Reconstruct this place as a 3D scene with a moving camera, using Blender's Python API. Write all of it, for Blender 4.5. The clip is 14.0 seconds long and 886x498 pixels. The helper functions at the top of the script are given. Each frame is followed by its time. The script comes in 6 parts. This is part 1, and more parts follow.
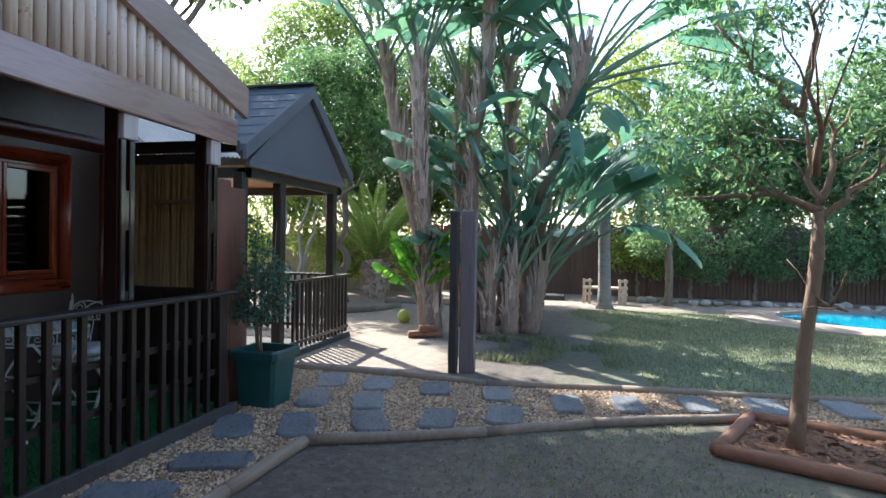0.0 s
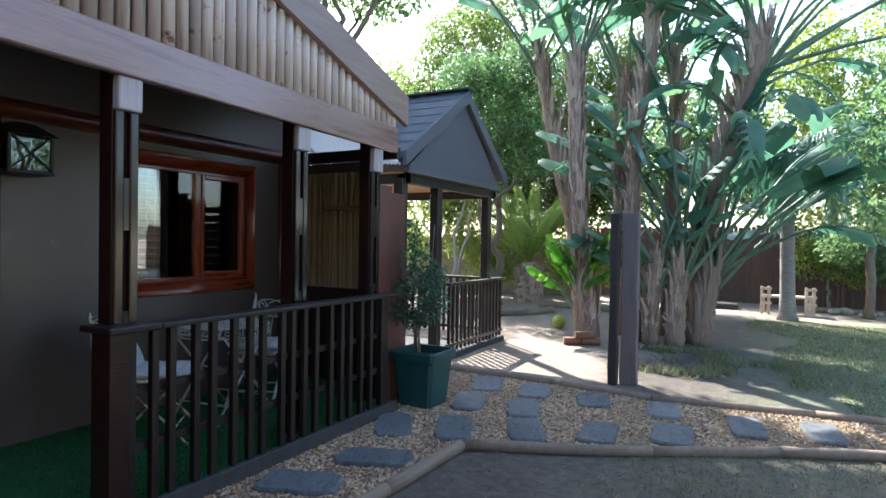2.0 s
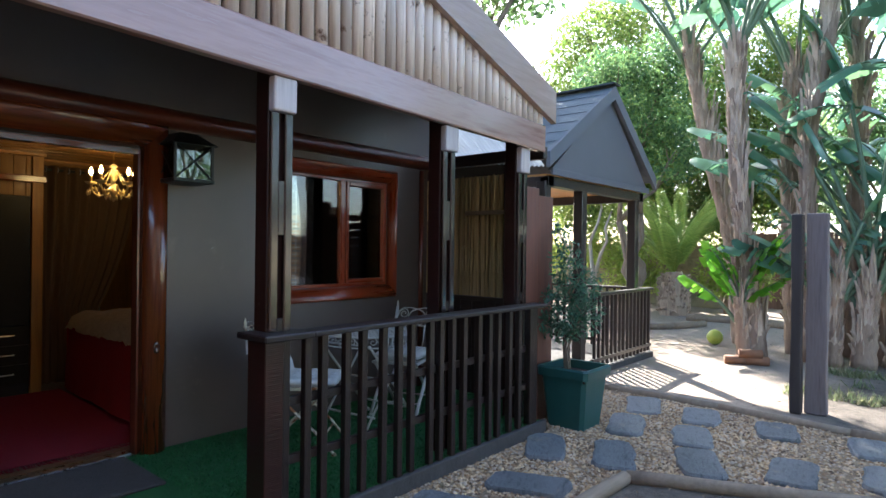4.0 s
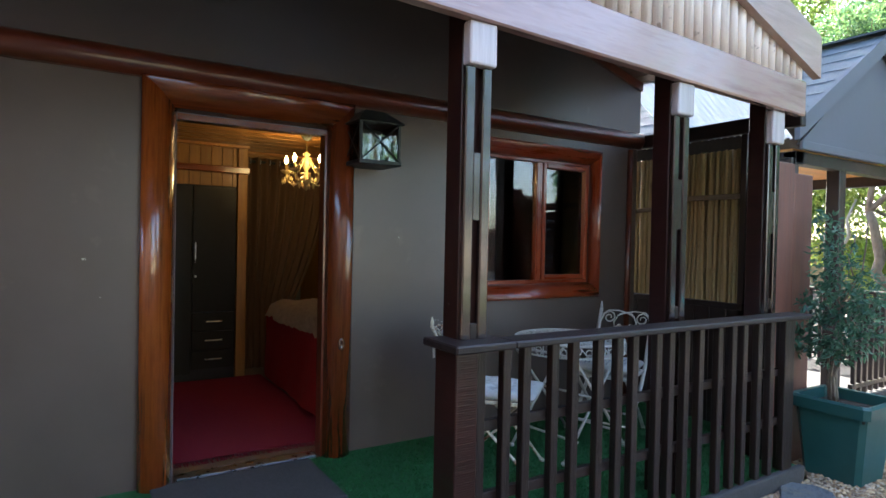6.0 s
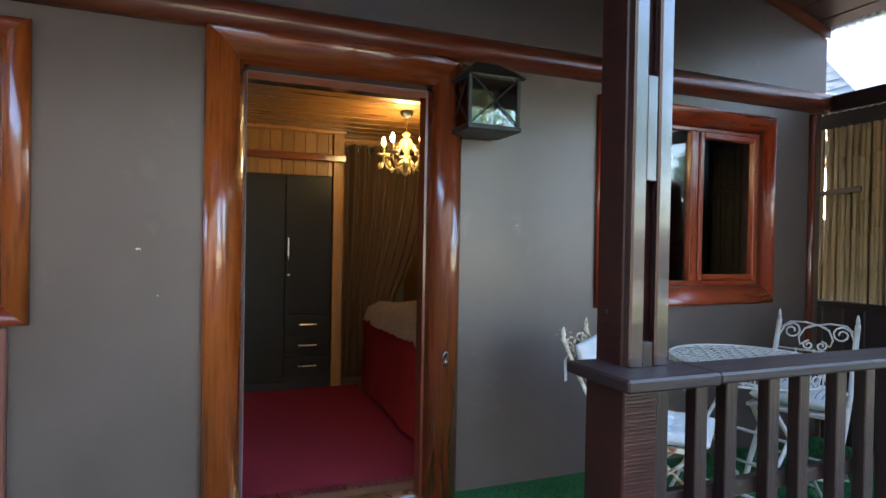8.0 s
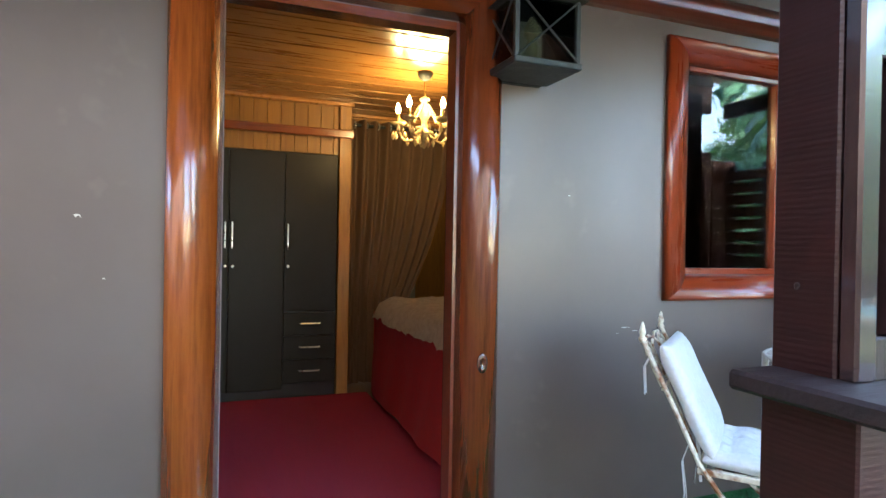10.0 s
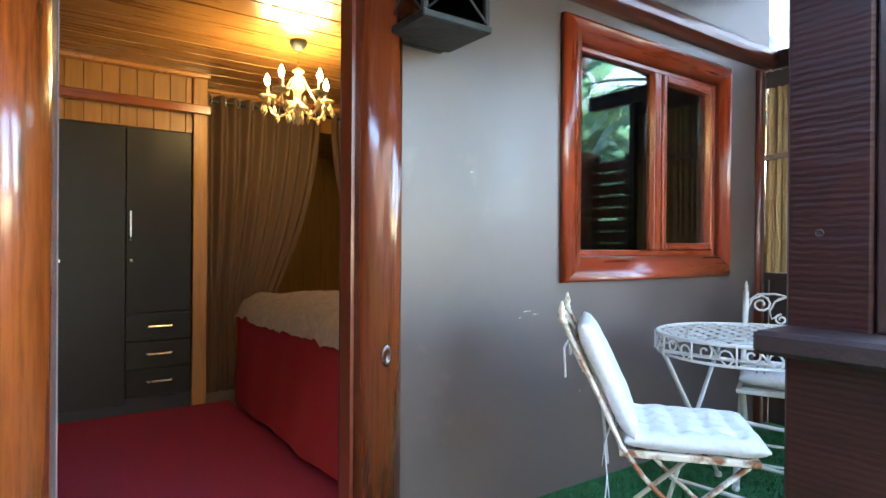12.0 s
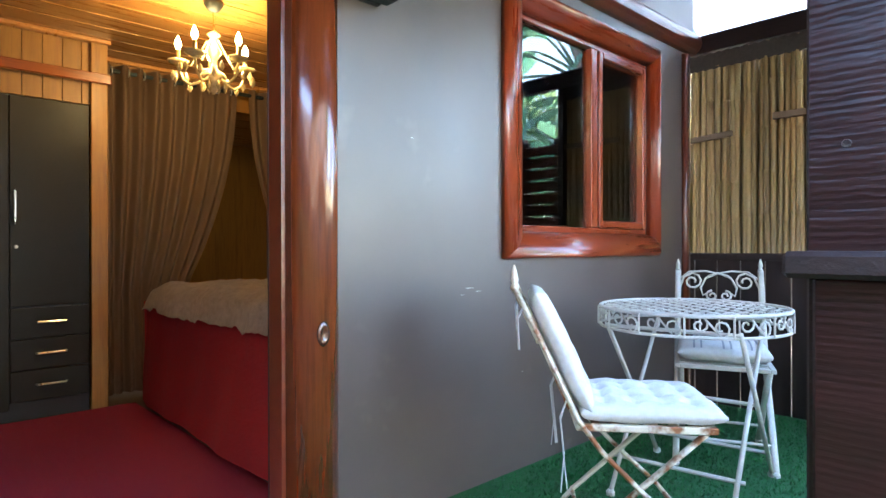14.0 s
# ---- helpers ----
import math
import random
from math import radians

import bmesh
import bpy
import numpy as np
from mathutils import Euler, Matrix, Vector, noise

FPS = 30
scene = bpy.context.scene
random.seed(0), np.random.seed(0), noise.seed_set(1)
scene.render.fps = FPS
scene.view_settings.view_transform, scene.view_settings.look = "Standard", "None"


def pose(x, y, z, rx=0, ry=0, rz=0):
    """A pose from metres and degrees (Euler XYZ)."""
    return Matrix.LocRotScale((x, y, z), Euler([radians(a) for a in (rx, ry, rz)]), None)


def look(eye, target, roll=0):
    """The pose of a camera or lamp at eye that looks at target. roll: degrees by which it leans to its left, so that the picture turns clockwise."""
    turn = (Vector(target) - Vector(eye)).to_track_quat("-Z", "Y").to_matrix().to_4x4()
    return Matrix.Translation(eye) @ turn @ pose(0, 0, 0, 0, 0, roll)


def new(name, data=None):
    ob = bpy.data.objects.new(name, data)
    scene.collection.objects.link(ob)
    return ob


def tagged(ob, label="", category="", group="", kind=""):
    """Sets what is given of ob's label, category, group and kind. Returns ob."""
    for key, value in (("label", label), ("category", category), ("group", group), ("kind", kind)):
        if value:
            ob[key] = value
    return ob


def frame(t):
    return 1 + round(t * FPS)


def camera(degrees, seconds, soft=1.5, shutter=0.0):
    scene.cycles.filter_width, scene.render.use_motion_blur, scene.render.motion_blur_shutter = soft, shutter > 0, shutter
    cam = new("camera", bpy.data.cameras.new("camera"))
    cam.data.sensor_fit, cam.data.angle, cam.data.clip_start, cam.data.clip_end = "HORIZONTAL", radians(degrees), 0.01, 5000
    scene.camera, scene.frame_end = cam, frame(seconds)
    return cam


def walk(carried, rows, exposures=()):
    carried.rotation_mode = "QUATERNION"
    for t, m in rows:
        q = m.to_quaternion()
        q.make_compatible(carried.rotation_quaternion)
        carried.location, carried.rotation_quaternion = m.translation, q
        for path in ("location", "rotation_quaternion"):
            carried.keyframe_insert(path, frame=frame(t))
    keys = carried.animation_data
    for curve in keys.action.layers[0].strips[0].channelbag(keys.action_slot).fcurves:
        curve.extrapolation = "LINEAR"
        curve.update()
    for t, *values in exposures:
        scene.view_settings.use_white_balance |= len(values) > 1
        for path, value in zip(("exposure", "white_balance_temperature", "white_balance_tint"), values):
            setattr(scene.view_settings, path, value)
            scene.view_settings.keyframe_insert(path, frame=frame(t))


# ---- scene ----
cam = camera(73.6, 14.0)
PATH = [
    (0, (0.847, 0.301, 1.393), (0.363, 2.241, 1.366), 0.9),
    (0.5, (0.831, 0.338, 1.402), (0.213, 2.24, 1.375), 0.8),
    (1, (0.796, 0.378, 1.409), (0.055, 2.235, 1.381), 0.9),
    (1.5, (0.79, 0.378, 1.407), (-0.06, 2.189, 1.38), 1.0),
    (2, (0.775, 0.388, 1.403), (-0.184, 2.143, 1.377), 0.9),
    (2.5, (0.749, 0.411, 1.402), (-0.318, 2.102, 1.381), 0.9),
    (2.7, (0.742, 0.413, 1.388), (-0.365, 2.08, 1.377), 0.6),
    (4.8, (0.195, 0.734, 1.374), (-1.254, 2.113, 1.352), 1.2),
    (5, (0.153, 0.778, 1.375), (-1.342, 2.107, 1.349), 1.2),
    (5.5, (0.022, 0.846, 1.36), (-1.592, 2.027, 1.33), 1.2),
    (6, (-0.153, 0.901, 1.349), (-1.849, 1.96, 1.319), 1.2),
    (6.5, (-0.344, 0.93, 1.358), (-2.087, 1.91, 1.328), 1.1),
    (7, (-0.514, 1.029, 1.338), (-2.295, 1.937, 1.309), 1.1),
    (7.5, (-0.71, 1.147, 1.306), (-2.535, 1.966, 1.282), 1.1),
    (8, (-0.875, 1.202, 1.266), (-2.731, 1.948, 1.243), 1.0),
    (8.5, (-1.063, 1.219, 1.233), (-2.932, 1.929, 1.216), 1.0),
    (8.7, (-1.125, 1.234, 1.224), (-2.999, 1.933, 1.207), 1.0),
    (10.8, (-1.692, 1.363, 1.112), (-3.522, 2.17, 1.115), 1.1),
    (11, (-1.728, 1.342, 1.11), (-3.528, 2.214, 1.105), 0.8),
    (11.5, (-1.78, 1.3, 1.093), (-3.492, 2.333, 1.081), 0.6),
    (12, (-1.802, 1.286, 1.067), (-3.429, 2.449, 1.061), 0.4),
    (12.5, (-1.838, 1.303, 1.043), (-3.402, 2.55, 1.039), 0.2),
    (13, (-1.875, 1.314, 1.017), (-3.392, 2.618, 1.015), 0.1),
    (13.5, (-1.919, 1.323, 1.0), (-3.399, 2.668, 0.995), 0.0),
    (14, (-1.978, 1.324, 0.962), (-3.432, 2.698, 0.957), -0.1),
]
EXPOSURES = [(0.0, 1.75, 5900, 9), (2.5, 2.05, 5900, 9), (5.0, 2.75, 6150, 9), (6.5, 3.25, 6150, 9), (8.5, 4.2, 6100, 9), (11.0, 4.9, 6150, 9), (14.0, 5.1, 6050, 9)]
walk(cam, [(t, look(eye, target, roll)) for t, eye, target, roll in PATH], EXPOSURES)

# ---- world ----
SUN_FROM = Vector((-0.75, 0.66, 0.80)).normalized()
world = bpy.data.worlds.new("world")
scene.world = world
world.use_nodes = True
sky = world.node_tree.nodes.new("ShaderNodeTexSky")
sky.sky_type, sky.sun_disc = "NISHITA", False
sky.sun_elevation = math.asin(SUN_FROM.z)
sky.sun_rotation = math.atan2(SUN_FROM.x, SUN_FROM.y)
sky.air_density, sky.dust_density, sky.ozone_density = 1.0, 2.0, 1.0
world.node_tree.links.new(sky.outputs[0], world.node_tree.nodes["Background"].inputs[0])
world.node_tree.nodes["Background"].inputs[1].default_value = 0.15
sun = new("sun", bpy.data.lights.new("sun", "SUN"))
sun.data.energy, sun.data.angle, sun.data.color = 5.0, radians(0.53), (1.0, 0.93, 0.82)
sun.matrix_world = look(SUN_FROM * 30, (0, 0, 0))
GLOW = 0.78      # watts of the chandelier


# ---- materials ----
def graph(name):
    m = bpy.data.materials.new(name)
    m.use_nodes = True
    return m, m.node_tree, m.node_tree.nodes["Principled BSDF"]


def add(nt, kind, **values):
    n = nt.nodes.new(kind)
    for key, value in values.items():
        n.inputs[key].default_value = value
    return n


def calc(nt, op, a, b=0.0, clamp=False):
    n = nt.nodes.new("ShaderNodeMath")
    n.operation, n.use_clamp = op, clamp
    for i, v in enumerate((a, b)):
        if isinstance(v, (int, float)):
            n.inputs[i].default_value = v
        else:
            nt.links.new(v, n.inputs[i])
    return n.outputs[0]


def coords(nt, stretch=(1, 1, 1), shift=True):
    """Object coordinates, shifted at random from object to object."""
    tc = nt.nodes.new("ShaderNodeTexCoord")
    mp = nt.nodes.new("ShaderNodeMapping")
    mp.inputs["Scale"].default_value = stretch
    nt.links.new(tc.outputs["Object"], mp.inputs["Vector"])
    if shift:
        info = nt.nodes.new("ShaderNodeObjectInfo")
        nt.links.new(calc(nt, "MULTIPLY", info.outputs["Random"], 41.0), mp.inputs["Location"])
    return mp.outputs[0]


def ramp(nt, fac, cols):
    r = nt.nodes.new("ShaderNodeValToRGB")
    e = r.color_ramp.elements
    while len(e) < len(cols):
        e.new(0.5)
    for i, c in enumerate(cols):
        e[i].position = 0.25 + 0.5 * i / (len(cols) - 1)
        e[i].color = (*c, 1)
    nt.links.new(fac, r.inputs[0])
    return r.outputs[0]


def blend(nt, fac, a, b):
    m = nt.nodes.new("ShaderNodeMix")
    m.data_type = "RGBA"
    for i, v in ((0, fac), (6, a), (7, b)):
        if isinstance(v, float):
            m.inputs[i].default_value = v
        elif isinstance(v, tuple):
            m.inputs[i].default_value = (*v, 1)
        else:
            nt.links.new(v, m.inputs[i])
    return m.outputs[2]


def vary(nt, colour, amount, vec, scale):
    """Value changes: slow noise over the surface and a shift from object to object."""
    n = add(nt, "ShaderNodeTexNoise", Scale=scale, Detail=3.0)
    nt.links.new(vec, n.inputs["Vector"])
    info = nt.nodes.new("ShaderNodeObjectInfo")
    h = nt.nodes.new("ShaderNodeHueSaturation")
    v = calc(nt, "ADD", calc(nt, "MULTIPLY", n.outputs[0], amount * 1.6), calc(nt, "MULTIPLY", info.outputs["Random"], amount))
    nt.links.new(calc(nt, "ADD", v, 1 - amount * 1.3), h.inputs["Value"])
    nt.links.new(colour, h.inputs["Color"])
    return h.outputs[0]


def surf(name, cols, scale=8.0, rough=0.6, bump=0.2, stretch=(1, 1, 1), metal=0.0, change=0.12, coat=0.0, spec=0.5, spots=None, fine=1.0, dist=0.01, coat_rough=0.12):
    m, nt, b = graph(name)
    vec = coords(nt, stretch)
    n = add(nt, "ShaderNodeTexNoise", Scale=scale, Detail=7.0, Roughness=0.62)
    nt.links.new(vec, n.inputs["Vector"])
    colour = vary(nt, ramp(nt, n.outputs[0], cols), change, vec, scale * 0.12)
    if spots:
        s = add(nt, "ShaderNodeTexNoise", Scale=spots[1], Detail=4.0, Roughness=0.7)
        nt.links.new(coords(nt), s.inputs["Vector"])
        k = calc(nt, "MULTIPLY", calc(nt, "SUBTRACT", s.outputs[0], spots[2]), 9.0, True)
        colour = blend(nt, k, colour, spots[0])
    nt.links.new(colour, b.inputs["Base Color"])
    f = add(nt, "ShaderNodeTexNoise", Scale=scale * 4 * fine, Detail=5.0, Roughness=0.7)
    nt.links.new(vec, f.inputs["Vector"])
    nt.links.new(calc(nt, "ADD", calc(nt, "MULTIPLY", calc(nt, "SUBTRACT", n.outputs[0], 0.5), 0.1 if coat > 0.45 else 0.35), rough, True), b.inputs["Roughness"])
    if bump:
        bp = add(nt, "ShaderNodeBump", Strength=bump, Distance=dist)
        nt.links.new(calc(nt, "ADD", f.outputs[0], n.outputs[0]), bp.inputs["Height"])
        nt.links.new(bp.outputs[0], b.inputs["Normal"])
    b.inputs["Metallic"].default_value = metal
    b.inputs["Coat Weight"].default_value = coat
    b.inputs["Coat Roughness"].default_value = coat_rough
    b.inputs["Specular IOR Level"].default_value = spec
    return m


def grain(axis, fine=9.0):
    return tuple(0.6 if i == axis else fine for i in range(3))


def wood(name, cols, axis, rough=0.5, coat=0.0, bump=0.25, change=0.2, knots=None, scale=3.0):
    return surf(name, cols, scale, rough, bump, grain(axis), 0.0, change, coat, 0.5, (knots, 5.0, 0.68) if knots else None, 1.0, 0.004)


def leaf(name, cols, shine=0.35, through_light=0.45):
    m, nt, b = graph(name)
    geo = nt.nodes.new("ShaderNodeNewGeometry")
    r = nt.nodes.new("ShaderNodeValToRGB")
    e = r.color_ramp.elements
    while len(e) < len(cols):
        e.new(0.5)
    for i, c in enumerate(cols):
        e[i].position, e[i].color = i / (len(cols) - 1), (*c, 1)
    nt.links.new(geo.outputs["Random Per Island"], r.inputs[0])
    n = add(nt, "ShaderNodeTexNoise", Scale=3.0, Detail=3.0)
    nt.links.new(coords(nt), n.inputs["Vector"])
    h = nt.nodes.new("ShaderNodeHueSaturation")
    nt.links.new(calc(nt, "ADD", n.outputs[0], 0.5), h.inputs["Value"])
    nt.links.new(r.outputs[0], h.inputs["Color"])
    nt.links.new(h.outputs[0], b.inputs["Base Color"])
    b.inputs["Roughness"].default_value = shine
    t = nt.nodes.new("ShaderNodeBsdfTranslucent")
    g = nt.nodes.new("ShaderNodeHueSaturation")
    g.inputs["Saturation"].default_value, g.inputs["Value"].default_value = 1.0, 2.2
    nt.links.new(h.outputs[0], g.inputs["Color"])
    nt.links.new(g.outputs[0], t.inputs["Color"])
    mix = nt.nodes.new("ShaderNodeMixShader")
    mix.inputs[0].default_value = through_light
    nt.links.new(b.outputs[0], mix.inputs[1])
    nt.links.new(t.outputs[0], mix.inputs[2])
    nt.links.new(mix.outputs[0], nt.nodes["Material Output"].inputs["Surface"])
    return m


def pane_glass(name, tint=(0.9, 0.95, 0.93)):
    m, nt, b = graph(name)
    clear = nt.nodes.new("ShaderNodeBsdfTransparent")
    clear.inputs[0].default_value = (*tint, 1)
    gloss = add(nt, "ShaderNodeBsdfGlossy", Roughness=0.01)
    fr = add(nt, "ShaderNodeFresnel", IOR=1.7)
    mix = nt.nodes.new("ShaderNodeMixShader")
    nt.links.new(calc(nt, "MULTIPLY", fr.outputs[0], 1.5, True), mix.inputs[0])
    nt.links.new(clear.outputs[0], mix.inputs[1])
    nt.links.new(gloss.outputs[0], mix.inputs[2])
    nt.links.new(mix.outputs[0], nt.nodes["Material Output"].inputs["Surface"])
    return m


def glow(name, colour, strength):
    m, nt, b = graph(name)
    b.inputs["Emission Color"].default_value = (*colour, 1)
    b.inputs["Emission Strength"].default_value = strength
    return m


def cloth_through(name, colour, share):
    m = surf(name, [tuple(c * 0.8 for c in colour), colour], 60, 0.9, 0.15, (1, 1, 0.15))
    nt = m.node_tree
    t = nt.nodes.new("ShaderNodeBsdfTranslucent")
    t.inputs[0].default_value = (*colour, 1)
    mix = nt.nodes.new("ShaderNodeMixShader")
    mix.inputs[0].default_value = share
    nt.links.new(nt.nodes["Principled BSDF"].outputs[0], mix.inputs[1])
    nt.links.new(t.outputs[0], mix.inputs[2])
    nt.links.new(mix.outputs[0], nt.nodes["Material Output"].inputs["Surface"])
    return m


WALL = surf("wall_paint", [(0.076, 0.057, 0.049), (0.098, 0.073, 0.063)], 3.0, 0.42, 0.10, change=0.14, coat=0.4, coat_rough=0.34, spec=0.6, spots=((0.125, 0.096, 0.084), 2.3, 0.62), fine=6.0, dist=0.002)
TRIMW = wood("stained_trim", [(0.085, 0.016, 0.007), (0.14, 0.03, 0.011)], 1, 0.3, 0.5, 0.1)
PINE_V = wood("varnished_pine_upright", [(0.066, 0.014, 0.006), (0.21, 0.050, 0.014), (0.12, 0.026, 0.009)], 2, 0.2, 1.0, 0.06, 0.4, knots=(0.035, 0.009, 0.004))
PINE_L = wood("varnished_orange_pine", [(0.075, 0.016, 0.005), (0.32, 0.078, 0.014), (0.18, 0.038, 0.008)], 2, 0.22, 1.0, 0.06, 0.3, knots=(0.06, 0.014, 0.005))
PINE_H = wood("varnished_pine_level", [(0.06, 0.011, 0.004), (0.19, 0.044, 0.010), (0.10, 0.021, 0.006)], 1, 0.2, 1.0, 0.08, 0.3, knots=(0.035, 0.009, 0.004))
KNOTW = wood("resin_knot", [(0.03, 0.008, 0.004), (0.10, 0.03, 0.012)], 2, 0.2, 1.0)
SASH_V = wood("sash_wood_upright", [(0.17, 0.022, 0.006), (0.28, 0.045, 0.010)], 2, 0.28, 0.6, 0.08)
SASH_H = wood("sash_wood_level", [(0.15, 0.020, 0.006), (0.26, 0.040, 0.010)], 1, 0.28, 0.6, 0.08)
BEAM = wood("weathered_beam", [(0.24, 0.115, 0.09), (0.42, 0.25, 0.21), (0.31, 0.17, 0.14)], 1, 0.26, 0.7, 0.08, 0.15, scale=1.6, knots=(0.10, 0.05, 0.035))
BARGE = wood("bargeboard_wood", [(0.28, 0.165, 0.12), (0.45, 0.3, 0.235)], 1, 0.4, 0.3)
LOG = surf("split_log", [(0.40, 0.28, 0.21), (0.72, 0.60, 0.52), (0.56, 0.43, 0.36)], 2.0, 0.55, 0.3, (9, 9, 0.6), 0.0, 0.4, 0.0, 0.5, ((0.17, 0.085, 0.05), 9.0, 0.60), 1.0, 0.004)
DARK = wood("dark_stain", [(0.009, 0.005, 0.0045), (0.024, 0.012, 0.010)], 2, 0.38, 0.2, 0.5, scale=4.0)
DARK_Y = wood("dark_stain_level", [(0.010, 0.005, 0.004), (0.026, 0.012, 0.010)], 1, 0.5, 0.05, 0.4, knots=(0.12, 0.09, 0.08))
POSTW = surf("rough_sawn_dark", [(0.014, 0.0038, 0.003), (0.028, 0.0065, 0.005)], 2.0, 0.4, 0.3, (1.0, 1.0, 14), 0.0, 0.3, 0.4, 0.25, ((0.034, 0.008, 0.006), 3.0, 0.58), 0.3, 0.006, 0.16)
# saw marks: fine level ribs across the post
pnt, pb = POSTW.node_tree, POSTW.node_tree.nodes["Principled BSDF"]
ribs = add(pnt, "ShaderNodeTexWave", Scale=33.0, Distortion=2.5, Detail=2.0)
ribs.bands_direction = "Z"
pnt.links.new(pnt.nodes.new("ShaderNodeTexCoord").outputs["Object"], ribs.inputs["Vector"])
rib_bump = add(pnt, "ShaderNodeBump", Strength=0.14, Distance=0.002)
pnt.links.new(ribs.outputs["Fac"], rib_bump.inputs["Height"])
pnt.links.new(pb.inputs["Normal"].links[0].from_socket, rib_bump.inputs["Normal"])
pnt.links.new(rib_bump.outputs[0], pb.inputs["Normal"])
pnt.links.new(rib_bump.outputs[0], pb.inputs["Coat Normal"])
STRIPW = surf("glossy_dark_stain", [(0.014, 0.008, 0.007), (0.034, 0.017, 0.014)], 3.0, 0.2, 0.12, (1, 1, 5), 0.0, 0.2, 1.0, 0.5, None, 0.5, 0.004, 0.08)
BLOCK = wood("post_block_wood", [(0.40, 0.33, 0.32), (0.6, 0.52, 0.51)], 2, 0.35, 0.5)
REDBOARD = wood("red_board", [(0.10, 0.035, 0.025), (0.20, 0.075, 0.05)], 2, 0.5, 0.1, knots=(0.05, 0.02, 0.014))
BAMBOO = wood("dry_bamboo", [(0.21, 0.145, 0.06), (0.39, 0.29, 0.13), (0.30, 0.215, 0.09)], 2, 0.5, 0.0, 0.15, 0.45, knots=(0.12, 0.08, 0.03))
SLATW = wood("brown_slat", [(0.14, 0.055, 0.03), (0.26, 0.115, 0.06)], 0, 0.5, 0.1)
SLATGREY = wood("grey_batten", [(0.16, 0.12, 0.08), (0.26, 0.2, 0.14)], 0, 0.7)
PLANK = wood("ceiling_pine", [(0.26, 0.105, 0.03), (0.44, 0.20, 0.06), (0.34, 0.14, 0.042)], 0, 0.3, 0.4, 0.2, 0.3, knots=(0.12, 0.04, 0.012))
PLANK_Y = wood("ceiling_board_pine", [(0.20, 0.085, 0.022), (0.35, 0.165, 0.045), (0.27, 0.12, 0.032)], 1, 0.3, 0.4, 0.15, 0.3, knots=(0.10, 0.035, 0.01))
PLANK_V = wood("wall_pine", [(0.19, 0.078, 0.012), (0.34, 0.155, 0.024), (0.26, 0.11, 0.018)], 2, 0.5, 0.05, 0.2, 0.35, knots=(0.14, 0.05, 0.014))
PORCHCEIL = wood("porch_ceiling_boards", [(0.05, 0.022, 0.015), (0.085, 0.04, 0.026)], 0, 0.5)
GAZPINE = wood("gazebo_pine", [(0.58, 0.27, 0.07), (0.76, 0.40, 0.13)], 1, 0.5, 0.0, knots=(0.2, 0.08, 0.03))
GAZDARK = wood("gazebo_stain", [(0.016, 0.011, 0.010), (0.034, 0.024, 0.022)], 2, 0.42, 0.3)
GAZPANEL = surf("gazebo_panel", [(0.10, 0.105, 0.125), (0.135, 0.14, 0.16)], 4, 0.55, 0.1)
SHINGLE = surf("bitumen_felt", [(0.06, 0.075, 0.09), (0.13, 0.15, 0.17)], 9, 0.5, 0.3, spec=0.5, spots=((0.13, 0.13, 0.12), 2.0, 0.62))
ROOFTOP = surf("sheet_roof", [(0.10, 0.09, 0.085), (0.16, 0.14, 0.13)], 5, 0.6, 0.2)
METAL = surf("white_enamel", [(0.44, 0.43, 0.39), (0.58, 0.57, 0.52)], 12, 0.42, 0.25, change=0.1, spots=((0.16, 0.07, 0.03), 14.0, 0.66))
RUSTY = surf("rusted_cream_enamel", [(0.55, 0.49, 0.36), (0.68, 0.62, 0.48)], 12, 0.5, 0.35, spots=((0.22, 0.075, 0.018), 8.0, 0.48))
CUSHION = surf("pale_cotton", [(0.53, 0.53, 0.52), (0.65, 0.65, 0.635)], 60, 0.92, 0.35, change=0.06)
STRIPE = surf("grey_stripe_cotton", [(0.22, 0.24, 0.28), (0.3, 0.32, 0.35)], 60, 0.92, 0.2)
TURF = surf("artificial_turf", [(0.008, 0.06, 0.016), (0.016, 0.12, 0.03), (0.01, 0.085, 0.022)], 90, 0.75, 0.6, change=0.25)
STEP = surf("coarse_mat", [(0.05, 0.048, 0.05), (0.10, 0.095, 0.095)], 70, 0.95, 0.8, change=0.2)
CURB = surf("cement_curb", [(0.035, 0.032, 0.032), (0.075, 0.068, 0.065)], 10, 0.9, 0.4)
SLATE = surf("cast_slab", [(0.055, 0.06, 0.068), (0.19, 0.195, 0.205), (0.12, 0.125, 0.135)], 7, 0.6, 1.0, (4, 1, 1), change=0.4, spots=((0.26, 0.22, 0.17), 5.0, 0.62), dist=0.02)
GRAVEL = surf("gravel_bed", [(0.07, 0.048, 0.032), (0.38, 0.27, 0.17), (0.20, 0.14, 0.09)], 55, 0.95, 1.0, change=0.3, dist=0.02)
PEBBLE = leaf("pebbles", [(0.10, 0.06, 0.04), (0.34, 0.20, 0.10), (0.60, 0.41, 0.23), (0.46, 0.37, 0.28), (0.26, 0.15, 0.08)], 0.8, 0.0)
CHIPS = surf("bark_chips", [(0.11, 0.05, 0.026), (0.26, 0.13, 0.07)], 40, 0.9, 0.5, change=0.5)
LITTER = leaf("dry_litter", [(0.05, 0.03, 0.018), (0.13, 0.085, 0.05), (0.24, 0.17, 0.11)], 0.8, 0.1)
POLE = wood("edging_pole", [(0.16, 0.115, 0.08), (0.28, 0.21, 0.15)], 1, 0.75, 0.0, 0.5)
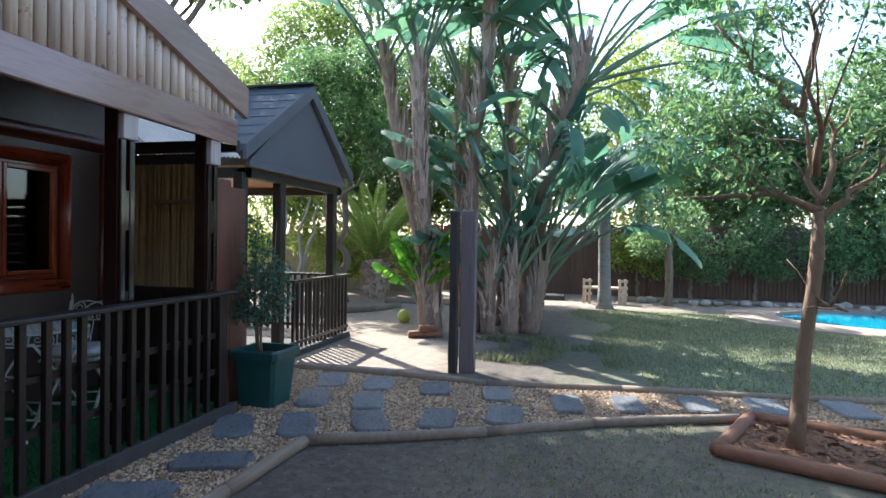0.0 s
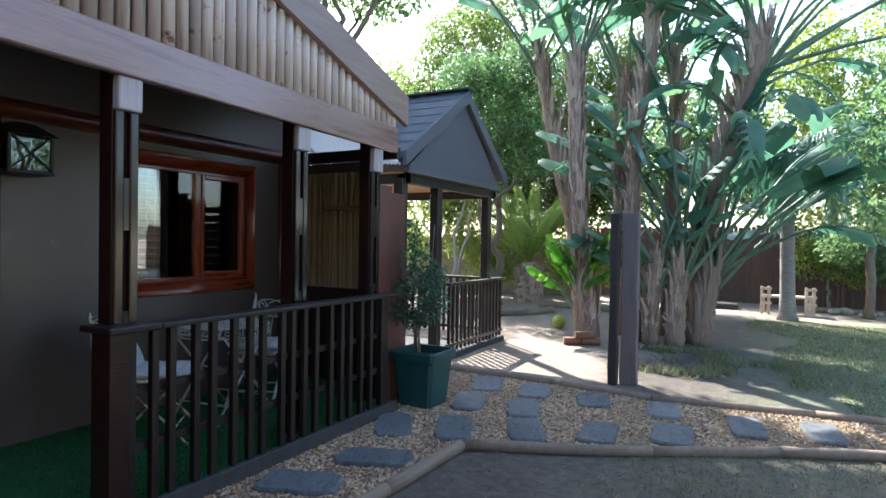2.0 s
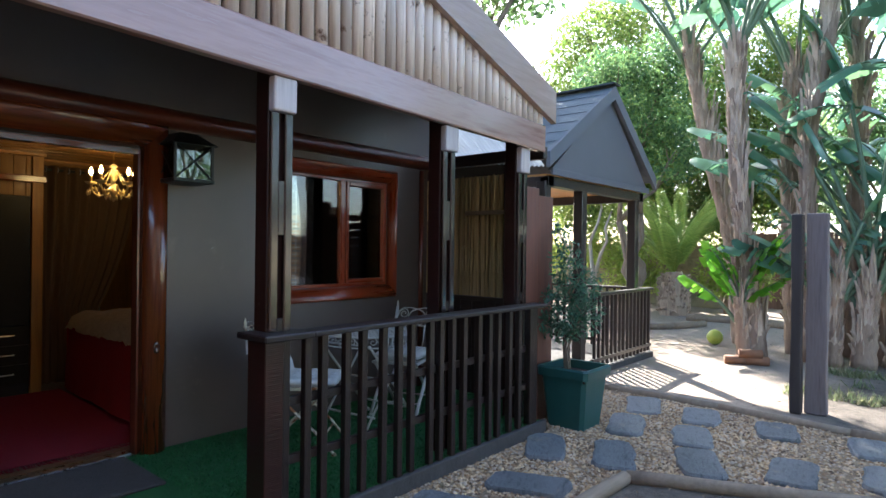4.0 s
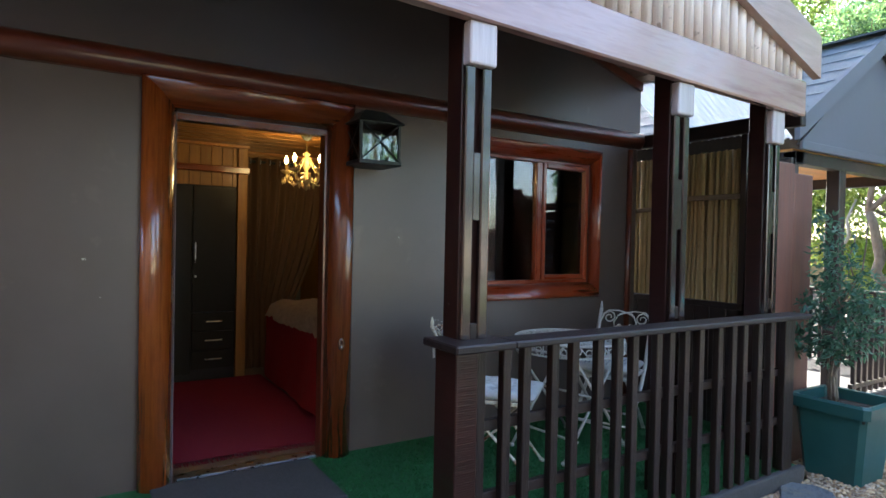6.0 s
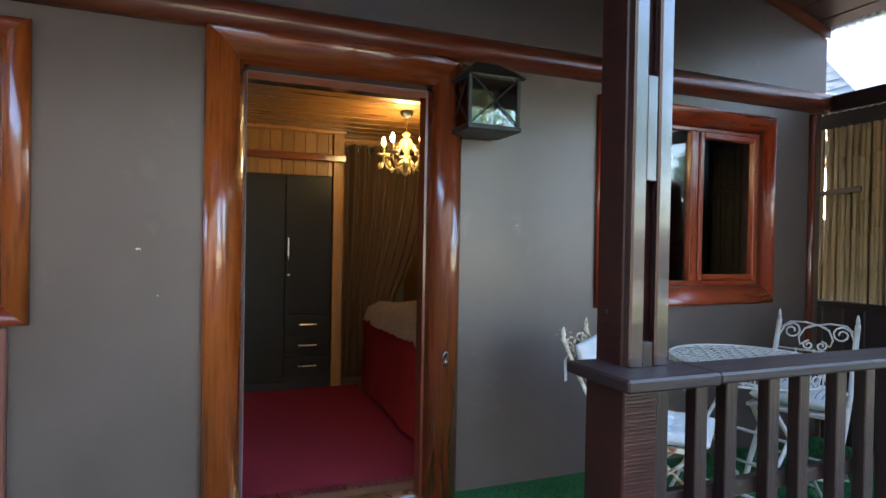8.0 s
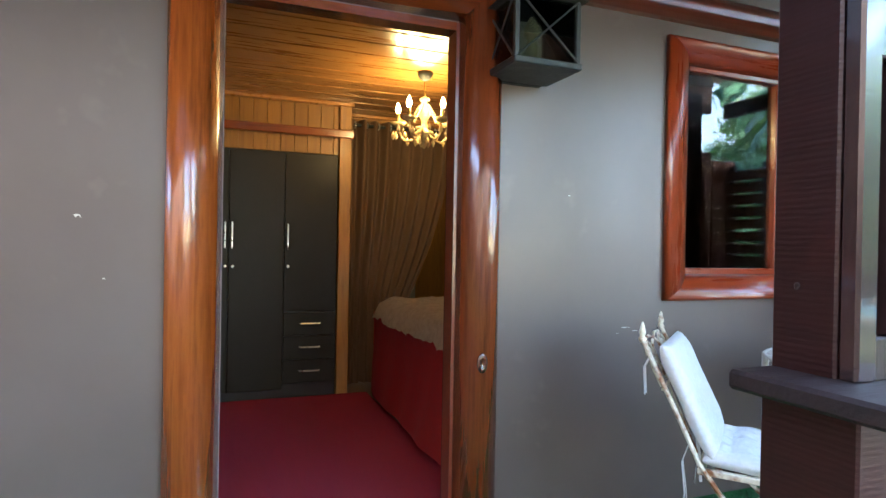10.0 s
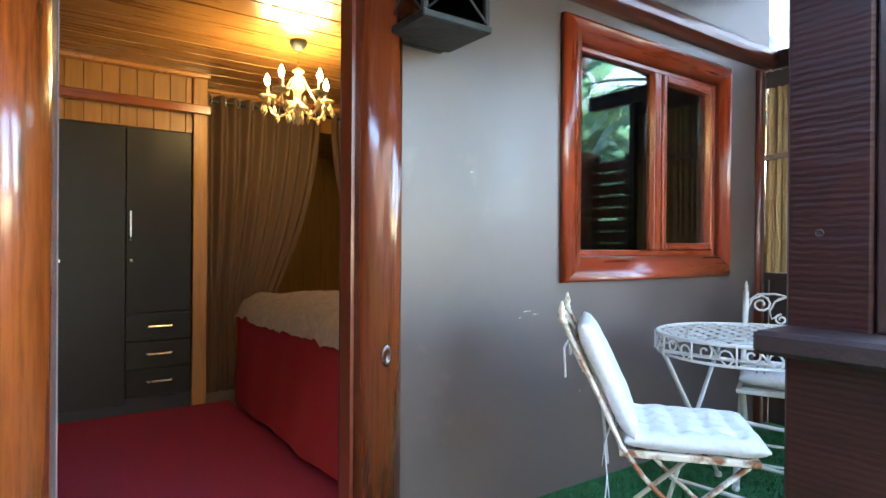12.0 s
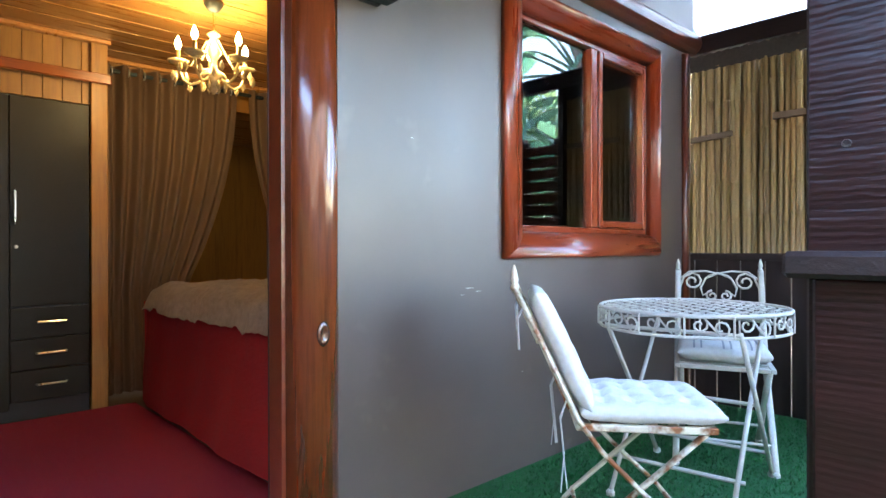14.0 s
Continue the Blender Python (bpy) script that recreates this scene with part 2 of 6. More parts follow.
BRICKRED = surf("timber_edging", [(0.15, 0.06, 0.032), (0.25, 0.115, 0.06)], 7, 0.75, 0.4)
PLANTER = surf("green_plastic", [(0.014, 0.062, 0.058), (0.022, 0.085, 0.078)], 5, 0.38, 0.05, change=0.08)
SOIL = surf("potting_soil", [(0.02, 0.014, 0.01), (0.05, 0.035, 0.025)], 40, 1.0, 0.8)
SLEEPER = wood("grey_sleeper", [(0.10, 0.075, 0.075), (0.20, 0.155, 0.15), (0.14, 0.11, 0.11)], 2, 0.75, 0.0, 0.8)
SLEEPER_D = wood("dark_sleeper", [(0.028, 0.02, 0.02), (0.06, 0.045, 0.042)], 2, 0.7, 0.0, 0.8)
BARK = surf("grey_bark", [(0.10, 0.075, 0.055), (0.23, 0.18, 0.135), (0.15, 0.115, 0.085)], 12, 0.9, 0.8, (1, 1, 0.35), change=0.2)
BARK_NEAR = surf("brown_bark", [(0.10, 0.055, 0.03), (0.20, 0.12, 0.07), (0.14, 0.08, 0.045)], 16, 0.8, 0.7, (1, 1, 0.5), spots=((0.3, 0.25, 0.19), 7.0, 0.66))
PALMBARK = surf("ringed_palm_bark", [(0.16, 0.14, 0.125), (0.32, 0.29, 0.26)], 6, 0.85, 0.7, (1, 1, 6), spots=((0.32, 0.18, 0.05), 3.0, 0.63))
TRUNKB = surf("fibrous_stem", [(0.09, 0.055, 0.04), (0.30, 0.21, 0.155), (0.18, 0.125, 0.09)], 9, 0.9, 0.9, (1, 1, 0.15), change=0.3)
SHEATH = surf("dry_leaf_sheath", [(0.13, 0.075, 0.052), (0.46, 0.35, 0.27), (0.26, 0.18, 0.13)], 10, 0.8, 0.7, (1, 1, 0.2), change=0.4)
STALK = surf("green_stalk", [(0.08, 0.13, 0.07), (0.19, 0.26, 0.16)], 8, 0.5, 0.3, (1, 1, 0.15), change=0.25)
FENCE = wood("brown_paling", [(0.085, 0.05, 0.038), (0.15, 0.092, 0.07)], 2, 0.85, 0.0, 0.4, 0.4)
PANELWALL = surf("cement_panel", [(0.20, 0.17, 0.11), (0.31, 0.27, 0.18)], 5, 0.9, 0.3, spots=((0.12, 0.12, 0.07), 1.5, 0.6))
ROCK = surf("garden_rock", [(0.22, 0.20, 0.17), (0.42, 0.38, 0.32)], 5, 0.85, 0.5, change=0.3)
COPING = surf("pale_paving", [(0.24, 0.185, 0.14), (0.36, 0.28, 0.215)], 6, 0.85, 0.2)
LIME = surf("lime_plastic", [(0.36, 0.42, 0.06), (0.46, 0.5, 0.09)], 5, 0.5, 0.1)
ROUGHWOOD = wood("white_picket", [(0.42, 0.33, 0.25), (0.62, 0.5, 0.4)], 2, 0.8)
BLACKMETAL = surf("black_metal", [(0.012, 0.016, 0.017), (0.03, 0.038, 0.038)], 12, 0.4, 0.3, metal=0.3)
CHROME = surf("brushed_steel", [(0.55, 0.55, 0.55), (0.7, 0.7, 0.7)], 20, 0.3, 0.0, metal=1.0)
BRASS = surf("antique_brass", [(0.35, 0.24, 0.09), (0.55, 0.4, 0.16)], 20, 0.3, 0.0, metal=1.0)
WARD = surf("dark_laminate", [(0.015, 0.0125, 0.009), (0.021, 0.0175, 0.012)], 90, 0.42, 0.02, spec=0.22)
WARDSIDE = surf("black_laminate", [(0.012, 0.009, 0.008), (0.02, 0.015, 0.013)], 4, 0.45, 0.05)
RUG = surf("red_woven_rug", [(0.22, 0.007, 0.028), (0.31, 0.011, 0.04)], 30, 0.95, 0.6, (1, 8, 1), change=0.15)
THROW = surf("red_throw", [(0.24, 0.008, 0.012), (0.34, 0.013, 0.018)], 20, 0.9, 0.4, change=0.15)
FUR = surf("cream_fleece", [(0.42, 0.36, 0.28), (0.62, 0.55, 0.45)], 25, 1.0, 1.0, dist=0.03)
FLOORW = wood("laminate_floor", [(0.10, 0.06, 0.035), (0.18, 0.11, 0.065)], 1, 0.4, 0.2)
CURTAIN = cloth_through("taupe_curtain", (0.20, 0.122, 0.075), 0.5)
CREAM = surf("cream_door_paint", [(0.35, 0.32, 0.2), (0.42, 0.38, 0.25)], 4, 0.5, 0.1)
GLASS = pane_glass("window_glass")
LANTERNGLASS = pane_glass("lantern_glass", (0.75, 0.8, 0.75))
CRYSTAL = surf("golden_crystal", [(0.5, 0.36, 0.14), (0.85, 0.7, 0.4)], 30, 0.12, 0.0, change=0.1, coat=0.6)
BULB = glow("warm_bulb", (1.0, 0.70, 0.26), 16.0)
WATER_M, wnt, wb = graph("pool_water")
wb.inputs["Base Color"].default_value = (0.02, 0.34, 0.48, 1)
wb.inputs["Roughness"].default_value = 0.06
wn = add(wnt, "ShaderNodeTexNoise", Scale=5.0, Detail=3.0)
wp = add(wnt, "ShaderNodeBump", Strength=0.3, Distance=0.03)
wnt.links.new(wn.outputs[0], wp.inputs["Height"])
wnt.links.new(wp.outputs[0], wb.inputs["Normal"])
CLOTH = surf("shade_cloth", [(0.045, 0.038, 0.033), (0.08, 0.07, 0.06)], 60, 0.9, 0.3, change=0.1)
SHEET = cloth_through("milky_roof_sheet", (0.66, 0.66, 0.64), 0.7)
LEAF_FAR = leaf("hedge_leaves", [(0.06, 0.118, 0.052), (0.115, 0.19, 0.08), (0.18, 0.24, 0.10)], 0.4)
LEAF_FINE = leaf("fine_leaves", [(0.075, 0.13, 0.032), (0.13, 0.19, 0.045), (0.19, 0.215, 0.06)], 0.45, 0.5)
LEAF_NEAR = leaf("broad_leaves", [(0.04, 0.09, 0.045), (0.08, 0.15, 0.06), (0.135, 0.205, 0.07)], 0.32)
# yellow-green leaf colour that carries the look of direct sun
LEAF_SUN = leaf("yellow_leaves", [(0.14, 0.2, 0.04), (0.22, 0.26, 0.06)], 0.45, 0.5)
LEAF_POT = leaf("shrub_leaves", [(0.022, 0.065, 0.042), (0.045, 0.115, 0.07), (0.065, 0.14, 0.085)], 0.35, 0.3)
PADDLE = leaf("paddle_leaf", [(0.045, 0.12, 0.08), (0.08, 0.18, 0.115), (0.13, 0.24, 0.115)], 0.3, 0.33)
# brighter paddle green for the young plant, sunlight put into the colour
PADDLE_SUN = leaf("young_paddle_leaf", [(0.07, 0.21, 0.02), (0.15, 0.32, 0.03)], 0.3, 0.55)
FROND = leaf("palm_frond", [(0.05, 0.14, 0.095), (0.09, 0.195, 0.13)], 0.3, 0.4)
FROND_Y = leaf("cycad_frond", [(0.15, 0.23, 0.05), (0.24, 0.30, 0.08)], 0.4, 0.45)
TURFPILE = leaf("turf_pile", [(0.006, 0.055, 0.014), (0.012, 0.11, 0.028), (0.022, 0.16, 0.042)], 0.5, 0.15)
GRASS = leaf("grass_blades", [(0.09, 0.115, 0.055), (0.14, 0.165, 0.08), (0.23, 0.205, 0.12)], 0.6, 0.3)

# the ground's soil, sand and turf zones, by place
GROUND, gnt, gb = graph("garden_ground")
gtc = gnt.nodes.new("ShaderNodeTexCoord")
gsep = gnt.nodes.new("ShaderNodeSeparateXYZ")
gnt.links.new(gtc.outputs["Object"], gsep.inputs[0])
GX, GY = gsep.outputs[0], gsep.outputs[1]


def gnoise(scale, detail=6.0):
    n = add(gnt, "ShaderNodeTexNoise", Scale=scale, Detail=detail, Roughness=0.65)
    gnt.links.new(gtc.outputs["Object"], n.inputs["Vector"])
    return n.outputs[0]


def step_up(v, at, width):
    return calc(gnt, "ADD", calc(gnt, "MULTIPLY", calc(gnt, "SUBTRACT", v, at), 1.0 / width), 0.5, True)


wob = calc(gnt, "MULTIPLY", calc(gnt, "SUBTRACT", gnoise(0.9), 0.5), 2.2)
gxw, gyw = calc(gnt, "ADD", GX, wob), calc(gnt, "ADD", GY, wob)
soil = ramp(gnt, gnoise(14.0), [(0.045, 0.036, 0.029), (0.10, 0.08, 0.064), (0.165, 0.132, 0.10)])
sand = ramp(gnt, gnoise(9.0), [(0.22, 0.17, 0.135), (0.34, 0.275, 0.215)])
turf_c = ramp(gnt, gnoise(20.0), [(0.12, 0.14, 0.075), (0.18, 0.20, 0.115), (0.24, 0.235, 0.145)])
lawn = calc(gnt, "MULTIPLY", step_up(gxw, 1.0, 1.4), calc(gnt, "MULTIPLY", step_up(gyw, 6.3, 0.6), calc(gnt, "SUBTRACT", 1.0, step_up(gyw, 14.2, 1.2))))
tuft = calc(gnt, "MULTIPLY", calc(gnt, "MULTIPLY", step_up(gxw, 0.2, 2.0), calc(gnt, "SUBTRACT", 1.0, step_up(GY, 6.2, 0.6))), step_up(gnoise(1.7), 0.5, 0.5))
sandy = calc(gnt, "MAXIMUM", calc(gnt, "MULTIPLY", calc(gnt, "SUBTRACT", 1.0, step_up(gxw, -0.7, 0.8)), step_up(GY, 6.45, 0.2)), step_up(gyw, 14.0, 1.4))
gcol = blend(gnt, calc(gnt, "MAXIMUM", lawn, calc(gnt, "MULTIPLY", tuft, 0.45)), blend(gnt, sandy, soil, sand), turf_c)
gnt.links.new(gcol, gb.inputs["Base Color"])
gb.inputs["Roughness"].default_value = 0.95
gbp = add(gnt, "ShaderNodeBump", Strength=0.7, Distance=0.02)
gnt.links.new(gnoise(45.0), gbp.inputs["Height"])
gnt.links.new(gbp.outputs[0], gb.inputs["Normal"])


# ---- mesh helpers ----
def thing(name, label, category, loc=(0, 0, 0), turn=0.0, group="", kind=""):
    ob = new(name)
    ob.empty_display_size = 0.1
    ob.matrix_world = pose(*loc, 0, 0, turn)
    return tagged(ob, label, category, group, kind)


def part(name, bm, material, parent=None, label="", smooth=False, kind=""):
    """Links a bmesh as one mesh object, under a thing or a part."""
    me = bpy.data.meshes.new(name)
    bm.normal_update()
    bm.to_mesh(me)
    bm.free()
    me.materials.append(material)
    if smooth:
        me.shade_smooth()
    ob = new(name, me)
    ob.parent = parent
    return tagged(ob, label, kind=kind)


def again(ob, m):
    """Another piece on the same mesh, under the same parent."""
    o = new(ob.name.split(".")[0], ob.data)
    o.parent = ob.parent
    o.matrix_basis = m
    return o


def structure(ob, label, category):
    return tagged(ob, label, category, kind="structure")


def mesh(name, verts, faces, material, parent=None, label="", smooth=False, kind=""):
    me = bpy.data.meshes.new(name)
    me.from_pydata(verts, [], faces)
    me.materials.append(material)
    if smooth:
        me.shade_smooth()
    ob = new(name, me)
    ob.parent = parent
    return tagged(ob, label, kind=kind)


def box(x0, x1, y0, y1, z0, z1, bevel=0.0, bm=None, m=None, segs=1):
    own = bmesh.new()
    bmesh.ops.create_cube(own, size=1.0)
    for v in own.verts:
        v.co = ((x0 + x1) / 2 + v.co.x * (x1 - x0), (y0 + y1) / 2 + v.co.y * (y1 - y0), (z0 + z1) / 2 + v.co.z * (z1 - z0))
    if bevel:
        bmesh.ops.bevel(own, geom=own.edges[:], offset=bevel, segments=segs, affect="EDGES", profile=0.5)
    if m is not None:
        own.transform(m)
    return join(bm, own)


def join(bm, own):
    if bm is None:
        return own
    me = bpy.data.meshes.new("tmp")
    own.to_mesh(me)
    own.free()
    bm.from_mesh(me)
    bpy.data.meshes.remove(me)
    return bm


def tube(points, radii, segs=8, bm=None, caps=True, flat=1.0):
    """A swept round bar along points."""
    bm = bm or bmesh.new()
    pts = [Vector(p) for p in points]
    if isinstance(radii, (int, float)):
        radii = [radii] * len(pts)
    rings, side = [], None
    for i, p in enumerate(pts):
        d = (pts[min(i + 1, len(pts) - 1)] - pts[max(i - 1, 0)]).normalized()
        if side is None:
            side = d.cross(Vector((0, 0, 1)) if abs(d.z) < 0.9 else Vector((1, 0, 0))).normalized()
        side = (side - d * side.dot(d)).normalized()
        up = d.cross(side)
        rings.append([bm.verts.new(p + (side * math.cos(a) + up * math.sin(a) * flat) * radii[i]) for a in (2 * math.pi * k / segs for k in range(segs))])
    for a, b in zip(rings, rings[1:]):
        for k in range(segs):
            bm.faces.new((a[k], a[(k + 1) % segs], b[(k + 1) % segs], b[k]))
    if caps:
        bm.faces.new(rings[0][::-1])
        bm.faces.new(rings[-1])
    return bm


def lathe(profile, segs=16, centre=(0, 0, 0), bm=None):
    bm = bm or bmesh.new()
    c = Vector(centre)
    rings = [[bm.verts.new(c + Vector((r * math.cos(a), r * math.sin(a), z))) for a in (2 * math.pi * k / segs for k in range(segs))] for r, z in profile]
    for a, b in zip(rings, rings[1:]):
        for k in range(segs):
            bm.faces.new((a[k], a[(k + 1) % segs], b[(k + 1) % segs], b[k]))
    bm.faces.new(rings[0][::-1])
    bm.faces.new(rings[-1])
    return bm


def arc(centre, r, a0, a1, n, plane="yz", grow=0.0):
    """Points on an arc or spiral in a plane, degrees."""
    out = []
    for i in range(n + 1):
        f = i / n
        a, q = radians(a0 + (a1 - a0) * f), r * (1 - grow * f)
        u, v = q * math.cos(a), q * math.sin(a)
        c = Vector(centre)
        out.append(c + {"yz": Vector((0, u, v)), "xz": Vector((u, 0, v)), "xy": Vector((u, v, 0))}[plane])
    return out


def half_log(length, r, depth, axis, n=8, flat=1.0):
    """A half-round moulding along an axis, bulging to +x, from 0 to length."""
    bm = bmesh.new()
    rings = []
    for s in (0.0, length):
        ring = []
        for k in range(n + 1):
            a = -math.pi / 2 + math.pi * k / n
            w, d = r * math.sin(a), depth * math.cos(a) ** flat if math.cos(a) > 1e-6 else 0.0
            ring.append(bm.verts.new((d, w, s) if axis == "z" else (d, s, w)))
        rings.append(ring)
    a, b = rings
    for k in range(n):
        bm.faces.new((a[k], a[k + 1], b[k + 1], b[k]) if axis == "z" else (b[k], b[k + 1], a[k + 1], a[k]))
    bm.faces.new((a[0], b[0], b[n], a[n]))
    bm.faces.new(a[::-1])
    bm.faces.new(b)
    bmesh.ops.recalc_face_normals(bm, faces=bm.faces[:])
    return bm


def moulding_frame(parent, x, y0, y1, z0, z1, w, depth, mat_v, mat_h, bottom=True, names="jamb", first=None):
    """Mitred rounded mouldings round an opening; y0..z1 are the outer edges."""
    def piece(name, p0, p1, inward, mat):
        bm = bmesh.new()
        p0, p1, inward = Vector(p0), Vector(p1), Vector(inward)
        along = (p1 - p0).normalized()
        rows = []
        n = 10
        for k in range(n + 1):
            f = k / n
            d = depth * math.sin(math.pi * min(1, 0.06 + f * 0.94)) ** 0.55
            a = p0 + inward * (w * f) + along * (w * f if mitre0 else 0) + Vector((d, 0, 0))
            b = p1 + inward * (w * f) - along * (w * f if mitre1 else 0) + Vector((d, 0, 0))
            if k in (0, n):
                rows.append((bm.verts.new(a - Vector((d, 0, 0))), bm.verts.new(b - Vector((d, 0, 0)))))
            if k not in (n,):
                rows.append((bm.verts.new(a), bm.verts.new(b)))
        for (a, b), (c, d) in zip(rows, rows[1:]):
            bm.faces.new((a, b, d, c))
        bm.faces.new((rows[0][0], rows[-1][0], rows[-1][1], rows[0][1]))
        bm.faces.new([r[0] for r in rows])
        bm.faces.new([r[1] for r in rows][::-1])
        bmesh.ops.recalc_face_normals(bm, faces=bm.faces[:])
        ob = part(name, bm, mat, parent)
        for face in ob.data.polygons:
            face.use_smooth = len(face.vertices) == 4 and face.normal.x > -0.5
        return ob
    mitre0, mitre1 = bottom, True
    piece(names, (x, y0, z0), (x, y0, z1), (0, 1, 0), first or mat_v)
    piece(names, (x, y1, z0), (x, y1, z1), (0, -1, 0), mat_v)
    mitre0 = True
    piece("head", (x, y0, z1), (x, y1, z1), (0, 0, -1), mat_h)
    if bottom:
        piece("sill", (x, y0, z0), (x, y1, z0), (0, 0, 1), mat_h)


# ---- house ----
WX = -3.62            # face of the front wall
D0, D1, DH = 1.355, 2.205, 2.0
W0, W1, WZ0, WZ1 = 3.335, 4.455, 1.03, 1.99
V0, V1 = -0.75, 0.45
bm = None
for y0, y1, z0, z1 in ((-3.6, V0, -0.1, 4.2), (V0, V1, -0.1, WZ0), (V0, V1, WZ1, 4.2), (V1, D0, -0.1, 4.2), (D0, D1, DH, 4.2), (D1, W0, -0.1, 4.2), (W0, W1, -0.1, WZ0), (W0, W1, WZ1, 4.2)):
    bm = box(WX - 0.07, WX, y0, y1, z0, z1, 0, bm)
bm = box(WX - 0.07, WX, W1, 5.02, -0.1, 2.8, 0, bm)
wall = part("wall_front", bm, WALL)
structure(wall, "matt grey-brown painted outer wall of the chalet", "wall")
bm = box(-9.0, WX - 0.07, 4.87, 5.02, -0.1, 2.8)
structure(part("wall_side", bm, WALL), "grey-brown painted side wall of the chalet", "wall")
# a slightly proud upper panel above the log trim
bm = box(WX, WX + 0.012, -3.6, 5.035, 2.30, 2.8)
structure(part("wall_upper_panel", bm, WALL), "grey-brown boarded panel above the log trim", "wall panel")
ob = part("trim", half_log(8.65, 0.07, 0.07, "y"), TRIMW, smooth=True)
ob.location = (WX, -3.6, 2.235)
structure(ob, "red-brown half-round log trim along the wall top", "trim")
ob = part("trim", half_log(2.15, 0.03, 0.03, "z"), TRIMW, smooth=True)
ob.location = (WX, 4.93, 0.0)
structure(ob, "red-brown upright corner trim", "trim")
# floor, inner walls and ceiling of the room
structure(part("floor", box(-9.0, WX, -0.6, 4.87, -0.1, 0.0), FLOORW), "brown laminate floor of the bedroom", "floor")
structure(part("ceiling", box(-9.0, WX - 0.07, -0.6, 4.87, 2.215, 2.30), PLANK_Y), "varnished pine board ceiling", "ceiling")
structure(part("wall_room_south", box(-9.0, WX - 0.07, -0.7, -0.6, -0.1, 2.3), PLANK_V), "pine-boarded inner wall", "wall")
structure(part("wall_room_far", box(-9.1, -9.0, -0.7, 5.02, -0.1, 2.44), PLANK_V), "pine-boarded far inner wall", "wall")
bm = box(-6.38, -6.3, -0.6, 2.32, 0, 2.215)
box(-6.38, -6.3, 3.95, 4.87, 0, 2.215, 0, bm)
box(-6.38, -6.3, 2.32, 3.95, 1.99, 2.215, 0, bm)
inner = structure(part("wall_room_back", bm, PLANK_V), "pine-boarded back wall with an opening", "wall")

# porch roof: two boarded slopes, bargeboards, beam and split-log gable
RIDGE_Y, SLOPE, SOUTH_Y = 0.9, 0.285, -0.5


def roof_z(y):
    return 2.755 + SLOPE * (4.9 - RIDGE_Y) - (SLOPE * (y - RIDGE_Y) if y > RIDGE_Y else 0.75 * (RIDGE_Y - y))


def skew(y):
    """The porch front runs slightly towards the wall as y grows."""
    return -0.06 * (y - 2.2)


def slope_slab(x0, x1, y0, y1, lift0, lift1, bm=None):
    own = bmesh.new()
    vs = [own.verts.new((x + (skew(y) if x > -2.5 else 0.0), y, roof_z(y) + l)) for l in (lift0, lift1) for x in (x0, x1) for y in (y0, y1)]
    for f in ((0, 1, 3, 2), (4, 6, 7, 5), (0, 4, 5, 1), (2, 3, 7, 6), (0, 2, 6, 4), (1, 5, 7, 3)):
        own.faces.new([vs[i] for i in f])
    bmesh.ops.recalc_face_normals(own, faces=own.faces[:])
    return join(bm, own)


bm = slope_slab(-9.2, -2.055, RIDGE_Y, 5.08, 0.03, 0.07)
slope_slab(WX - 0.1, -2.055, SOUTH_Y - 0.1, RIDGE_Y, 0.03, 0.07, bm)
box(-9.2, WX - 0.07, -3.75, RIDGE_Y, roof_z(RIDGE_Y) + 0.03, roof_z(RIDGE_Y) + 0.07, 0, bm)
structure(part("roof", bm, ROOFTOP), "low gabled sheet roof over the chalet and porch", "roof")
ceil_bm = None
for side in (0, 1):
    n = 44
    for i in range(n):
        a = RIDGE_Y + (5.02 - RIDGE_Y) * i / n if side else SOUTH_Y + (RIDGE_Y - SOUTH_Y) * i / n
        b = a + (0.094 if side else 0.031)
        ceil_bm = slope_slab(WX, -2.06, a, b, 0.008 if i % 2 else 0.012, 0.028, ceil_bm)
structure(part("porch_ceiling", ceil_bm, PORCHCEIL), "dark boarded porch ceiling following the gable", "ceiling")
bm = slope_slab(WX + 0.013, WX + 0.04, RIDGE_Y, 5.03, -0.06, 0.005)
structure(part("trim", bm, TRIMW), "red-brown cover strip under the porch ceiling", "trim")

gable = thing("porch_gable", "timber porch gable of split logs under bargeboards", "gable", kind="structure")
bm = box(-2.09, -2.03, SOUTH_Y, 4.94, 2.205, 2.43, 0.008)
for v in bm.verts:
    v.co.x += skew(v.co.y)
part("beam", bm, BEAM, gable, "broad weathered brown beam")
bm = slope_slab(-2.05, -2.0, RIDGE_Y, 5.07, -0.24, 0.03)
part("bargeboard", bm, BARGE, gable)
bm = slope_slab(-2.05, -2.0, SOUTH_Y - 0.1, RIDGE_Y, -0.22, 0.025)
part("bargeboard", bm, BARGE, gable)
rnd = random.Random(4)
for i in range(60):
    y = 4.90 - i * 0.089
    top = roof_z(y) - 0.1
    if top < 2.45:
        continue
    r = 0.041 * rnd.uniform(0.92, 1.04)
    bm = half_log(top - 2.40, r, 0.055, "z", 6)
    for v in bm.verts:
        v.co.y += 0.004 * math.sin(v.co.z * 3 + i)
    ob = part("split_log", bm, LOG, gable, smooth=True)
    ob.location = (-2.10 + skew(y), y, 2.40)
# dark sheet behind the logs: the shade of their gaps, as colour
bm = box(-2.13, -2.10, SOUTH_Y, 4.90, 2.40, 2.6)
for v in bm.verts:
    v.co.x += skew(v.co.y)
part("backing", bm, DARK, gable)

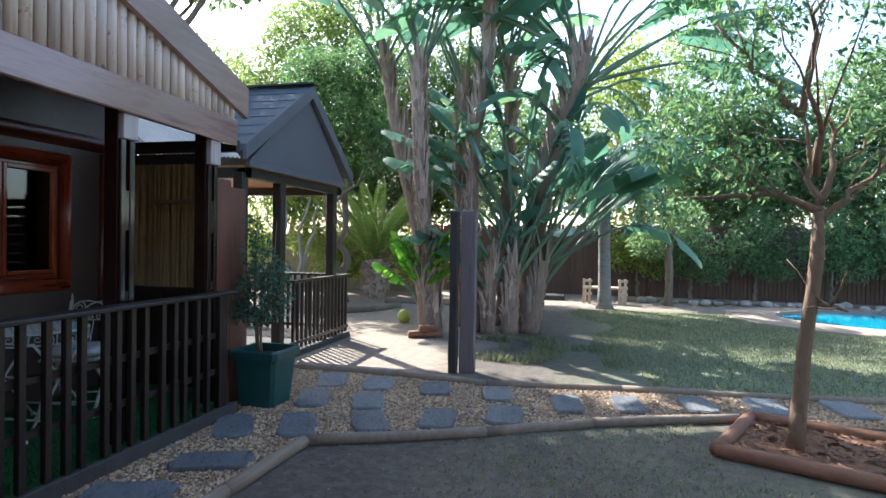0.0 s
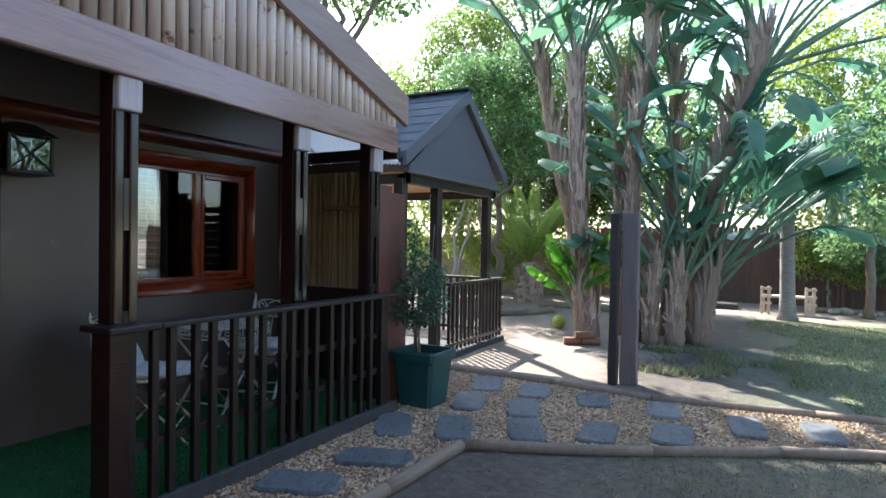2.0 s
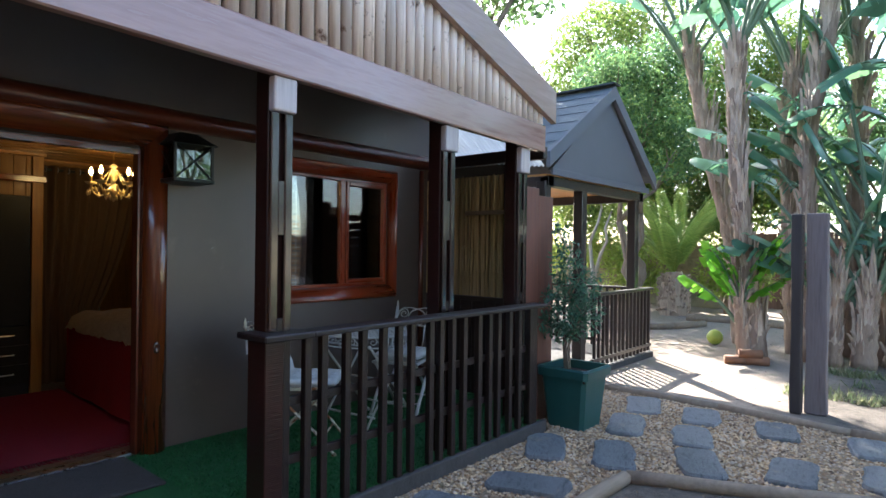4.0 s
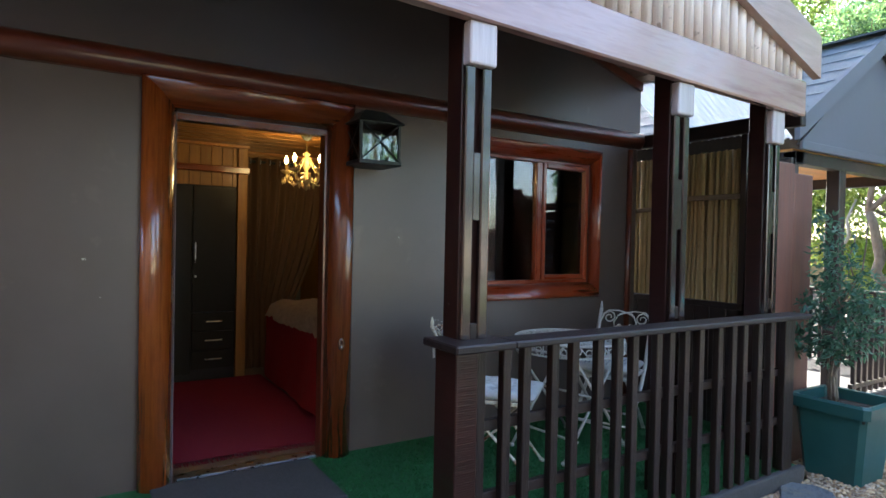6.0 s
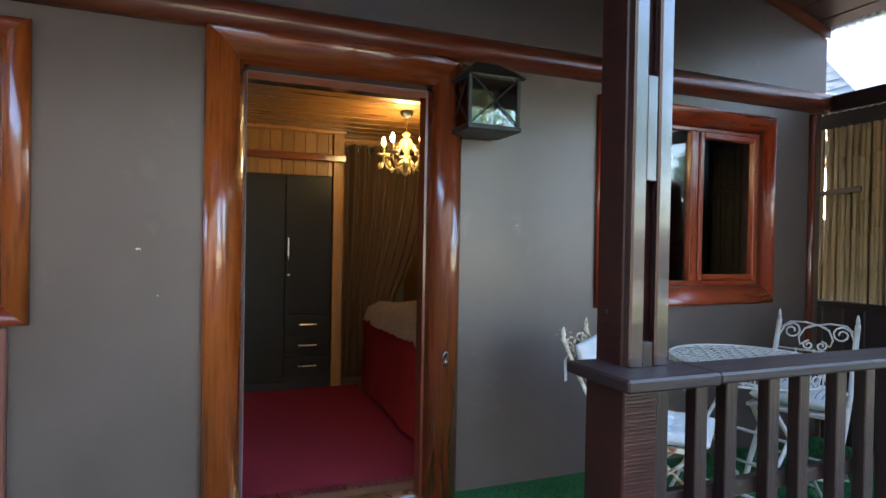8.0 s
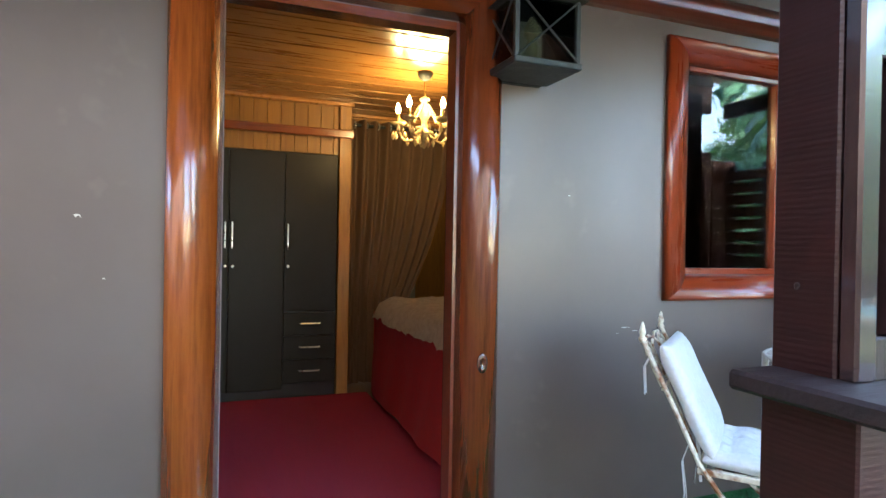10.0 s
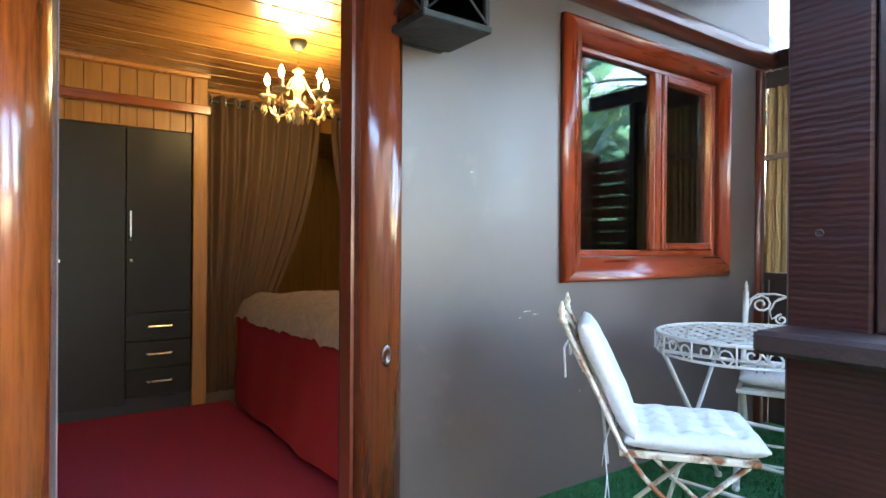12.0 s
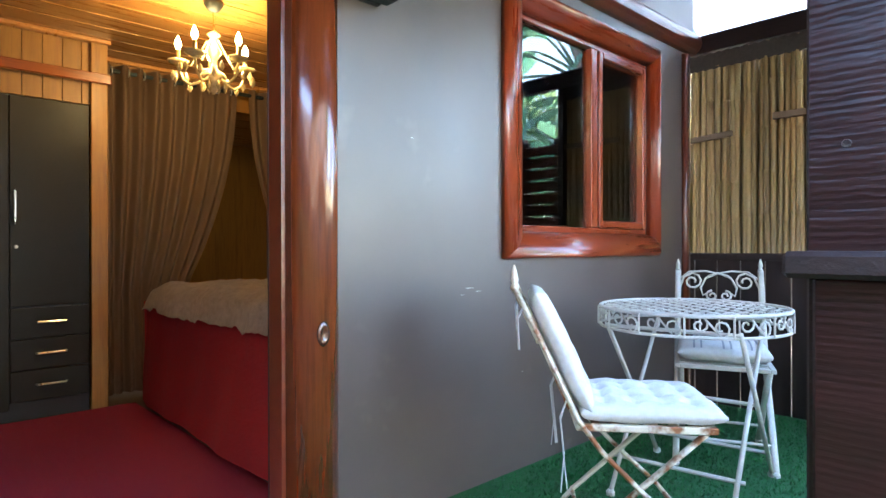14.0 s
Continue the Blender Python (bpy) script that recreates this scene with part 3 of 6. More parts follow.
# translucent side roof and bamboo screen
wv = []
wf = []
nx = 60
for j, (y, z) in enumerate(((5.035, 2.0), (5.85, 1.54))):
    for i in range(nx + 1):
        x = -3.8 + 1.05 * i / nx
        wv.append((x, y, z + 0.76 - 0.06 * (x + 3.8) + 0.012 * math.sin(i * 2.1)))
for i in range(nx):
    wf.append((i, i + 1, nx + 2 + i, nx + 1 + i))
structure(mesh("side_roof_sheet", wv, wf, SHEET, smooth=True), "milky translucent corrugated roof sheet", "roof sheet")
structure(part("side_beam", box(-3.75, -2.27, 5.035, 5.10, 2.17, 2.28, 0.005), DARK_Y), "dark stained timber beam", "beam")
screen = thing("bamboo_screen", "dry split bamboo screen above a dark boarded panel", "screen")
for i in range(105):
    row = i // 35
    x = -3.73 + (i % 35) * 0.0315 + rnd.uniform(-0.004, 0.004) + 0.0115 * row
    r = rnd.uniform(0.0130, 0.0180)
    pts, rad = [], []
    z = 0.905
    off = rnd.uniform(0, 0.2)
    top = 2.10 + rnd.uniform(-0.06, 0.05)
    bow, phase = rnd.uniform(-0.008, 0.008), rnd.uniform(0, 6)
    while z < top:
        for dz, k in ((0, 1.0), (0.008, 1.28), (0.017, 0.96)):
            pts.append((bow * math.sin(z * 2.2 + phase), 0.003 * math.sin(z * 4 + i), z + dz))
            rad.append(r * k)
        z += 0.2 + off * 0.3
        off = rnd.uniform(0, 0.25)
    pts.append((0, 0, top + 0.03))
    rad.append(r * 0.95)
    ob = part("bamboo_pole", tube(pts, rad, 7), BAMBOO, screen, smooth=True)
    ob.location = (x, 5.10 + 0.036 * row, 0)
    ob.rotation_euler = (rnd.uniform(-0.006, 0.006), rnd.uniform(-0.006, 0.006), 0)
part("batten", box(-3.7, -3.29, 5.06, 5.082, 1.61, 1.645, 0.004, None, pose(0, 0, 0.23, 0, -3.5, 0)), SLATGREY, screen, "grey weathered batten")
part("batten", box(-3.16, -2.68, 5.06, 5.082, 1.70, 1.74, 0.004), SLATGREY, screen, "grey weathered batten")
part("brace", tube([(-3.72, 5.215, 1.42), (-3.1, 5.22, 0.95)], 0.022, 6), DARK, screen, "dark diagonal brace behind the bamboo")
part("frame_post", box(-2.70, -2.65, 5.05, 5.11, -0.1, 2.17, 0.004), DARK, screen)
bm = bmesh.new()
rows = [[bm.verts.new((-3.74 + 1.05 * k / 60, y, z + 0.005 * math.sin(k * 2.1))) for k in range(61)] for y, z in ((5.06, 2.165), (5.075, 2.07), (5.078, 2.07), (5.063, 2.165))]
for ra, rb in zip(rows, rows[1:] + rows[:1]):
    for k in range(60):
        bm.faces.new((ra[k], ra[k + 1], rb[k + 1], rb[k]))
bmesh.ops.recalc_face_normals(bm, faces=bm.faces[:])
part("shade_cloth", bm, CLOTH, screen, "grey-brown strip of shade cloth along the top")
for i in range(8):
    x0 = -3.74 + i * 0.137
    part("board", box(x0, x0 + 0.131, 5.05, 5.075, -0.1, 0.90, 0.003), DARK, screen)
part("rail", box(-3.75, -2.65, 5.04, 5.09, 0.88, 0.925, 0.004), DARK, screen)
slatted = thing("slatted_screen", "brown slatted timber screen at the porch end", "screen", (-2.64, 5.06, 0))
for i in range(18):
    part("slat", box(0.0, 0.355, 0.0, 0.022, 0.10 + i * 0.093, 0.17 + i * 0.093, 0.004), SLATW, slatted)
for x in (0.03, 0.325):
    part("upright", box(x - 0.025, x + 0.025, 0.023, 0.06, -0.1, 1.8, 0.004), DARK, slatted)
endboard = thing("red_fence_board", "red-brown upright boards beside the porch end", "board")
part("board", box(-2.27, -2.245, 4.72, 4.93, -0.1, 1.90, 0.004), REDBOARD, endboard)
part("board", box(-2.275, -2.25, 4.935, 5.17, -0.1, 1.84, 0.004), REDBOARD, endboard)

# porch deck, doorstep and curb
structure(part("porch_floor", box(-2.35, -2.07, -3.6, 4.72, -0.12, 0.0, 0, box(WX, -2.35, -3.6, 5.05, -0.12, 0.0)), TURF), "green artificial turf on the porch floor", "floor")
structure(part("curb", box(-2.07, -2.025, 2.05, 4.72, -0.13, 0.012, 0.006), CURB), "low grey cement curb under the railing", "curb")
part("doormat", box(-3.58, -2.98, 1.25, 2.12, 0.0, 0.022, 0.008), STEP)
tagged(bpy.data.objects["doormat"], "coarse dark grey doormat on the doorstep", "doormat")

# front door: rounded frame, threshold and open leaf
door = thing("door_1", "open front door with a rounded varnished pine frame", "door", kind="structure")
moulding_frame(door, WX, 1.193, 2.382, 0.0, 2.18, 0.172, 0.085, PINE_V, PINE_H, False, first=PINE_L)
part("lining", box(WX - 0.09, WX + 0.004, D0 - 0.002, D0 + 0.012, 0.0, DH), SLEEPER, door, "rough weathered inner lining")
part("lining", box(WX - 0.075, WX + 0.004, D1 - 0.006, D1 + 0.008, 0.0, DH), TRIMW, door)
part("lining", box(WX - 0.075, WX + 0.004, D0 + 0.012, D1 - 0.006, DH - 0.03, DH + 0.002), PINE_H, door)
part("threshold", box(WX - 0.075, WX + 0.02, D0 + 0.03, D1 - 0.03, 0.0, 0.022, 0.006), CHROME, door, "worn metal threshold strip")
knot = part("knot", lathe([(0.030, 0.0), (0.028, 0.004), (0.016, 0.006), (0.012, 0.002), (0.002, 0.001)], 16), KNOTW, door, "dark oval knot", True)
knot.matrix_basis = pose(WX + 0.0845, 2.295, 0.70, 0, 90, 0) @ Matrix.Diagonal((1.3, 0.75, 1.0, 1.0))
turned = pose(WX - 0.075, D1 + 0.036, 0, 0, 0, 150)
bm = box(0, 0.8, 0.0, 0.042, 0.03, 1.96, 0.003, None, turned)
leafdoor = part("door_leaf", bm, DARK, door)
bm = tube([turned @ Vector(p) for p in ((0.72, -0.0, 1.0), (0.72, -0.05, 1.0), (0.62, -0.055, 1.0))], 0.009, 6)
part("door_handle", bm, CHROME, leafdoor)


def window(name, y0, y1, label, flip):
    w = thing(name, label, "window", kind="structure")
    moulding_frame(w, WX, y0 - 0.12, y1 + 0.12, WZ0 - 0.115, WZ1 + 0.11, 0.118, 0.05, PINE_L if flip else SASH_V, SASH_H)
    ym = y0 + (y1 - y0) * 0.53
    x0, x1 = WX - 0.066, WX - 0.004
    fr = part("window_frame", box(x0, x1, y0 - 0.002, y0 + 0.018, WZ0, WZ1, 0.004), SASH_V, w)
    part("window_frame", box(x0, x1, y1 - 0.018, y1 + 0.002, WZ0, WZ1, 0.004), SASH_V, w)
    part("window_frame", box(x0, x1, y0 + 0.018, y1 - 0.018, WZ0 - 0.002, WZ0 + 0.03, 0.004), SASH_H, w)
    part("window_frame", box(x0, x1, y0 + 0.018, y1 - 0.018, WZ1 - 0.03, WZ1 + 0.002, 0.004), SASH_H, w)
    part("mullion", box(x0, x1 + 0.003, ym - 0.028, ym + 0.028, WZ0 + 0.03, WZ1 - 0.03, 0.004), SASH_V, w)
    sash = part("sash", box(x0 + 0.03, x1 + 0.014, ym + 0.03, ym + 0.064, WZ0 + 0.03, WZ1 - 0.03, 0.006), SASH_V, w)
    part("sash", box(x0 + 0.03, x1 + 0.014, y1 - 0.052, y1 - 0.018, WZ0 + 0.03, WZ1 - 0.03, 0.006), SASH_V, w)
    part("sash", box(x0 + 0.03, x1 + 0.014, ym + 0.064, y1 - 0.052, WZ0 + 0.03, WZ0 + 0.068, 0.006), SASH_H, w)
    part("sash", box(x0 + 0.03, x1 + 0.014, ym + 0.064, y1 - 0.052, WZ1 - 0.068, WZ1 - 0.03, 0.006), SASH_H, w)
    for a, b in ((y0 + 0.018, ym - 0.028), (ym + 0.064, y1 - 0.052)):
        p = part("pane", box(x0 + 0.032, x0 + 0.036, a, b, WZ0 + 0.03, WZ1 - 0.03), GLASS, w)
        p.visible_shadow = False
    # burglar mesh behind the glass
    bm = None
    for i in range(16):
        z = WZ0 + 0.05 + i * 0.058
        bm = box(x0 + 0.018, x0 + 0.022, y0 + 0.03, y1 - 0.03, z, z + 0.005, 0, bm)
    for i in range(int((y1 - y0) / 0.075)):
        y = y0 + 0.06 + i * 0.075
        bm = box(x0 + 0.014, x0 + 0.018, y, y + 0.005, WZ0 + 0.03, WZ1 - 0.03, 0, bm)
    part("wire_mesh", bm, METAL, w)
    return w


window("window_1", W0, W1, "two-light window in a rounded red-brown timber frame", False)
window("window_2", V0, V1, "window in a rounded varnished timber frame", True)
part("wall_board", box(WX, WX + 0.03, -0.9, 0.50, 0.0, 0.91, 0.006), REDBOARD)
structure(bpy.data.objects["wall_board"], "dark red-brown board under the window", "panel")

# unseen walls behind the porch, added to block sky light from it
bm = box(WX, 2.6, -3.75, -3.6, -0.1, 3.5)
box(2.6, 2.75, -3.75, 1.6, -0.1, 5.2, 0, bm)
structure(part("wall_wing", bm, WALL), "plain grey-brown unseen wall added to block sky light", "wall")

# ---- porch posts and railing ----
corner = thing("porch_post", "dark stained porch post with double facing strips", "post", (-1.99, SOUTH_Y + 0.1, 0), group="porch posts")
part("post", box(-0.078, 0.03, -0.062, 0.062, 0.0, 2.205, 0.004), POSTW, corner)
for i, (x, y) in enumerate(((-2.135, 2.255), (-2.225, 3.64), (-2.295, 4.66))):
    post = thing("porch_post", "dark stained porch post with double facing strips", "post", (x, y, 0), group="porch posts")
    zc = 2.035 if i < 2 else 2.0
    part("post", box(-0.078, 0.03, -0.062, 0.062, 0.0, 2.30, 0.004), POSTW, post)
    part("strip", box(0.032, 0.062, -0.062, -0.018, 0.955 if i == 0 else 0.0, zc, 0.005), STRIPW, post)
    part("strip", box(0.032, 0.062, 0.018, 0.062, 0.955 if i == 0 else 0.0, zc, 0.005), STRIPW, post)
    if i == 0:
        part("bolt_hole", lathe([(0.006, 0.0), (0.005, 0.001), (0.002, 0.0005)], 10), DARK, post).matrix_basis = pose(-0.033, -0.0625, 1.09, 90, 0, 0)
    part("spacer", box(0.032, 0.056, -0.017, 0.017, 1.43, 1.70, 0.003), STRIPW, post)
    part("spacer", box(0.032, 0.056, -0.017, 0.017, 0.955, 1.02, 0.003), DARK, post)
    part("block", box(0.032, 0.085, -0.065, 0.068, zc, 2.205, 0.01, segs=2), BLOCK, post, "pale worn timber block")

rail = thing("porch_railing", "dark stained timber porch railing with square balusters", "railing")
part("handrail", box(-2.105, -1.965, 2.385, 4.63, 0.927, 0.955, 0.006), DARK_Y, rail, "weathered flat handrail with pale worn edges")
part("corner_cap", box(-2.215, -1.96, 2.10, 2.383, 0.925, 0.957, 0.006), DARK_Y, rail, "weathered flat cap board under the post")
part("corner_post", box(-2.195, -2.04, 2.15, 2.255, 0.0, 0.925, 0.004), POSTW, rail)
part("end_post", box(-2.13, -2.05, 4.54, 4.61, 0.0, 0.925, 0.004), DARK, rail)
for z in (0.28, 0.575):
    part("crossbar", box(-2.115, -2.085, 2.25, 4.54, z, z + 0.045, 0.003), DARK_Y, rail)
b0 = part("baluster", box(-2.084, -2.045, -0.021, 0.021, 0.015, 0.924, 0.003), DARK, rail)
b0.location.y = 2.275
for i in range(1, 18):
    again(b0, pose(0, 2.275 + i * 0.132, 0, 0, 0, rnd.uniform(-1, 1)))

# ---- wall lantern ----
lan = thing("wall_lantern", "black metal wall lantern with crossed bars over glass", "lantern", (-3.47, 2.445, 1.79))
bm = box(-0.12, 0.13, -0.14, 0.14, 0.0, 0.025, 0.004)
part("base", bm, BLACKMETAL, lan)
for sx in (-0.115, 0.105):
    for sy in (-0.135, 0.117):
        part("corner_bar", box(sx, sx + 0.018, sy, sy + 0.018, 0.025, 0.25, 0.002), BLACKMETAL, lan)
bm = bmesh.new()
lo = [bm.verts.new(p) for p in ((-0.14, -0.155, 0.25), (0.145, -0.155, 0.25), (0.145, 0.155, 0.25), (-0.14, 0.155, 0.25))]
hi = [bm.verts.new(p) for p in ((-0.14, -0.06, 0.335), (0.03, -0.06, 0.335), (0.03, 0.06, 0.335), (-0.14, 0.06, 0.335))]
bm.faces.new(lo[::-1])
bm.faces.new(hi)
for k in range(4):
    bm.faces.new((lo[k], lo[(k + 1) % 4], hi[(k + 1) % 4], hi[k]))
part("roof", bm, BLACKMETAL, lan)
# added pale plate that stands in for bright reflections in the glass
part("reflector", box(-0.118, -0.113, -0.11, 0.11, 0.03, 0.245), METAL, lan, "pale plate added to brighten the lantern glass")
part("back_plate", box(-0.15, -0.12, -0.12, 0.12, 0.0, 0.34, 0.004), BLACKMETAL, lan)
for ends in (((0.125, -0.12, 0.03), (0.125, 0.12, 0.245)), ((0.125, 0.12, 0.03), (0.125, -0.12, 0.245))):
    part("cross_bar", tube(ends, 0.004, 6), BLACKMETAL, lan)
for s in (-0.13, 0.13):
    for ends in (((-0.1, s, 0.03), (0.1, s, 0.245)), ((0.1, s, 0.03), (-0.1, s, 0.245))):
        part("cross_bar", tube(ends, 0.004, 6), BLACKMETAL, lan)
    p = part("pane", box(-0.1, 0.1, s * 0.94 - 0.001, s * 0.94 + 0.001, 0.025, 0.25), LANTERNGLASS, lan)
    p.visible_shadow = False
p = part("pane", box(0.112, 0.115, -0.117, 0.117, 0.025, 0.25), LANTERNGLASS, lan)
p.visible_shadow = False
part("candle_tube", lathe([(0.022, 0.025), (0.022, 0.12), (0.012, 0.125), (0.028, 0.15), (0.03, 0.18), (0.01, 0.215)], 12), CREAM, lan, "cream candle tube and bulb", smooth=True)

# ---- bedroom ----
ward = thing("wardrobe", "dark laminate three-door wardrobe with drawers", "wardrobe", (-5.95, 0, 0))
part("body", box(-0.34, -0.022, 1.0, 2.212, 0.0, 1.81, 0.003), WARDSIDE, ward)
for y0, y1, z0 in ((1.005, 1.437, 0.07), (1.442, 1.82, 0.07), (1.825, 2.207, 0.64)):
    d = part("door", box(-0.02, 0.0, y0, y1, z0, 1.80, 0.003), WARD, ward)
    hy = y1 - 0.02 if y0 < 1.2 else y0 + 0.022
    part("handle", tube([(0.0, hy, 1.10), (0.022, hy, 1.105), (0.022, hy, 1.275), (0.0, hy, 1.28)], 0.006, 6), CHROME, d)
    part("lock", lathe([(0.011, 0.0), (0.011, 0.01), (0.006, 0.012)], 10), CHROME, d).matrix_basis = pose(0.0, hy + 0.005, 0.97, 0, 90, 0)
for z in (0.11, 0.285, 0.46):
    d = part("drawer", box(-0.02, 0.0, 1.825, 2.207, z, z + 0.17, 0.003), WARD, ward)
    part("handle", tube([(0.0, 1.945, z + 0.09), (0.022, 1.95, z + 0.09), (0.022, 2.085, z + 0.09), (0.0, 2.09, z + 0.09)], 0.006, 6), CHROME, d)
clo = thing("wardrobe_surround", "pine plank surround above and beside the wardrobe", "panelling", kind="structure")
for i in range(14):
    y = 0.92 + i * 0.0965
    part("plank", box(-5.99, -5.97, y, y + 0.094, 1.812, 2.204, 0.002), PLANK_V, clo)
part("upright", box(-6.01, -5.94, 2.216, 2.305, 0.0, 2.204, 0.004), PLANK_V, clo)
part("rail", box(-5.97, -5.91, 0.9, 2.32, 1.935, 1.995, 0.006), PINE_H, clo, "red-brown rail")
part("cornice", box(-5.97, -5.92, 0.9, 2.32, 2.175, 2.204, 0.006), PLANK, clo)
part("cornice", box(-6.30, -6.265, 2.32, 4.86, 2.175, 2.204, 0.006), PLANK, clo)

# boards of the room's ceiling, one mesh
bm = None
for i in range(27):
    x = -6.29 + i * 0.0965
    bm = box(x, x + 0.092, -0.58, 4.86, 2.205 - 0.003 * (i % 2), 2.214, 0.0, bm)
structure(part("ceiling_boards", bm, PLANK_Y), "varnished tongue-and-groove pine ceiling boards", "ceiling")

curt = thing("curtain", "taupe eyelet curtain tied back beside an opening", "curtain", (-6.16, 0, 0))


def drape(y0, y1, z_top, tie_y, tie_z, folds, name, tie_w):
    vs, fs = [], []
    nu, nv = folds * 10, 26
    for j in range(nv + 1):
        z = z_top - (z_top - 0.03) * j / nv
        k = ((z_top - z) / (z_top - tie_z)) ** 2.0 if z > tie_z else 1.0 - 0.25 * (tie_z - z)
        for i in range(nu + 1):
            f = i / nu
            y = y0 + (y1 - y0) * f
            y = y + (tie_y + (f - 0.5) * tie_w - y) * k
            x = (0.04 - 0.02 * k) * math.sin(f * folds * 2 * math.pi) + 0.012 * math.sin(f * 23 + z * 2)
            vs.append((x, y, z))
    for j in range(nv):
        for i in range(nu):
            a = j * (nu + 1) + i
            fs.append((a, a + 1, a + nu + 2, a + nu + 1))
    return mesh(name, vs, fs, CURTAIN, curt, smooth=True)


drape(2.33, 3.2, 2.13, 2.60, 0.7, 9, "drape", 0.5)
drape(3.30, 3.95, 2.13, 3.75, 0.8, 6, "drape", 0.3)
part("rod", tube([(0, 2.3, 2.09), (0, 4.1, 2.09)], 0.014, 8), BLACKMETAL, curt)
part("finial", lathe([(0.008, -0.03), (0.03, 0.0), (0.008, 0.03)], 10), BLACKMETAL, curt).location = (0, 2.30, 2.09)
for i in range(9):
    ob = part("eyelet", tube(arc((0, 0, 0), 0.024, 0, 360, 12, "xz"), 0.005, 6), CHROME, curt)
    ob.location = (0.0, 2.38 + i * 0.097, 2.09)
far = thing("door_2", "cream panelled inner door in the dim room behind", "door", kind="structure")
lf = part("door_leaf", box(-8.99, -8.95, 3.05, 3.85, 0.0, 1.95, 0.004), CREAM, far)
for z0, z1 in ((0.15, 0.85), (1.0, 1.8)):
    part("panel", box(-8.95, -8.94, 3.17, 3.73, z0, z1, 0.004), CREAM, lf)
part("door_handle", tube([(-8.95, 3.75, 1.0), (-8.9, 3.75, 1.0), (-8.9, 3.64, 1.0)], 0.01, 6), CHROME, lf)
part("frame", box(-9.0, -8.93, 2.95, 3.05, 0.0, 2.05), PINE_V, far)

# rug with a fringe
rug = thing("rug", "deep red woven rug on the floor", "rug")
vs, fs = [], []
nx, ny = 40, 16
for j in range(ny + 1):
    for i in range(nx + 1):
        x, y = -5.94 + 2.06 * i / nx, 0.95 + 1.5 * j / ny
        vs.append((x, y, 0.008 + 0.005 * (noise.noise(Vector((x * 2.2, y * 2.2, 0))) + 0.6)))
for j in range(ny):
    for i in range(nx):
        a = j * (nx + 1) + i
        fs.append((a, a + 1, a + nx + 2, a + nx + 1))
mesh("weave", vs, fs, RUG, rug, smooth=True)
bm = bmesh.new()
for i in range(110):
    y = 0.955 + i * 0.0136
    tube([(-3.88, y, 0.012), (-3.85, y + rnd.uniform(-0.008, 0.008), 0.006), (-3.825, y + rnd.uniform(-0.012, 0.012), 0.004)], 0.003, 4, bm)
part("fringe", bm, RUG, rug, kind="stuff")

bed = thing("bed", "bed with a red throw hanging over its side", "bed", (0, 0, 0))
vs, fs = [], []
nu, prof = 44, []
for i in range(nu + 1):
    x = -5.82 + 1.87 * i / nu
    w = 0.014 * math.sin(x * 6) + 0.006 * math.sin(x * 17)
    h = 0.64 + 0.02 * math.sin(x * 3)
    row = [(2.435 + w * 0.9 + 0.03 * math.sin(x * 1.7), 0.05), (2.455 + w * 0.7, 0.25), (2.475 + w * 0.35, 0.45), (2.485, h - 0.06), (2.515, h - 0.015), (2.57, h), (3.0, h + 0.01), (4.55, h)]
    for y, z in row:
        vs.append((x, y, z))
k = 8
for i in range(nu):
    for j in range(k - 1):
        a = i * k + j
        fs.append((a, a + k, a + k + 1, a + 1))
th = mesh("throw", vs, fs, THROW, bed, "deep red throw", True)
vs = []
fs = []
for i in range(9):
    y = 2.47 + 2.05 * i / 8
    for z, dx in ((0.64, 0.02), (0.6, 0.0), (0.3, -0.02 + 0.012 * math.sin(i * 2.2)), (0.06, -0.03 + 0.02 * math.sin(i * 2.2))):
        vs.append((-5.82 - dx * 0.5, y, z))
for i in range(8):
    for j in range(3):
        a = i * 4 + j
        fs.append((a, a + 1, a + 5, a + 4))
mesh("throw_end", vs, fs, THROW, bed, "deep red throw", True)
part("mattress", box(-5.78, -3.97, 2.56, 4.5, 0.25, 0.60, 0.04, segs=2), CUSHION, bed)
part("base", box(-5.76, -4.0, 2.58, 4.5, 0.0, 0.25, 0.01), WARDSIDE, bed)
vs, fs = [], []
nx, ny = 60, 26
for j in range(ny + 1):
    for i in range(nx + 1):
        u, v = i / nx, j / ny
        x = -5.84 + 1.85 * u
        y = 2.46 + 0.85 * v + 0.02 * math.sin(u * 21)
        edge = min(u, v, 1 - u, 1 - v)
        z = 0.655 + 0.10 * min(1, edge * 9) ** 0.5 + 0.025 * noise.noise(Vector((x * 5, y * 5, 1))) + 0.02 * noise.noise(Vector((x * 17, y * 17, 2)))
        if v == 0 or v < 0.02:
            z -= 0.06
        vs.append((x, y, z))
for j in range(ny):
    for i in range(nx):
        a = j * (nx + 1) + i
        fs.append((a, a + 1, a + nx + 2, a + nx + 1))
fur = mesh("fleece_blanket", vs, fs, FUR, None, smooth=True)
tagged(fur, "cream fleece blanket spread on the red bed", "blanket")

head = thing("headboard", "dark slatted timber headboard on the end wall", "headboard")
for i in range(14):
    z = 0.55 + i * 0.088
    part("slat", box(-6.0, -3.95, 4.80, 4.825, z, z + 0.062, 0.004), PLANK, head)
for x in (-5.9, -5.0, -4.05):
    part("upright", box(x - 0.03, x + 0.03, 4.825, 4.868, 0.0, 1.78, 0.004), DARK, head)

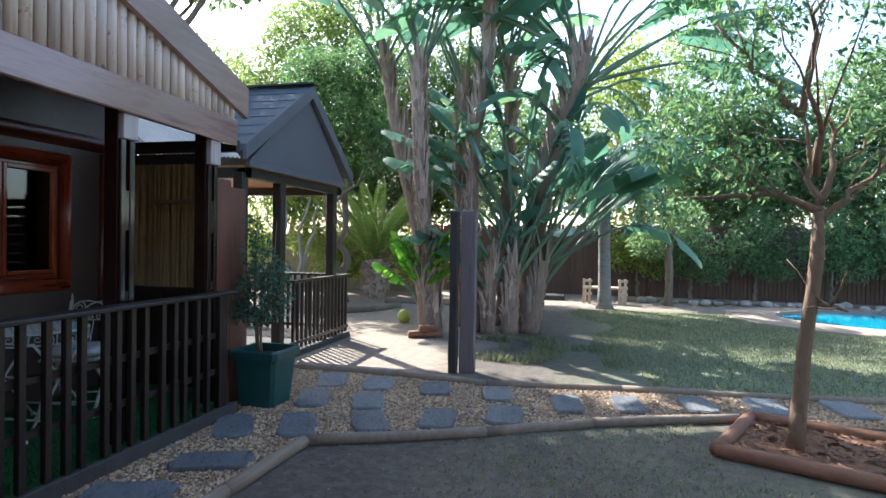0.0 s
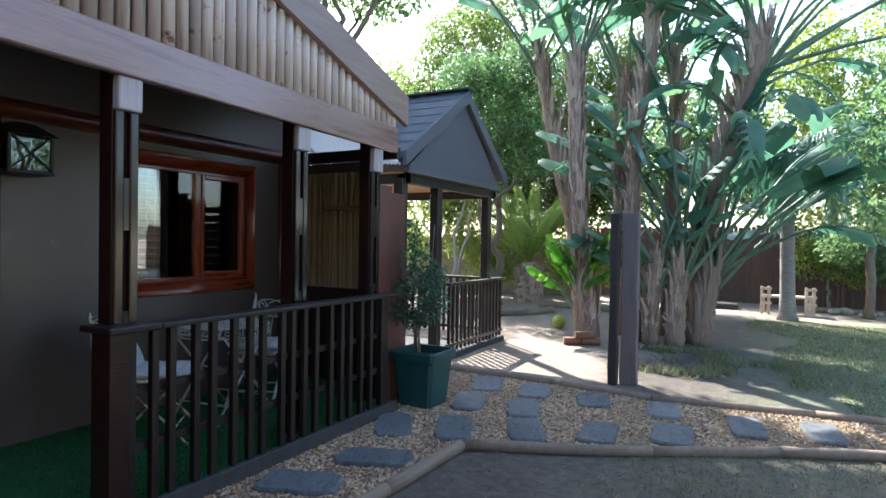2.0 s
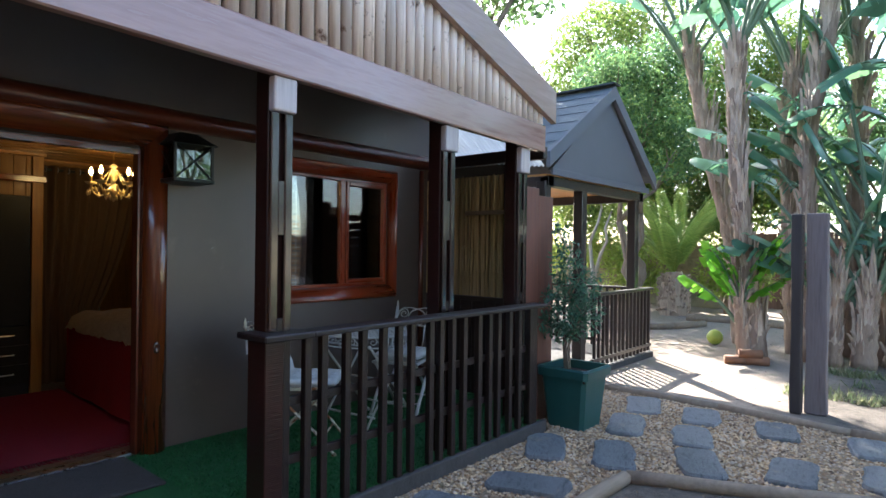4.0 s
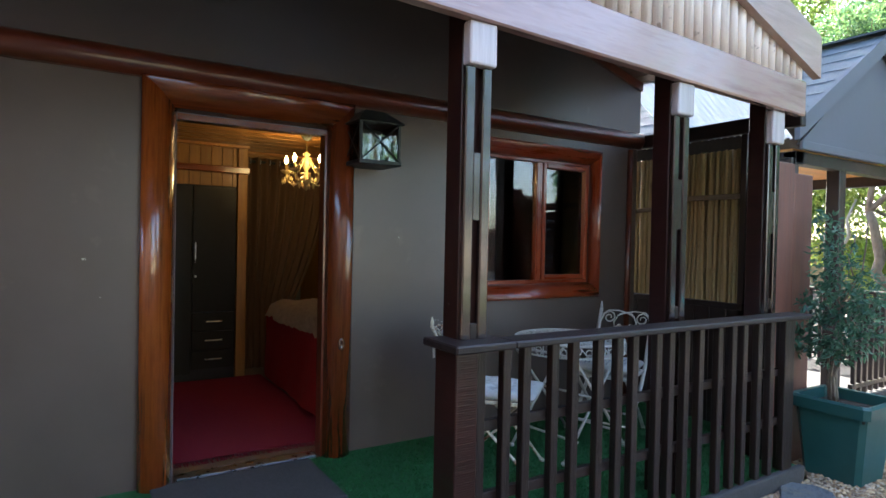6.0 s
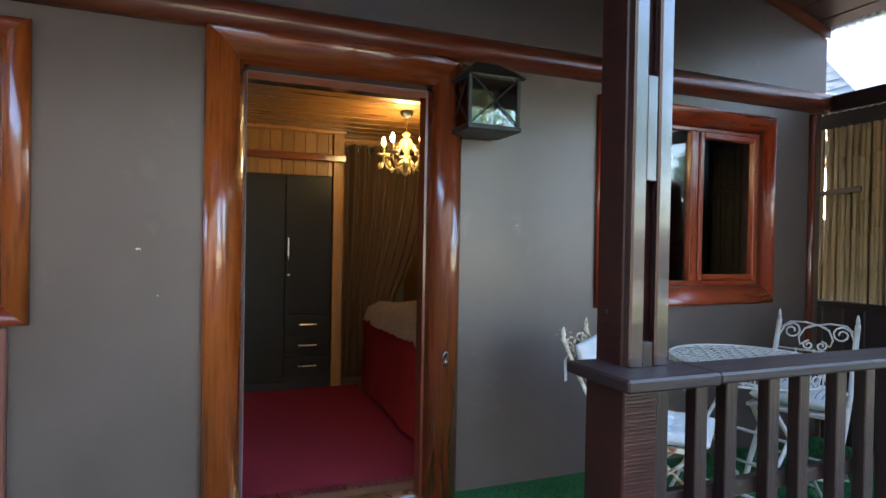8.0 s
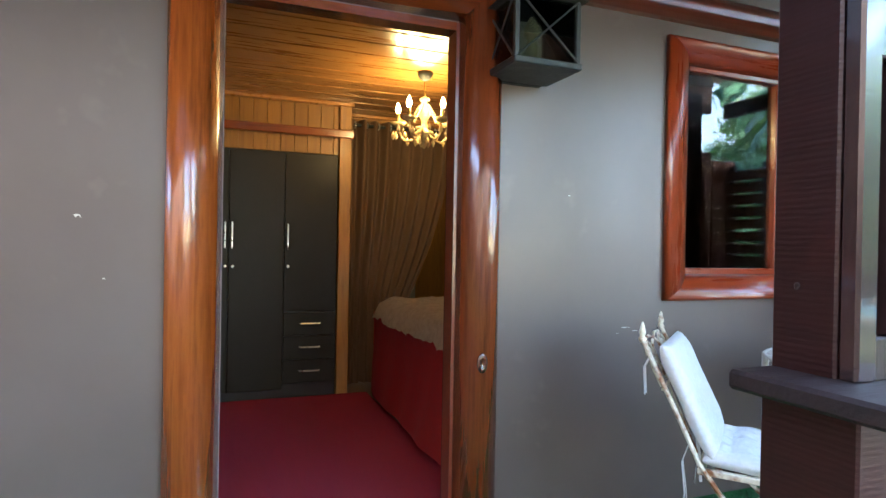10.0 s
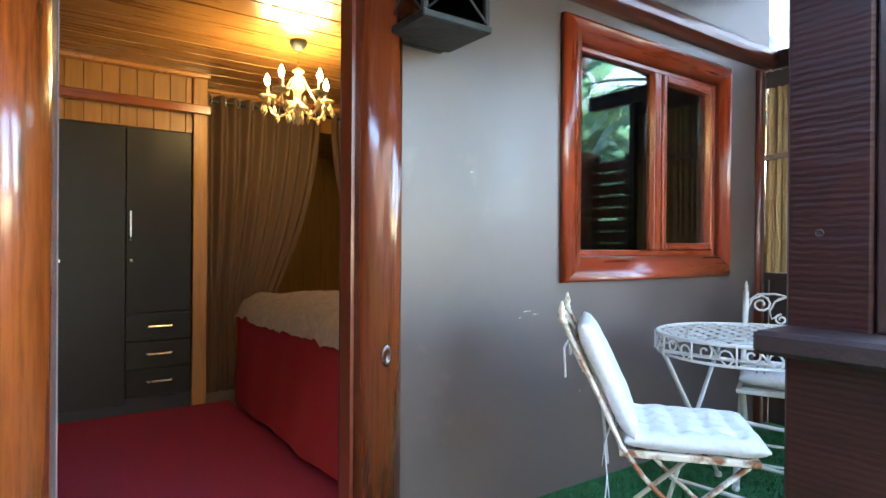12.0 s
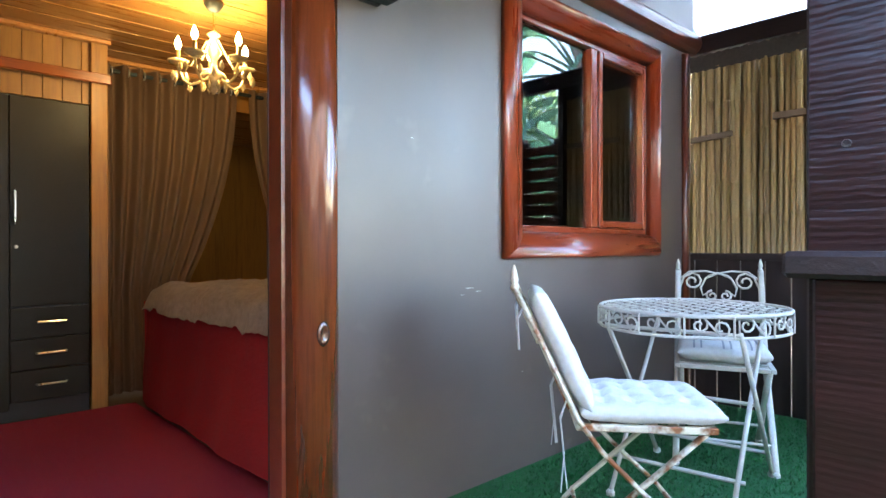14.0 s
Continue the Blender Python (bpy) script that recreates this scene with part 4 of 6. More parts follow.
# chandelier
ch = thing("chandelier", "small brass and crystal chandelier with lit candle bulbs", "chandelier", (-4.95, 2.54, 2.206))
part("ceiling_rose", lathe([(0.05, 0.0), (0.048, -0.02), (0.03, -0.045), (0.012, -0.055)], 14), BLACKMETAL, ch, smooth=True)
part("chain", tube([(0, 0, -0.05), (0, 0, -0.17)], 0.005, 6), BRASS, ch)
part("column", lathe([(0.012, -0.15), (0.035, -0.17), (0.014, -0.19), (0.03, -0.23), (0.04, -0.26), (0.016, -0.30), (0.02, -0.34), (0.06, -0.37), (0.065, -0.385), (0.02, -0.41), (0.028, -0.44), (0.005, -0.47)], 14), CRYSTAL, ch, "clear crystal column", True)
drop = None
for i in range(5):
    a = radians(20 + 72 * i)
    c, s = math.cos(a), math.sin(a)
    pts = [(0.03 * c, 0.03 * s, -0.37)] + [((0.03 + r) * c, (0.03 + r) * s, z) for r, z in ((0.04, -0.41), (0.08, -0.425), (0.115, -0.40), (0.135, -0.35), (0.14, -0.325))]
    arm = part("arm", tube(pts, 0.007, 7), CRYSTAL, ch, smooth=True)
    x, y = 0.17 * c, 0.17 * s
    part("cup", lathe([(0.008, -0.335), (0.042, -0.32), (0.052, -0.305), (0.012, -0.303)], 12, (x, y, 0)), CRYSTAL, arm, smooth=True)
    part("candle", lathe([(0.011, -0.31), (0.011, -0.25), (0.006, -0.248)], 8, (x, y, 0)), BRASS, arm)
    part("bulb", lathe([(0.006, -0.248), (0.015, -0.228), (0.014, -0.212), (0.006, -0.192), (0.002, -0.182)], 10, (x, y, 0)), BULB, arm, "lit flame-shaped bulb", True)
    for k in range(4):
        b = a + radians(-30 + 20 * k)
        q = 0.175 + 0.02 * (k % 2)
        z = -0.33 - 0.012 * k
        ob = part("crystal_drop", lathe([(0.001, 0.0), (0.011, -0.022), (0.013, -0.036), (0.001, -0.055)], 6, (q * math.cos(b), q * math.sin(b), z - 0.01)), CRYSTAL, ch)
    part("bead_string", tube([(0.03 * c, 0.03 * s, -0.2), (0.11 * c, 0.11 * s, -0.33), (x, y, -0.315)], 0.005, 5), CRYSTAL, ch)
for k in range(8):
    b = radians(45 * k)
    part("crystal_drop", lathe([(0.001, 0.0), (0.009, -0.025), (0.01, -0.038), (0.001, -0.055)], 6, (0.06 * math.cos(b), 0.06 * math.sin(b), -0.40)), CRYSTAL, ch)
lamp = new("chandelier_light", bpy.data.lights.new("chandelier_light", "POINT"))
lamp.data.energy, lamp.data.color, lamp.data.shadow_soft_size = GLOW, (1.0, 0.68, 0.28), 0.12
lamp.location = (-4.95, 2.54, 2.04)
down = glow("spot_lens", (1.0, 0.85, 0.6), 12.0)
ds = part("downlight", lathe([(0.035, -0.0), (0.035, -0.012), (0.02, -0.014)], 12), down, smooth=True)
ds.location = (-8.2, 3.45, 2.214)
tagged(ds, "small lit ceiling spotlight", "downlight")

# ---- marks on the wall ----
for y, z, w, h in ((0.945, 1.215, 0.022, 0.012), (1.02, 1.02, 0.008, 0.006), (3.02, 0.80, 0.05, 0.004), (3.07, 0.785, 0.03, 0.004), (2.98, 0.775, 0.02, 0.003), (2.72, 1.36, 0.012, 0.004), (3.35, 0.42, 0.007, 0.008)):
    vs = [(WX + 0.0015, y + w * a, z + h * b) for a, b in ((-0.5, 0.3), (-0.2, -0.4), (0.2, 0.1), (0.5, -0.5), (0.4, 0.3), (0.0, 0.5))]
    ob = mesh("paint_chip", vs, [(0, 1, 2, 5), (2, 3, 4, 5)], METAL)
    tagged(ob, "small pale chip in the wall paint", "paint chip", "paint chips")

# ---- porch furniture ----


def scroll(cy, cz, r, start, turn, plane="yz", c0=0.0, n=12):
    centre = (c0, cy, cz) if plane == "yz" else (cy, c0, cz)
    return arc(centre, r, start, start + turn, n, plane, 0.72)


def cushion(w, d, h, tufts, seed):
    """A padded square cushion, dimpled where it is buttoned."""
    n = 40
    vs, fs = [], []
    for side in (1, -1):
        for j in range(n + 1):
            for i in range(n + 1):
                u, v = -1 + 2 * i / n, -1 + 2 * j / n
                puff = max(0.0, (1 - abs(u) ** 5) * (1 - abs(v) ** 5)) ** 0.42
                z = side * h / 2 * (0.12 + 0.88 * puff)
                if tufts and side > 0:
                    for a in range(tufts):
                        for b in range(tufts):
                            du, dv = u - (-0.62 + 1.24 * a / (tufts - 1)), v - (-0.62 + 1.24 * b / (tufts - 1))
                            z -= h * 0.34 * math.exp(-(du * du + dv * dv) * 110) + h * 0.10 * (math.exp(-du * du * 160) + math.exp(-dv * dv * 160)) * math.exp(-(du * du + dv * dv) * 14)
                z += 0.004 * noise.noise(Vector((u * 3 + seed, v * 3, side)))
                vs.append((u * d / 2, v * w / 2, z))
    m = (n + 1) ** 2
    for j in range(n):
        for i in range(n):
            a = j * (n + 1) + i
            fs.append((a, a + 1, a + n + 2, a + n + 1))
            fs.append((m + a, m + a + n + 1, m + a + n + 2, m + a + 1))
    rim = [i for i in range(n + 1)] + [j * (n + 1) + n for j in range(1, n + 1)] + [n * (n + 1) + i for i in range(n - 1, -1, -1)] + [j * (n + 1) for j in range(n - 1, 0, -1)]
    for a, b in zip(rim, rim[1:] + rim[:1]):
        fs.append((b, a, m + a, m + b))
    return vs, fs


def bistro_chair(loc, turn, paint, label):
    """A folding wrought-iron chair that faces its own +x."""
    c = thing("bistro_chair", label, "chair", loc, turn, "bistro chairs on the porch")
    for s in (-1, 1):
        y = 0.195 * s
        part("leg", tube([(0.23, y, 0.008), (0.13, y, 0.13), (0.0, y, 0.25), (-0.12, y, 0.37), (-0.185, y, 0.46), (-0.24, y, 0.58), (-0.365, y, 0.84)], 0.0145, 8, flat=0.55), paint, c, smooth=True)
        part("leg", tube([(-0.25, y * 0.9, 0.008), (-0.16, y * 0.9, 0.11), (-0.03, y * 0.9, 0.23), (0.08, y * 0.9, 0.33), (0.185, y * 0.9, 0.425)], 0.0145, 8, flat=0.55), paint, c, smooth=True)
        part("finial", lathe([(0.007, 0.0), (0.014, 0.012), (0.008, 0.024), (0.012, 0.036), (0.003, 0.07)], 8, (-0.367, y, 0.83)), paint, c, smooth=True)
        part("foot", lathe([(0.016, 0.0), (0.017, 0.012), (0.011, 0.02)], 8, (0.23, y, 0.0)), paint, c)
        part("foot", lathe([(0.016, 0.0), (0.017, 0.012), (0.011, 0.02)], 8, (-0.25, y * 0.9, 0.0)), paint, c)
    bm = box(-0.19, 0.21, -0.2, -0.178, 0.425, 0.445, 0.003)
    box(-0.19, 0.21, 0.178, 0.2, 0.425, 0.445, 0.003, bm)
    box(-0.19, -0.168, -0.178, 0.178, 0.425, 0.445, 0.003, bm)
    box(0.188, 0.21, -0.178, 0.178, 0.425, 0.445, 0.003, bm)
    part("seat_frame", bm, paint, c)
    for i in range(6):
        x = -0.14 + i * 0.056
        part("seat_slat", box(x, x + 0.022, -0.178, 0.178, 0.435, 0.443, 0.002), paint, c)
    for x, z in ((0.15, 0.105), (-0.165, 0.105)):
        part("stretcher", tube([(x, -0.19, z), (x, 0.19, z)], 0.007, 6), paint, c)
    lean = pose(-0.308, 0, 0.70, 0, -25, 0)
    bars = [[(0, -0.19, -0.02), (0, 0.19, -0.02)], [(0, y, z) for y, z in ((-0.19, 0.10), (-0.14, 0.145), (-0.06, 0.15), (0, 0.135), (0.06, 0.15), (0.14, 0.145), (0.19, 0.10))]]
    for s in (-1, 1):
        bars.append(scroll(s * 0.125, 0.09, 0.048, 90, s * 470))
        bars.append([(0, s * y, z) for y, z in ((0.185, -0.01), (0.188, 0.05), (0.165, 0.115), (0.125, 0.138))])
        bars.append(scroll(s * 0.032, 0.012, 0.03, 90, -s * 470))
        bars.append([(0, s * y, z) for y, z in ((0.032, 0.042), (0.075, 0.012), (0.085, 0.055), (0.06, 0.11), (0.0, 0.138), (-0.05, 0.12))])
    for b in bars:
        part("back_scroll", tube([lean @ Vector(p) for p in b], 0.0055, 6), paint, c, smooth=True)
    for k in (-0.09, 0.0, 0.09):
        part("back_bar", tube([(-0.20, k, 0.46), (-0.30, k, 0.69)], 0.0045, 6), paint, c)
    return c


TC = (-3.03, 3.70)
chair_a = bistro_chair((-2.95, 3.067, 0.0), 40, RUSTY, "cream folding wrought-iron chair, rusted, with scroll back")
chair_b = bistro_chair((-3.09, 4.16, 0.0), -66, METAL, "white folding wrought-iron chair with scrolled back")
seat = mesh("seat_cushion", *cushion(0.40, 0.41, 0.07, 4, 1), CUSHION, smooth=True)
seat.matrix_world = pose(-2.95, 3.067, 0.474, 0, 0, 40) @ pose(0.03, 0, 0)
tagged(seat, "pale buttoned cotton cushion on the rusted chair's seat", "cushion")
m0 = pose(-2.95, 3.067, 0.0, 0, 0, 40)
back = mesh("back_cushion", *cushion(0.40, 0.38, 0.07, 0, 2), CUSHION, smooth=True)
back.matrix_world = m0 @ pose(-0.225, 0, 0.655, 0, 65, 0)
tagged(back, "pale cotton cushion tied against the chair's back", "cushion")
for s in (-1, 1):
    for dy in (0.0, 0.02):
        pts = [(-0.215, s * 0.195, 0.52), (-0.235, s * 0.205 + dy, 0.46), (-0.225, s * 0.205 + dy * 2, 0.36), (-0.235 + dy, s * 0.21 + dy, 0.25)]
        part("tie", tube(pts, 0.007, 5, flat=0.3), CUSHION, back)
        pts = [(-0.34, s * 0.19, 0.79), (-0.36, s * 0.2 + dy, 0.75), (-0.355, s * 0.2 + dy, 0.66)]
        part("tie", tube(pts, 0.007, 5, flat=0.3), CUSHION, back)
for o in back.children:
    o.matrix_parent_inverse = (m0 @ pose(-0.225, 0, 0.655, 0, 65, 0)).inverted() @ m0
pad = mesh("striped_cushion", *cushion(0.38, 0.38, 0.08, 0, 3), CUSHION, smooth=True)
mp = pose(-3.09, 4.16, 0.488, 0, 0, -66)
pad.matrix_world = mp
tagged(pad, "white cushion with grey stripes on the far chair", "cushion")
for k in (-0.12, -0.09, 0.0, 0.03, 0.11, 0.14):
    vs, fs = [], []
    for i in range(15):
        u = -0.95 + 1.9 * i / 14
        puff = max(0.0, (1 - abs(u) ** 5) * (1 - abs(k / 0.19) ** 5)) ** 0.42
        for dy in (-0.004, 0.004):
            vs.append((u * 0.19, k + dy, 0.04 * (0.12 + 0.88 * puff) + 0.005))
    for i in range(14):
        fs.append((2 * i, 2 * i + 2, 2 * i + 3, 2 * i + 1))
    part_ob = mesh("stripe", vs, fs, STRIPE, pad)

tab = thing("bistro_table", "round white wrought-iron table with lattice top and scrolled apron", "table", (*TC, 0), 98)
R = 0.355
part("top_rim", tube(arc((0, 0, 0.72), R, 0, 360, 48, "xy"), 0.0075, 8, caps=False), METAL, tab, smooth=True)
part("lower_rim", tube(arc((0, 0, 0.645), R, 0, 360, 48, "xy"), 0.006, 8, caps=False), METAL, tab, smooth=True)
for axis in (0, 1):
    for i in range(-8, 9):
        p = i * 0.0425
        h = math.sqrt(max(0.0, R * R - p * p))
        bm = bmesh.new()
        for q in np.linspace(-h, h, 17)[:-1]:
            z = 0.716 + (0.003 if (int((q + 5) / 0.0425) + i + axis) % 2 else -0.001)
            ln = 2 * h / 16
            if axis == 0:
                box(q, q + ln, p - 0.0065, p + 0.0065, z, z + 0.003, 0, bm)
            else:
                box(p - 0.0065, p + 0.0065, q, q + ln, z, z + 0.003, 0, bm)
        part("lattice_bar", bm, METAL, tab)
for i in range(14):
    a = radians(i * 360 / 14)
    turn = Matrix.Rotation(a, 4, "Z")
    pts = []
    for f in np.linspace(0, 1, 22):
        # an S of two spirals
        if f < 0.5:
            w = f * 2
            ang, q = radians(80 - 430 * (1 - w)), 0.006 + 0.026 * w
            y, z = -0.035 + q * math.cos(ang), 0.69 + q * math.sin(ang)
        else:
            w = (f - 0.5) * 2
            ang, q = radians(-100 + 430 * w), 0.030 * (1 - w) + 0.006
            y, z = 0.035 + q * math.cos(ang), 0.678 + q * math.sin(ang)
        b = y / R
        pts.append(turn @ Vector((R * math.cos(b), R * math.sin(b), z)))
    part("apron_scroll", tube(pts, 0.0042, 5), METAL, tab, smooth=True)
    part("apron_bar", tube([turn @ Vector((R, 0.078, 0.645)), turn @ Vector((R, 0.078, 0.72))], 0.004, 5), METAL, tab)
for s in (-1, 1):
    y = 0.24 * s
    part("leg", tube([(-0.27, y, 0.66), (0.0, y, 0.36), (0.30, y, 0.01)], 0.0095, 8), METAL, tab, smooth=True)
    part("leg", tube([(0.27, y * 0.9, 0.66), (0.0, y * 0.9, 0.36), (-0.30, y * 0.9, 0.01)], 0.0095, 8), METAL, tab, smooth=True)
    for x in (0.30, -0.30):
        part("foot", lathe([(0.017, 0.0), (0.018, 0.014), (0.011, 0.022)], 8, (x, y * (1 if x > 0 else 0.9), 0)), METAL, tab)
for x, z in ((0.2, 0.125), (-0.2, 0.125), (0.0, 0.36), (0.27, 0.655), (-0.27, 0.655)):
    part("stretcher", tube([(x, -0.24, z), (x, 0.24, z)], 0.008, 6), METAL, tab)

# ---- planter with a shrub ----
pl = thing("planter", "square dark green plastic planter", "planter", (-1.975, 5.075, -0.1))
bm = bmesh.new()
prof = [(0.165, 0.0), (0.205, 0.43), (0.232, 0.435), (0.235, 0.50), (0.222, 0.515), (0.20, 0.51), (0.196, 0.44)]
rings = []
for r, z in prof:
    ring = []
    for k in range(4):
        for d in (-1, 1):
            a = radians(45 + 90 * k)
            p = Vector((math.copysign(r, math.cos(a)), math.copysign(r, math.sin(a)), z))
            t = Vector((-math.sin(a), math.cos(a), 0)).normalized()
            c = 0.03
            if d < 0:
                p += Vector((0, -math.copysign(c, p.y), 0)) if k % 2 == 0 else Vector((-math.copysign(c, p.x), 0, 0))
            else:
                p += Vector((-math.copysign(c, p.x), 0, 0)) if k % 2 == 0 else Vector((0, -math.copysign(c, p.y), 0))
            ring.append(bm.verts.new(p))
    rings.append(ring)
for a, b in zip(rings, rings[1:]):
    for k in range(8):
        bm.faces.new((a[k], a[(k + 1) % 8], b[(k + 1) % 8], b[k]))
bm.faces.new(rings[0][::-1])
bmesh.ops.recalc_face_normals(bm, faces=bm.faces[:])
part("pot", bm, PLANTER, pl)
part("soil", box(-0.195, 0.195, -0.195, 0.195, 0.40, 0.445, 0.01), SOIL, pl)

# ---- gazebo ----
gz = thing("gazebo", "dark timber gazebo with a felted gable roof and railing", "gazebo")
GX0, GX1, GYA, GYB, GYM, GE, GP, GC = -5.3, -2.85, 6.09, 8.73, 7.50, 2.36, 3.35, 2.22


def gable_slab(y0, z0, y1, z1, t, x0, x1):
    own = bmesh.new()
    vs = [own.verts.new((x, y, z + l)) for l in (0, t) for x in (x0, x1) for y, z in ((y0, z0), (y1, z1))]
    for f in ((0, 1, 3, 2), (4, 6, 7, 5), (0, 4, 5, 1), (2, 3, 7, 6), (0, 2, 6, 4), (1, 5, 7, 3)):
        own.faces.new([vs[i] for i in f])
    bmesh.ops.recalc_face_normals(own, faces=own.faces[:])
    return own


roof = part("roof", gable_slab(GYA - 0.12, GE - 0.02, GYM, GP, 0.06, GX0 - 0.2, GX1 + 0.1), SHINGLE, gz, "blue-grey bitumen felt slope")
part("roof", gable_slab(GYM, GP, GYB + 0.12, GE - 0.02, 0.06, GX0 - 0.2, GX1 + 0.1), SHINGLE, gz)
for r in range(7):
    y, z = GYA - 0.12 + (GYM - GYA + 0.12) * r / 7, GE - 0.02 + (GP - GE + 0.02) * r / 7 + 0.06
    dy, dz = (GYM - GYA + 0.12) / 7 * 1.08, (GP - GE + 0.02) / 7 * 1.08
    part("felt_course", gable_slab(y, z + 0.008, y + dy, z + dz - 0.002, 0.003, GX0 - 0.2, GX1 + 0.1), SHINGLE, roof)
part("ridge_cap", gable_slab(GYM - 0.09, GP + 0.075, GYM + 0.09, GP + 0.075, 0.02, GX0 - 0.2, GX1 + 0.13), BLACKMETAL, gz)
part("bargeboard", gable_slab(GYA - 0.14, GE - 0.12, GYM, GP - 0.10, 0.165, GX1 + 0.06, GX1 + 0.105), GAZPANEL, gz)
part("bargeboard", gable_slab(GYM, GP - 0.10, GYB + 0.14, GE - 0.12, 0.165, GX1 + 0.06, GX1 + 0.105), GAZPANEL, gz)
bm = bmesh.new()
tri = [(GYA + 0.0, GC), (GYB - 0.0, GC), (GYM, GP - 0.06)]
vs = [bm.verts.new((x, y, z)) for x in (GX1, GX1 + 0.03) for y, z in tri]
bm.faces.new(vs[:3][::-1])
bm.faces.new(vs[3:])
for a, b in ((0, 1), (1, 2), (2, 0)):
    bm.faces.new((vs[a], vs[b], vs[b + 3], vs[a + 3]))
bmesh.ops.recalc_face_normals(bm, faces=bm.faces[:])
part("gable_panel", bm, GAZPANEL, gz, "plain dark grey gable panel")
part("gable_trim", box(GX1 + 0.03, GX1 + 0.06, GYA, GYB, GC - 0.04, GC + 0.03, 0.004), GAZPANEL, gz)
for i in range(16):
    x = GX0 + 0.05 + i * 0.147
    part("ceiling_board", box(x, x + 0.143, GYA + 0.05, GYB - 0.05, GC - 0.045, GC - 0.02), GAZPINE, gz)
for y in (GYA + 0.03, GYB - 0.17):
    part("plate", box(GX0, GX1 - 0.01, y, y + 0.12, GC - 0.16, GC - 0.045, 0.004), GAZDARK, gz)
part("plate", box(GX1 - 0.12, GX1 - 0.01, GYA + 0.03, GYB - 0.05, GC - 0.15, GC - 0.046, 0.004), GAZDARK, gz)
for x, y in ((-2.935, 6.14), (-2.935, 6.98), (-2.935, 8.52), (-5.2, 6.14), (-5.2, 8.52)):
    part("post", box(x - 0.06, x + 0.06, y - 0.06, y + 0.06, -0.1, GC - 0.1, 0.006), GAZDARK, gz)


def gaz_rail(p, q, n):
    p, q = Vector(p), Vector(q)
    d = q - p
    m = Matrix.Translation(p) @ Matrix.Rotation(math.atan2(d.y, d.x), 4, "Z")
    top = part("handrail", box(0, d.length, -0.05, 0.05, 0.85, 0.885, 0.005, None, m), GAZDARK, gz)
    part("bottom_rail", box(0, d.length, -0.02, 0.02, 0.06, 0.10, 0.003, None, m), GAZDARK, gz)
    b = part("baluster", box(-0.018, 0.018, -0.018, 0.018, 0.0, 0.85, 0.003), GAZDARK, gz)
    b.matrix_basis = m @ pose(d.length * 0.5 / n, 0, 0)
    for i in range(1, n):
        again(b, m @ pose(d.length * (i + 0.5) / n, 0, 0))


gaz_rail((-2.80, 7.06, -0.02), (-2.80, 8.84, -0.02), 15)
gaz_rail((-5.2, 8.72, -0.02), (-2.87, 8.72, -0.02), 20)
gaz_rail((-5.2, 6.22, -0.02), (-5.2, 8.65, -0.02), 20)
part("base", box(GX0, GX1 + 0.1, GYA - 0.02, GYB + 0.12, -0.13, -0.03, 0.01), CURB, gz)

# ---- plants ----


def leaves(name, centres, n, size, material, parent, seed, long=2.0, droop=0.0, gaps=0.0, gap_scale=1.2):
    """A crown of many folded leaves, spread through clumps (x, y, z, rx, ry, rz)."""
    g = np.random.default_rng(seed)
    cs = np.array(centres, float)
    vol = np.cbrt(cs[:, 3] * cs[:, 4] * cs[:, 5]) ** 2
    pick = g.choice(len(cs), n, p=vol / vol.sum())
    u = g.normal(size=(n, 3))
    u /= np.linalg.norm(u, axis=1)[:, None]
    p = cs[pick, :3] + u * cs[pick, 3:] * (g.random(n) ** 0.45)[:, None]
    if gaps:
        keep = np.array([noise.noise(Vector(q) * gap_scale) > gaps - 0.5 for q in p])
        p, u = p[keep], u[keep]
        n = len(p)
    d = g.normal(size=(n, 3)) + u * 0.5
    d[:, 2] -= droop
    d /= np.linalg.norm(d, axis=1)[:, None]
    up = g.normal(size=(n, 3)) * 0.6 + np.array([0, 0, 1.0])
    w = np.cross(d, up)
    w /= np.linalg.norm(w, axis=1)[:, None]
    nrm = np.cross(w, d)
    s = size * g.uniform(0.6, 1.3, n)[:, None]
    half = s / long
    mid = p + d * s * 0.45
    v = np.stack([p, mid + w * half * 0.5 + nrm * half * 0.22, p + d * s - nrm * half * 0.1, mid - w * half * 0.5 + nrm * half * 0.22], 1).reshape(-1, 3)
    i = np.arange(n) * 4
    f = np.stack([np.stack([i, i + 1, i + 2], 1), np.stack([i, i + 2, i + 3], 1)], 1).reshape(-1, 3)
    me = bpy.data.meshes.new(name)
    me.from_pydata(v.tolist(), [], f.tolist())
    me.materials.append(material)
    ob = new(name, me)
    ob.parent = parent
    return ob


def limb(a, b, r0, r1, rg, n=6, sway=0.12):
    a, b = Vector(a), Vector(b)
    ln = (b - a).length
    pts, rad = [], []
    for i in range(n + 1):
        f = i / n
        off = Vector((rg.uniform(-1, 1), rg.uniform(-1, 1), rg.uniform(-0.5, 0.5))) * sway * ln * 0.3 * math.sin(math.pi * f)
        pts.append(a.lerp(b, f) + off)
        rad.append(r0 + (r1 - r0) * f)
    return pts, rad


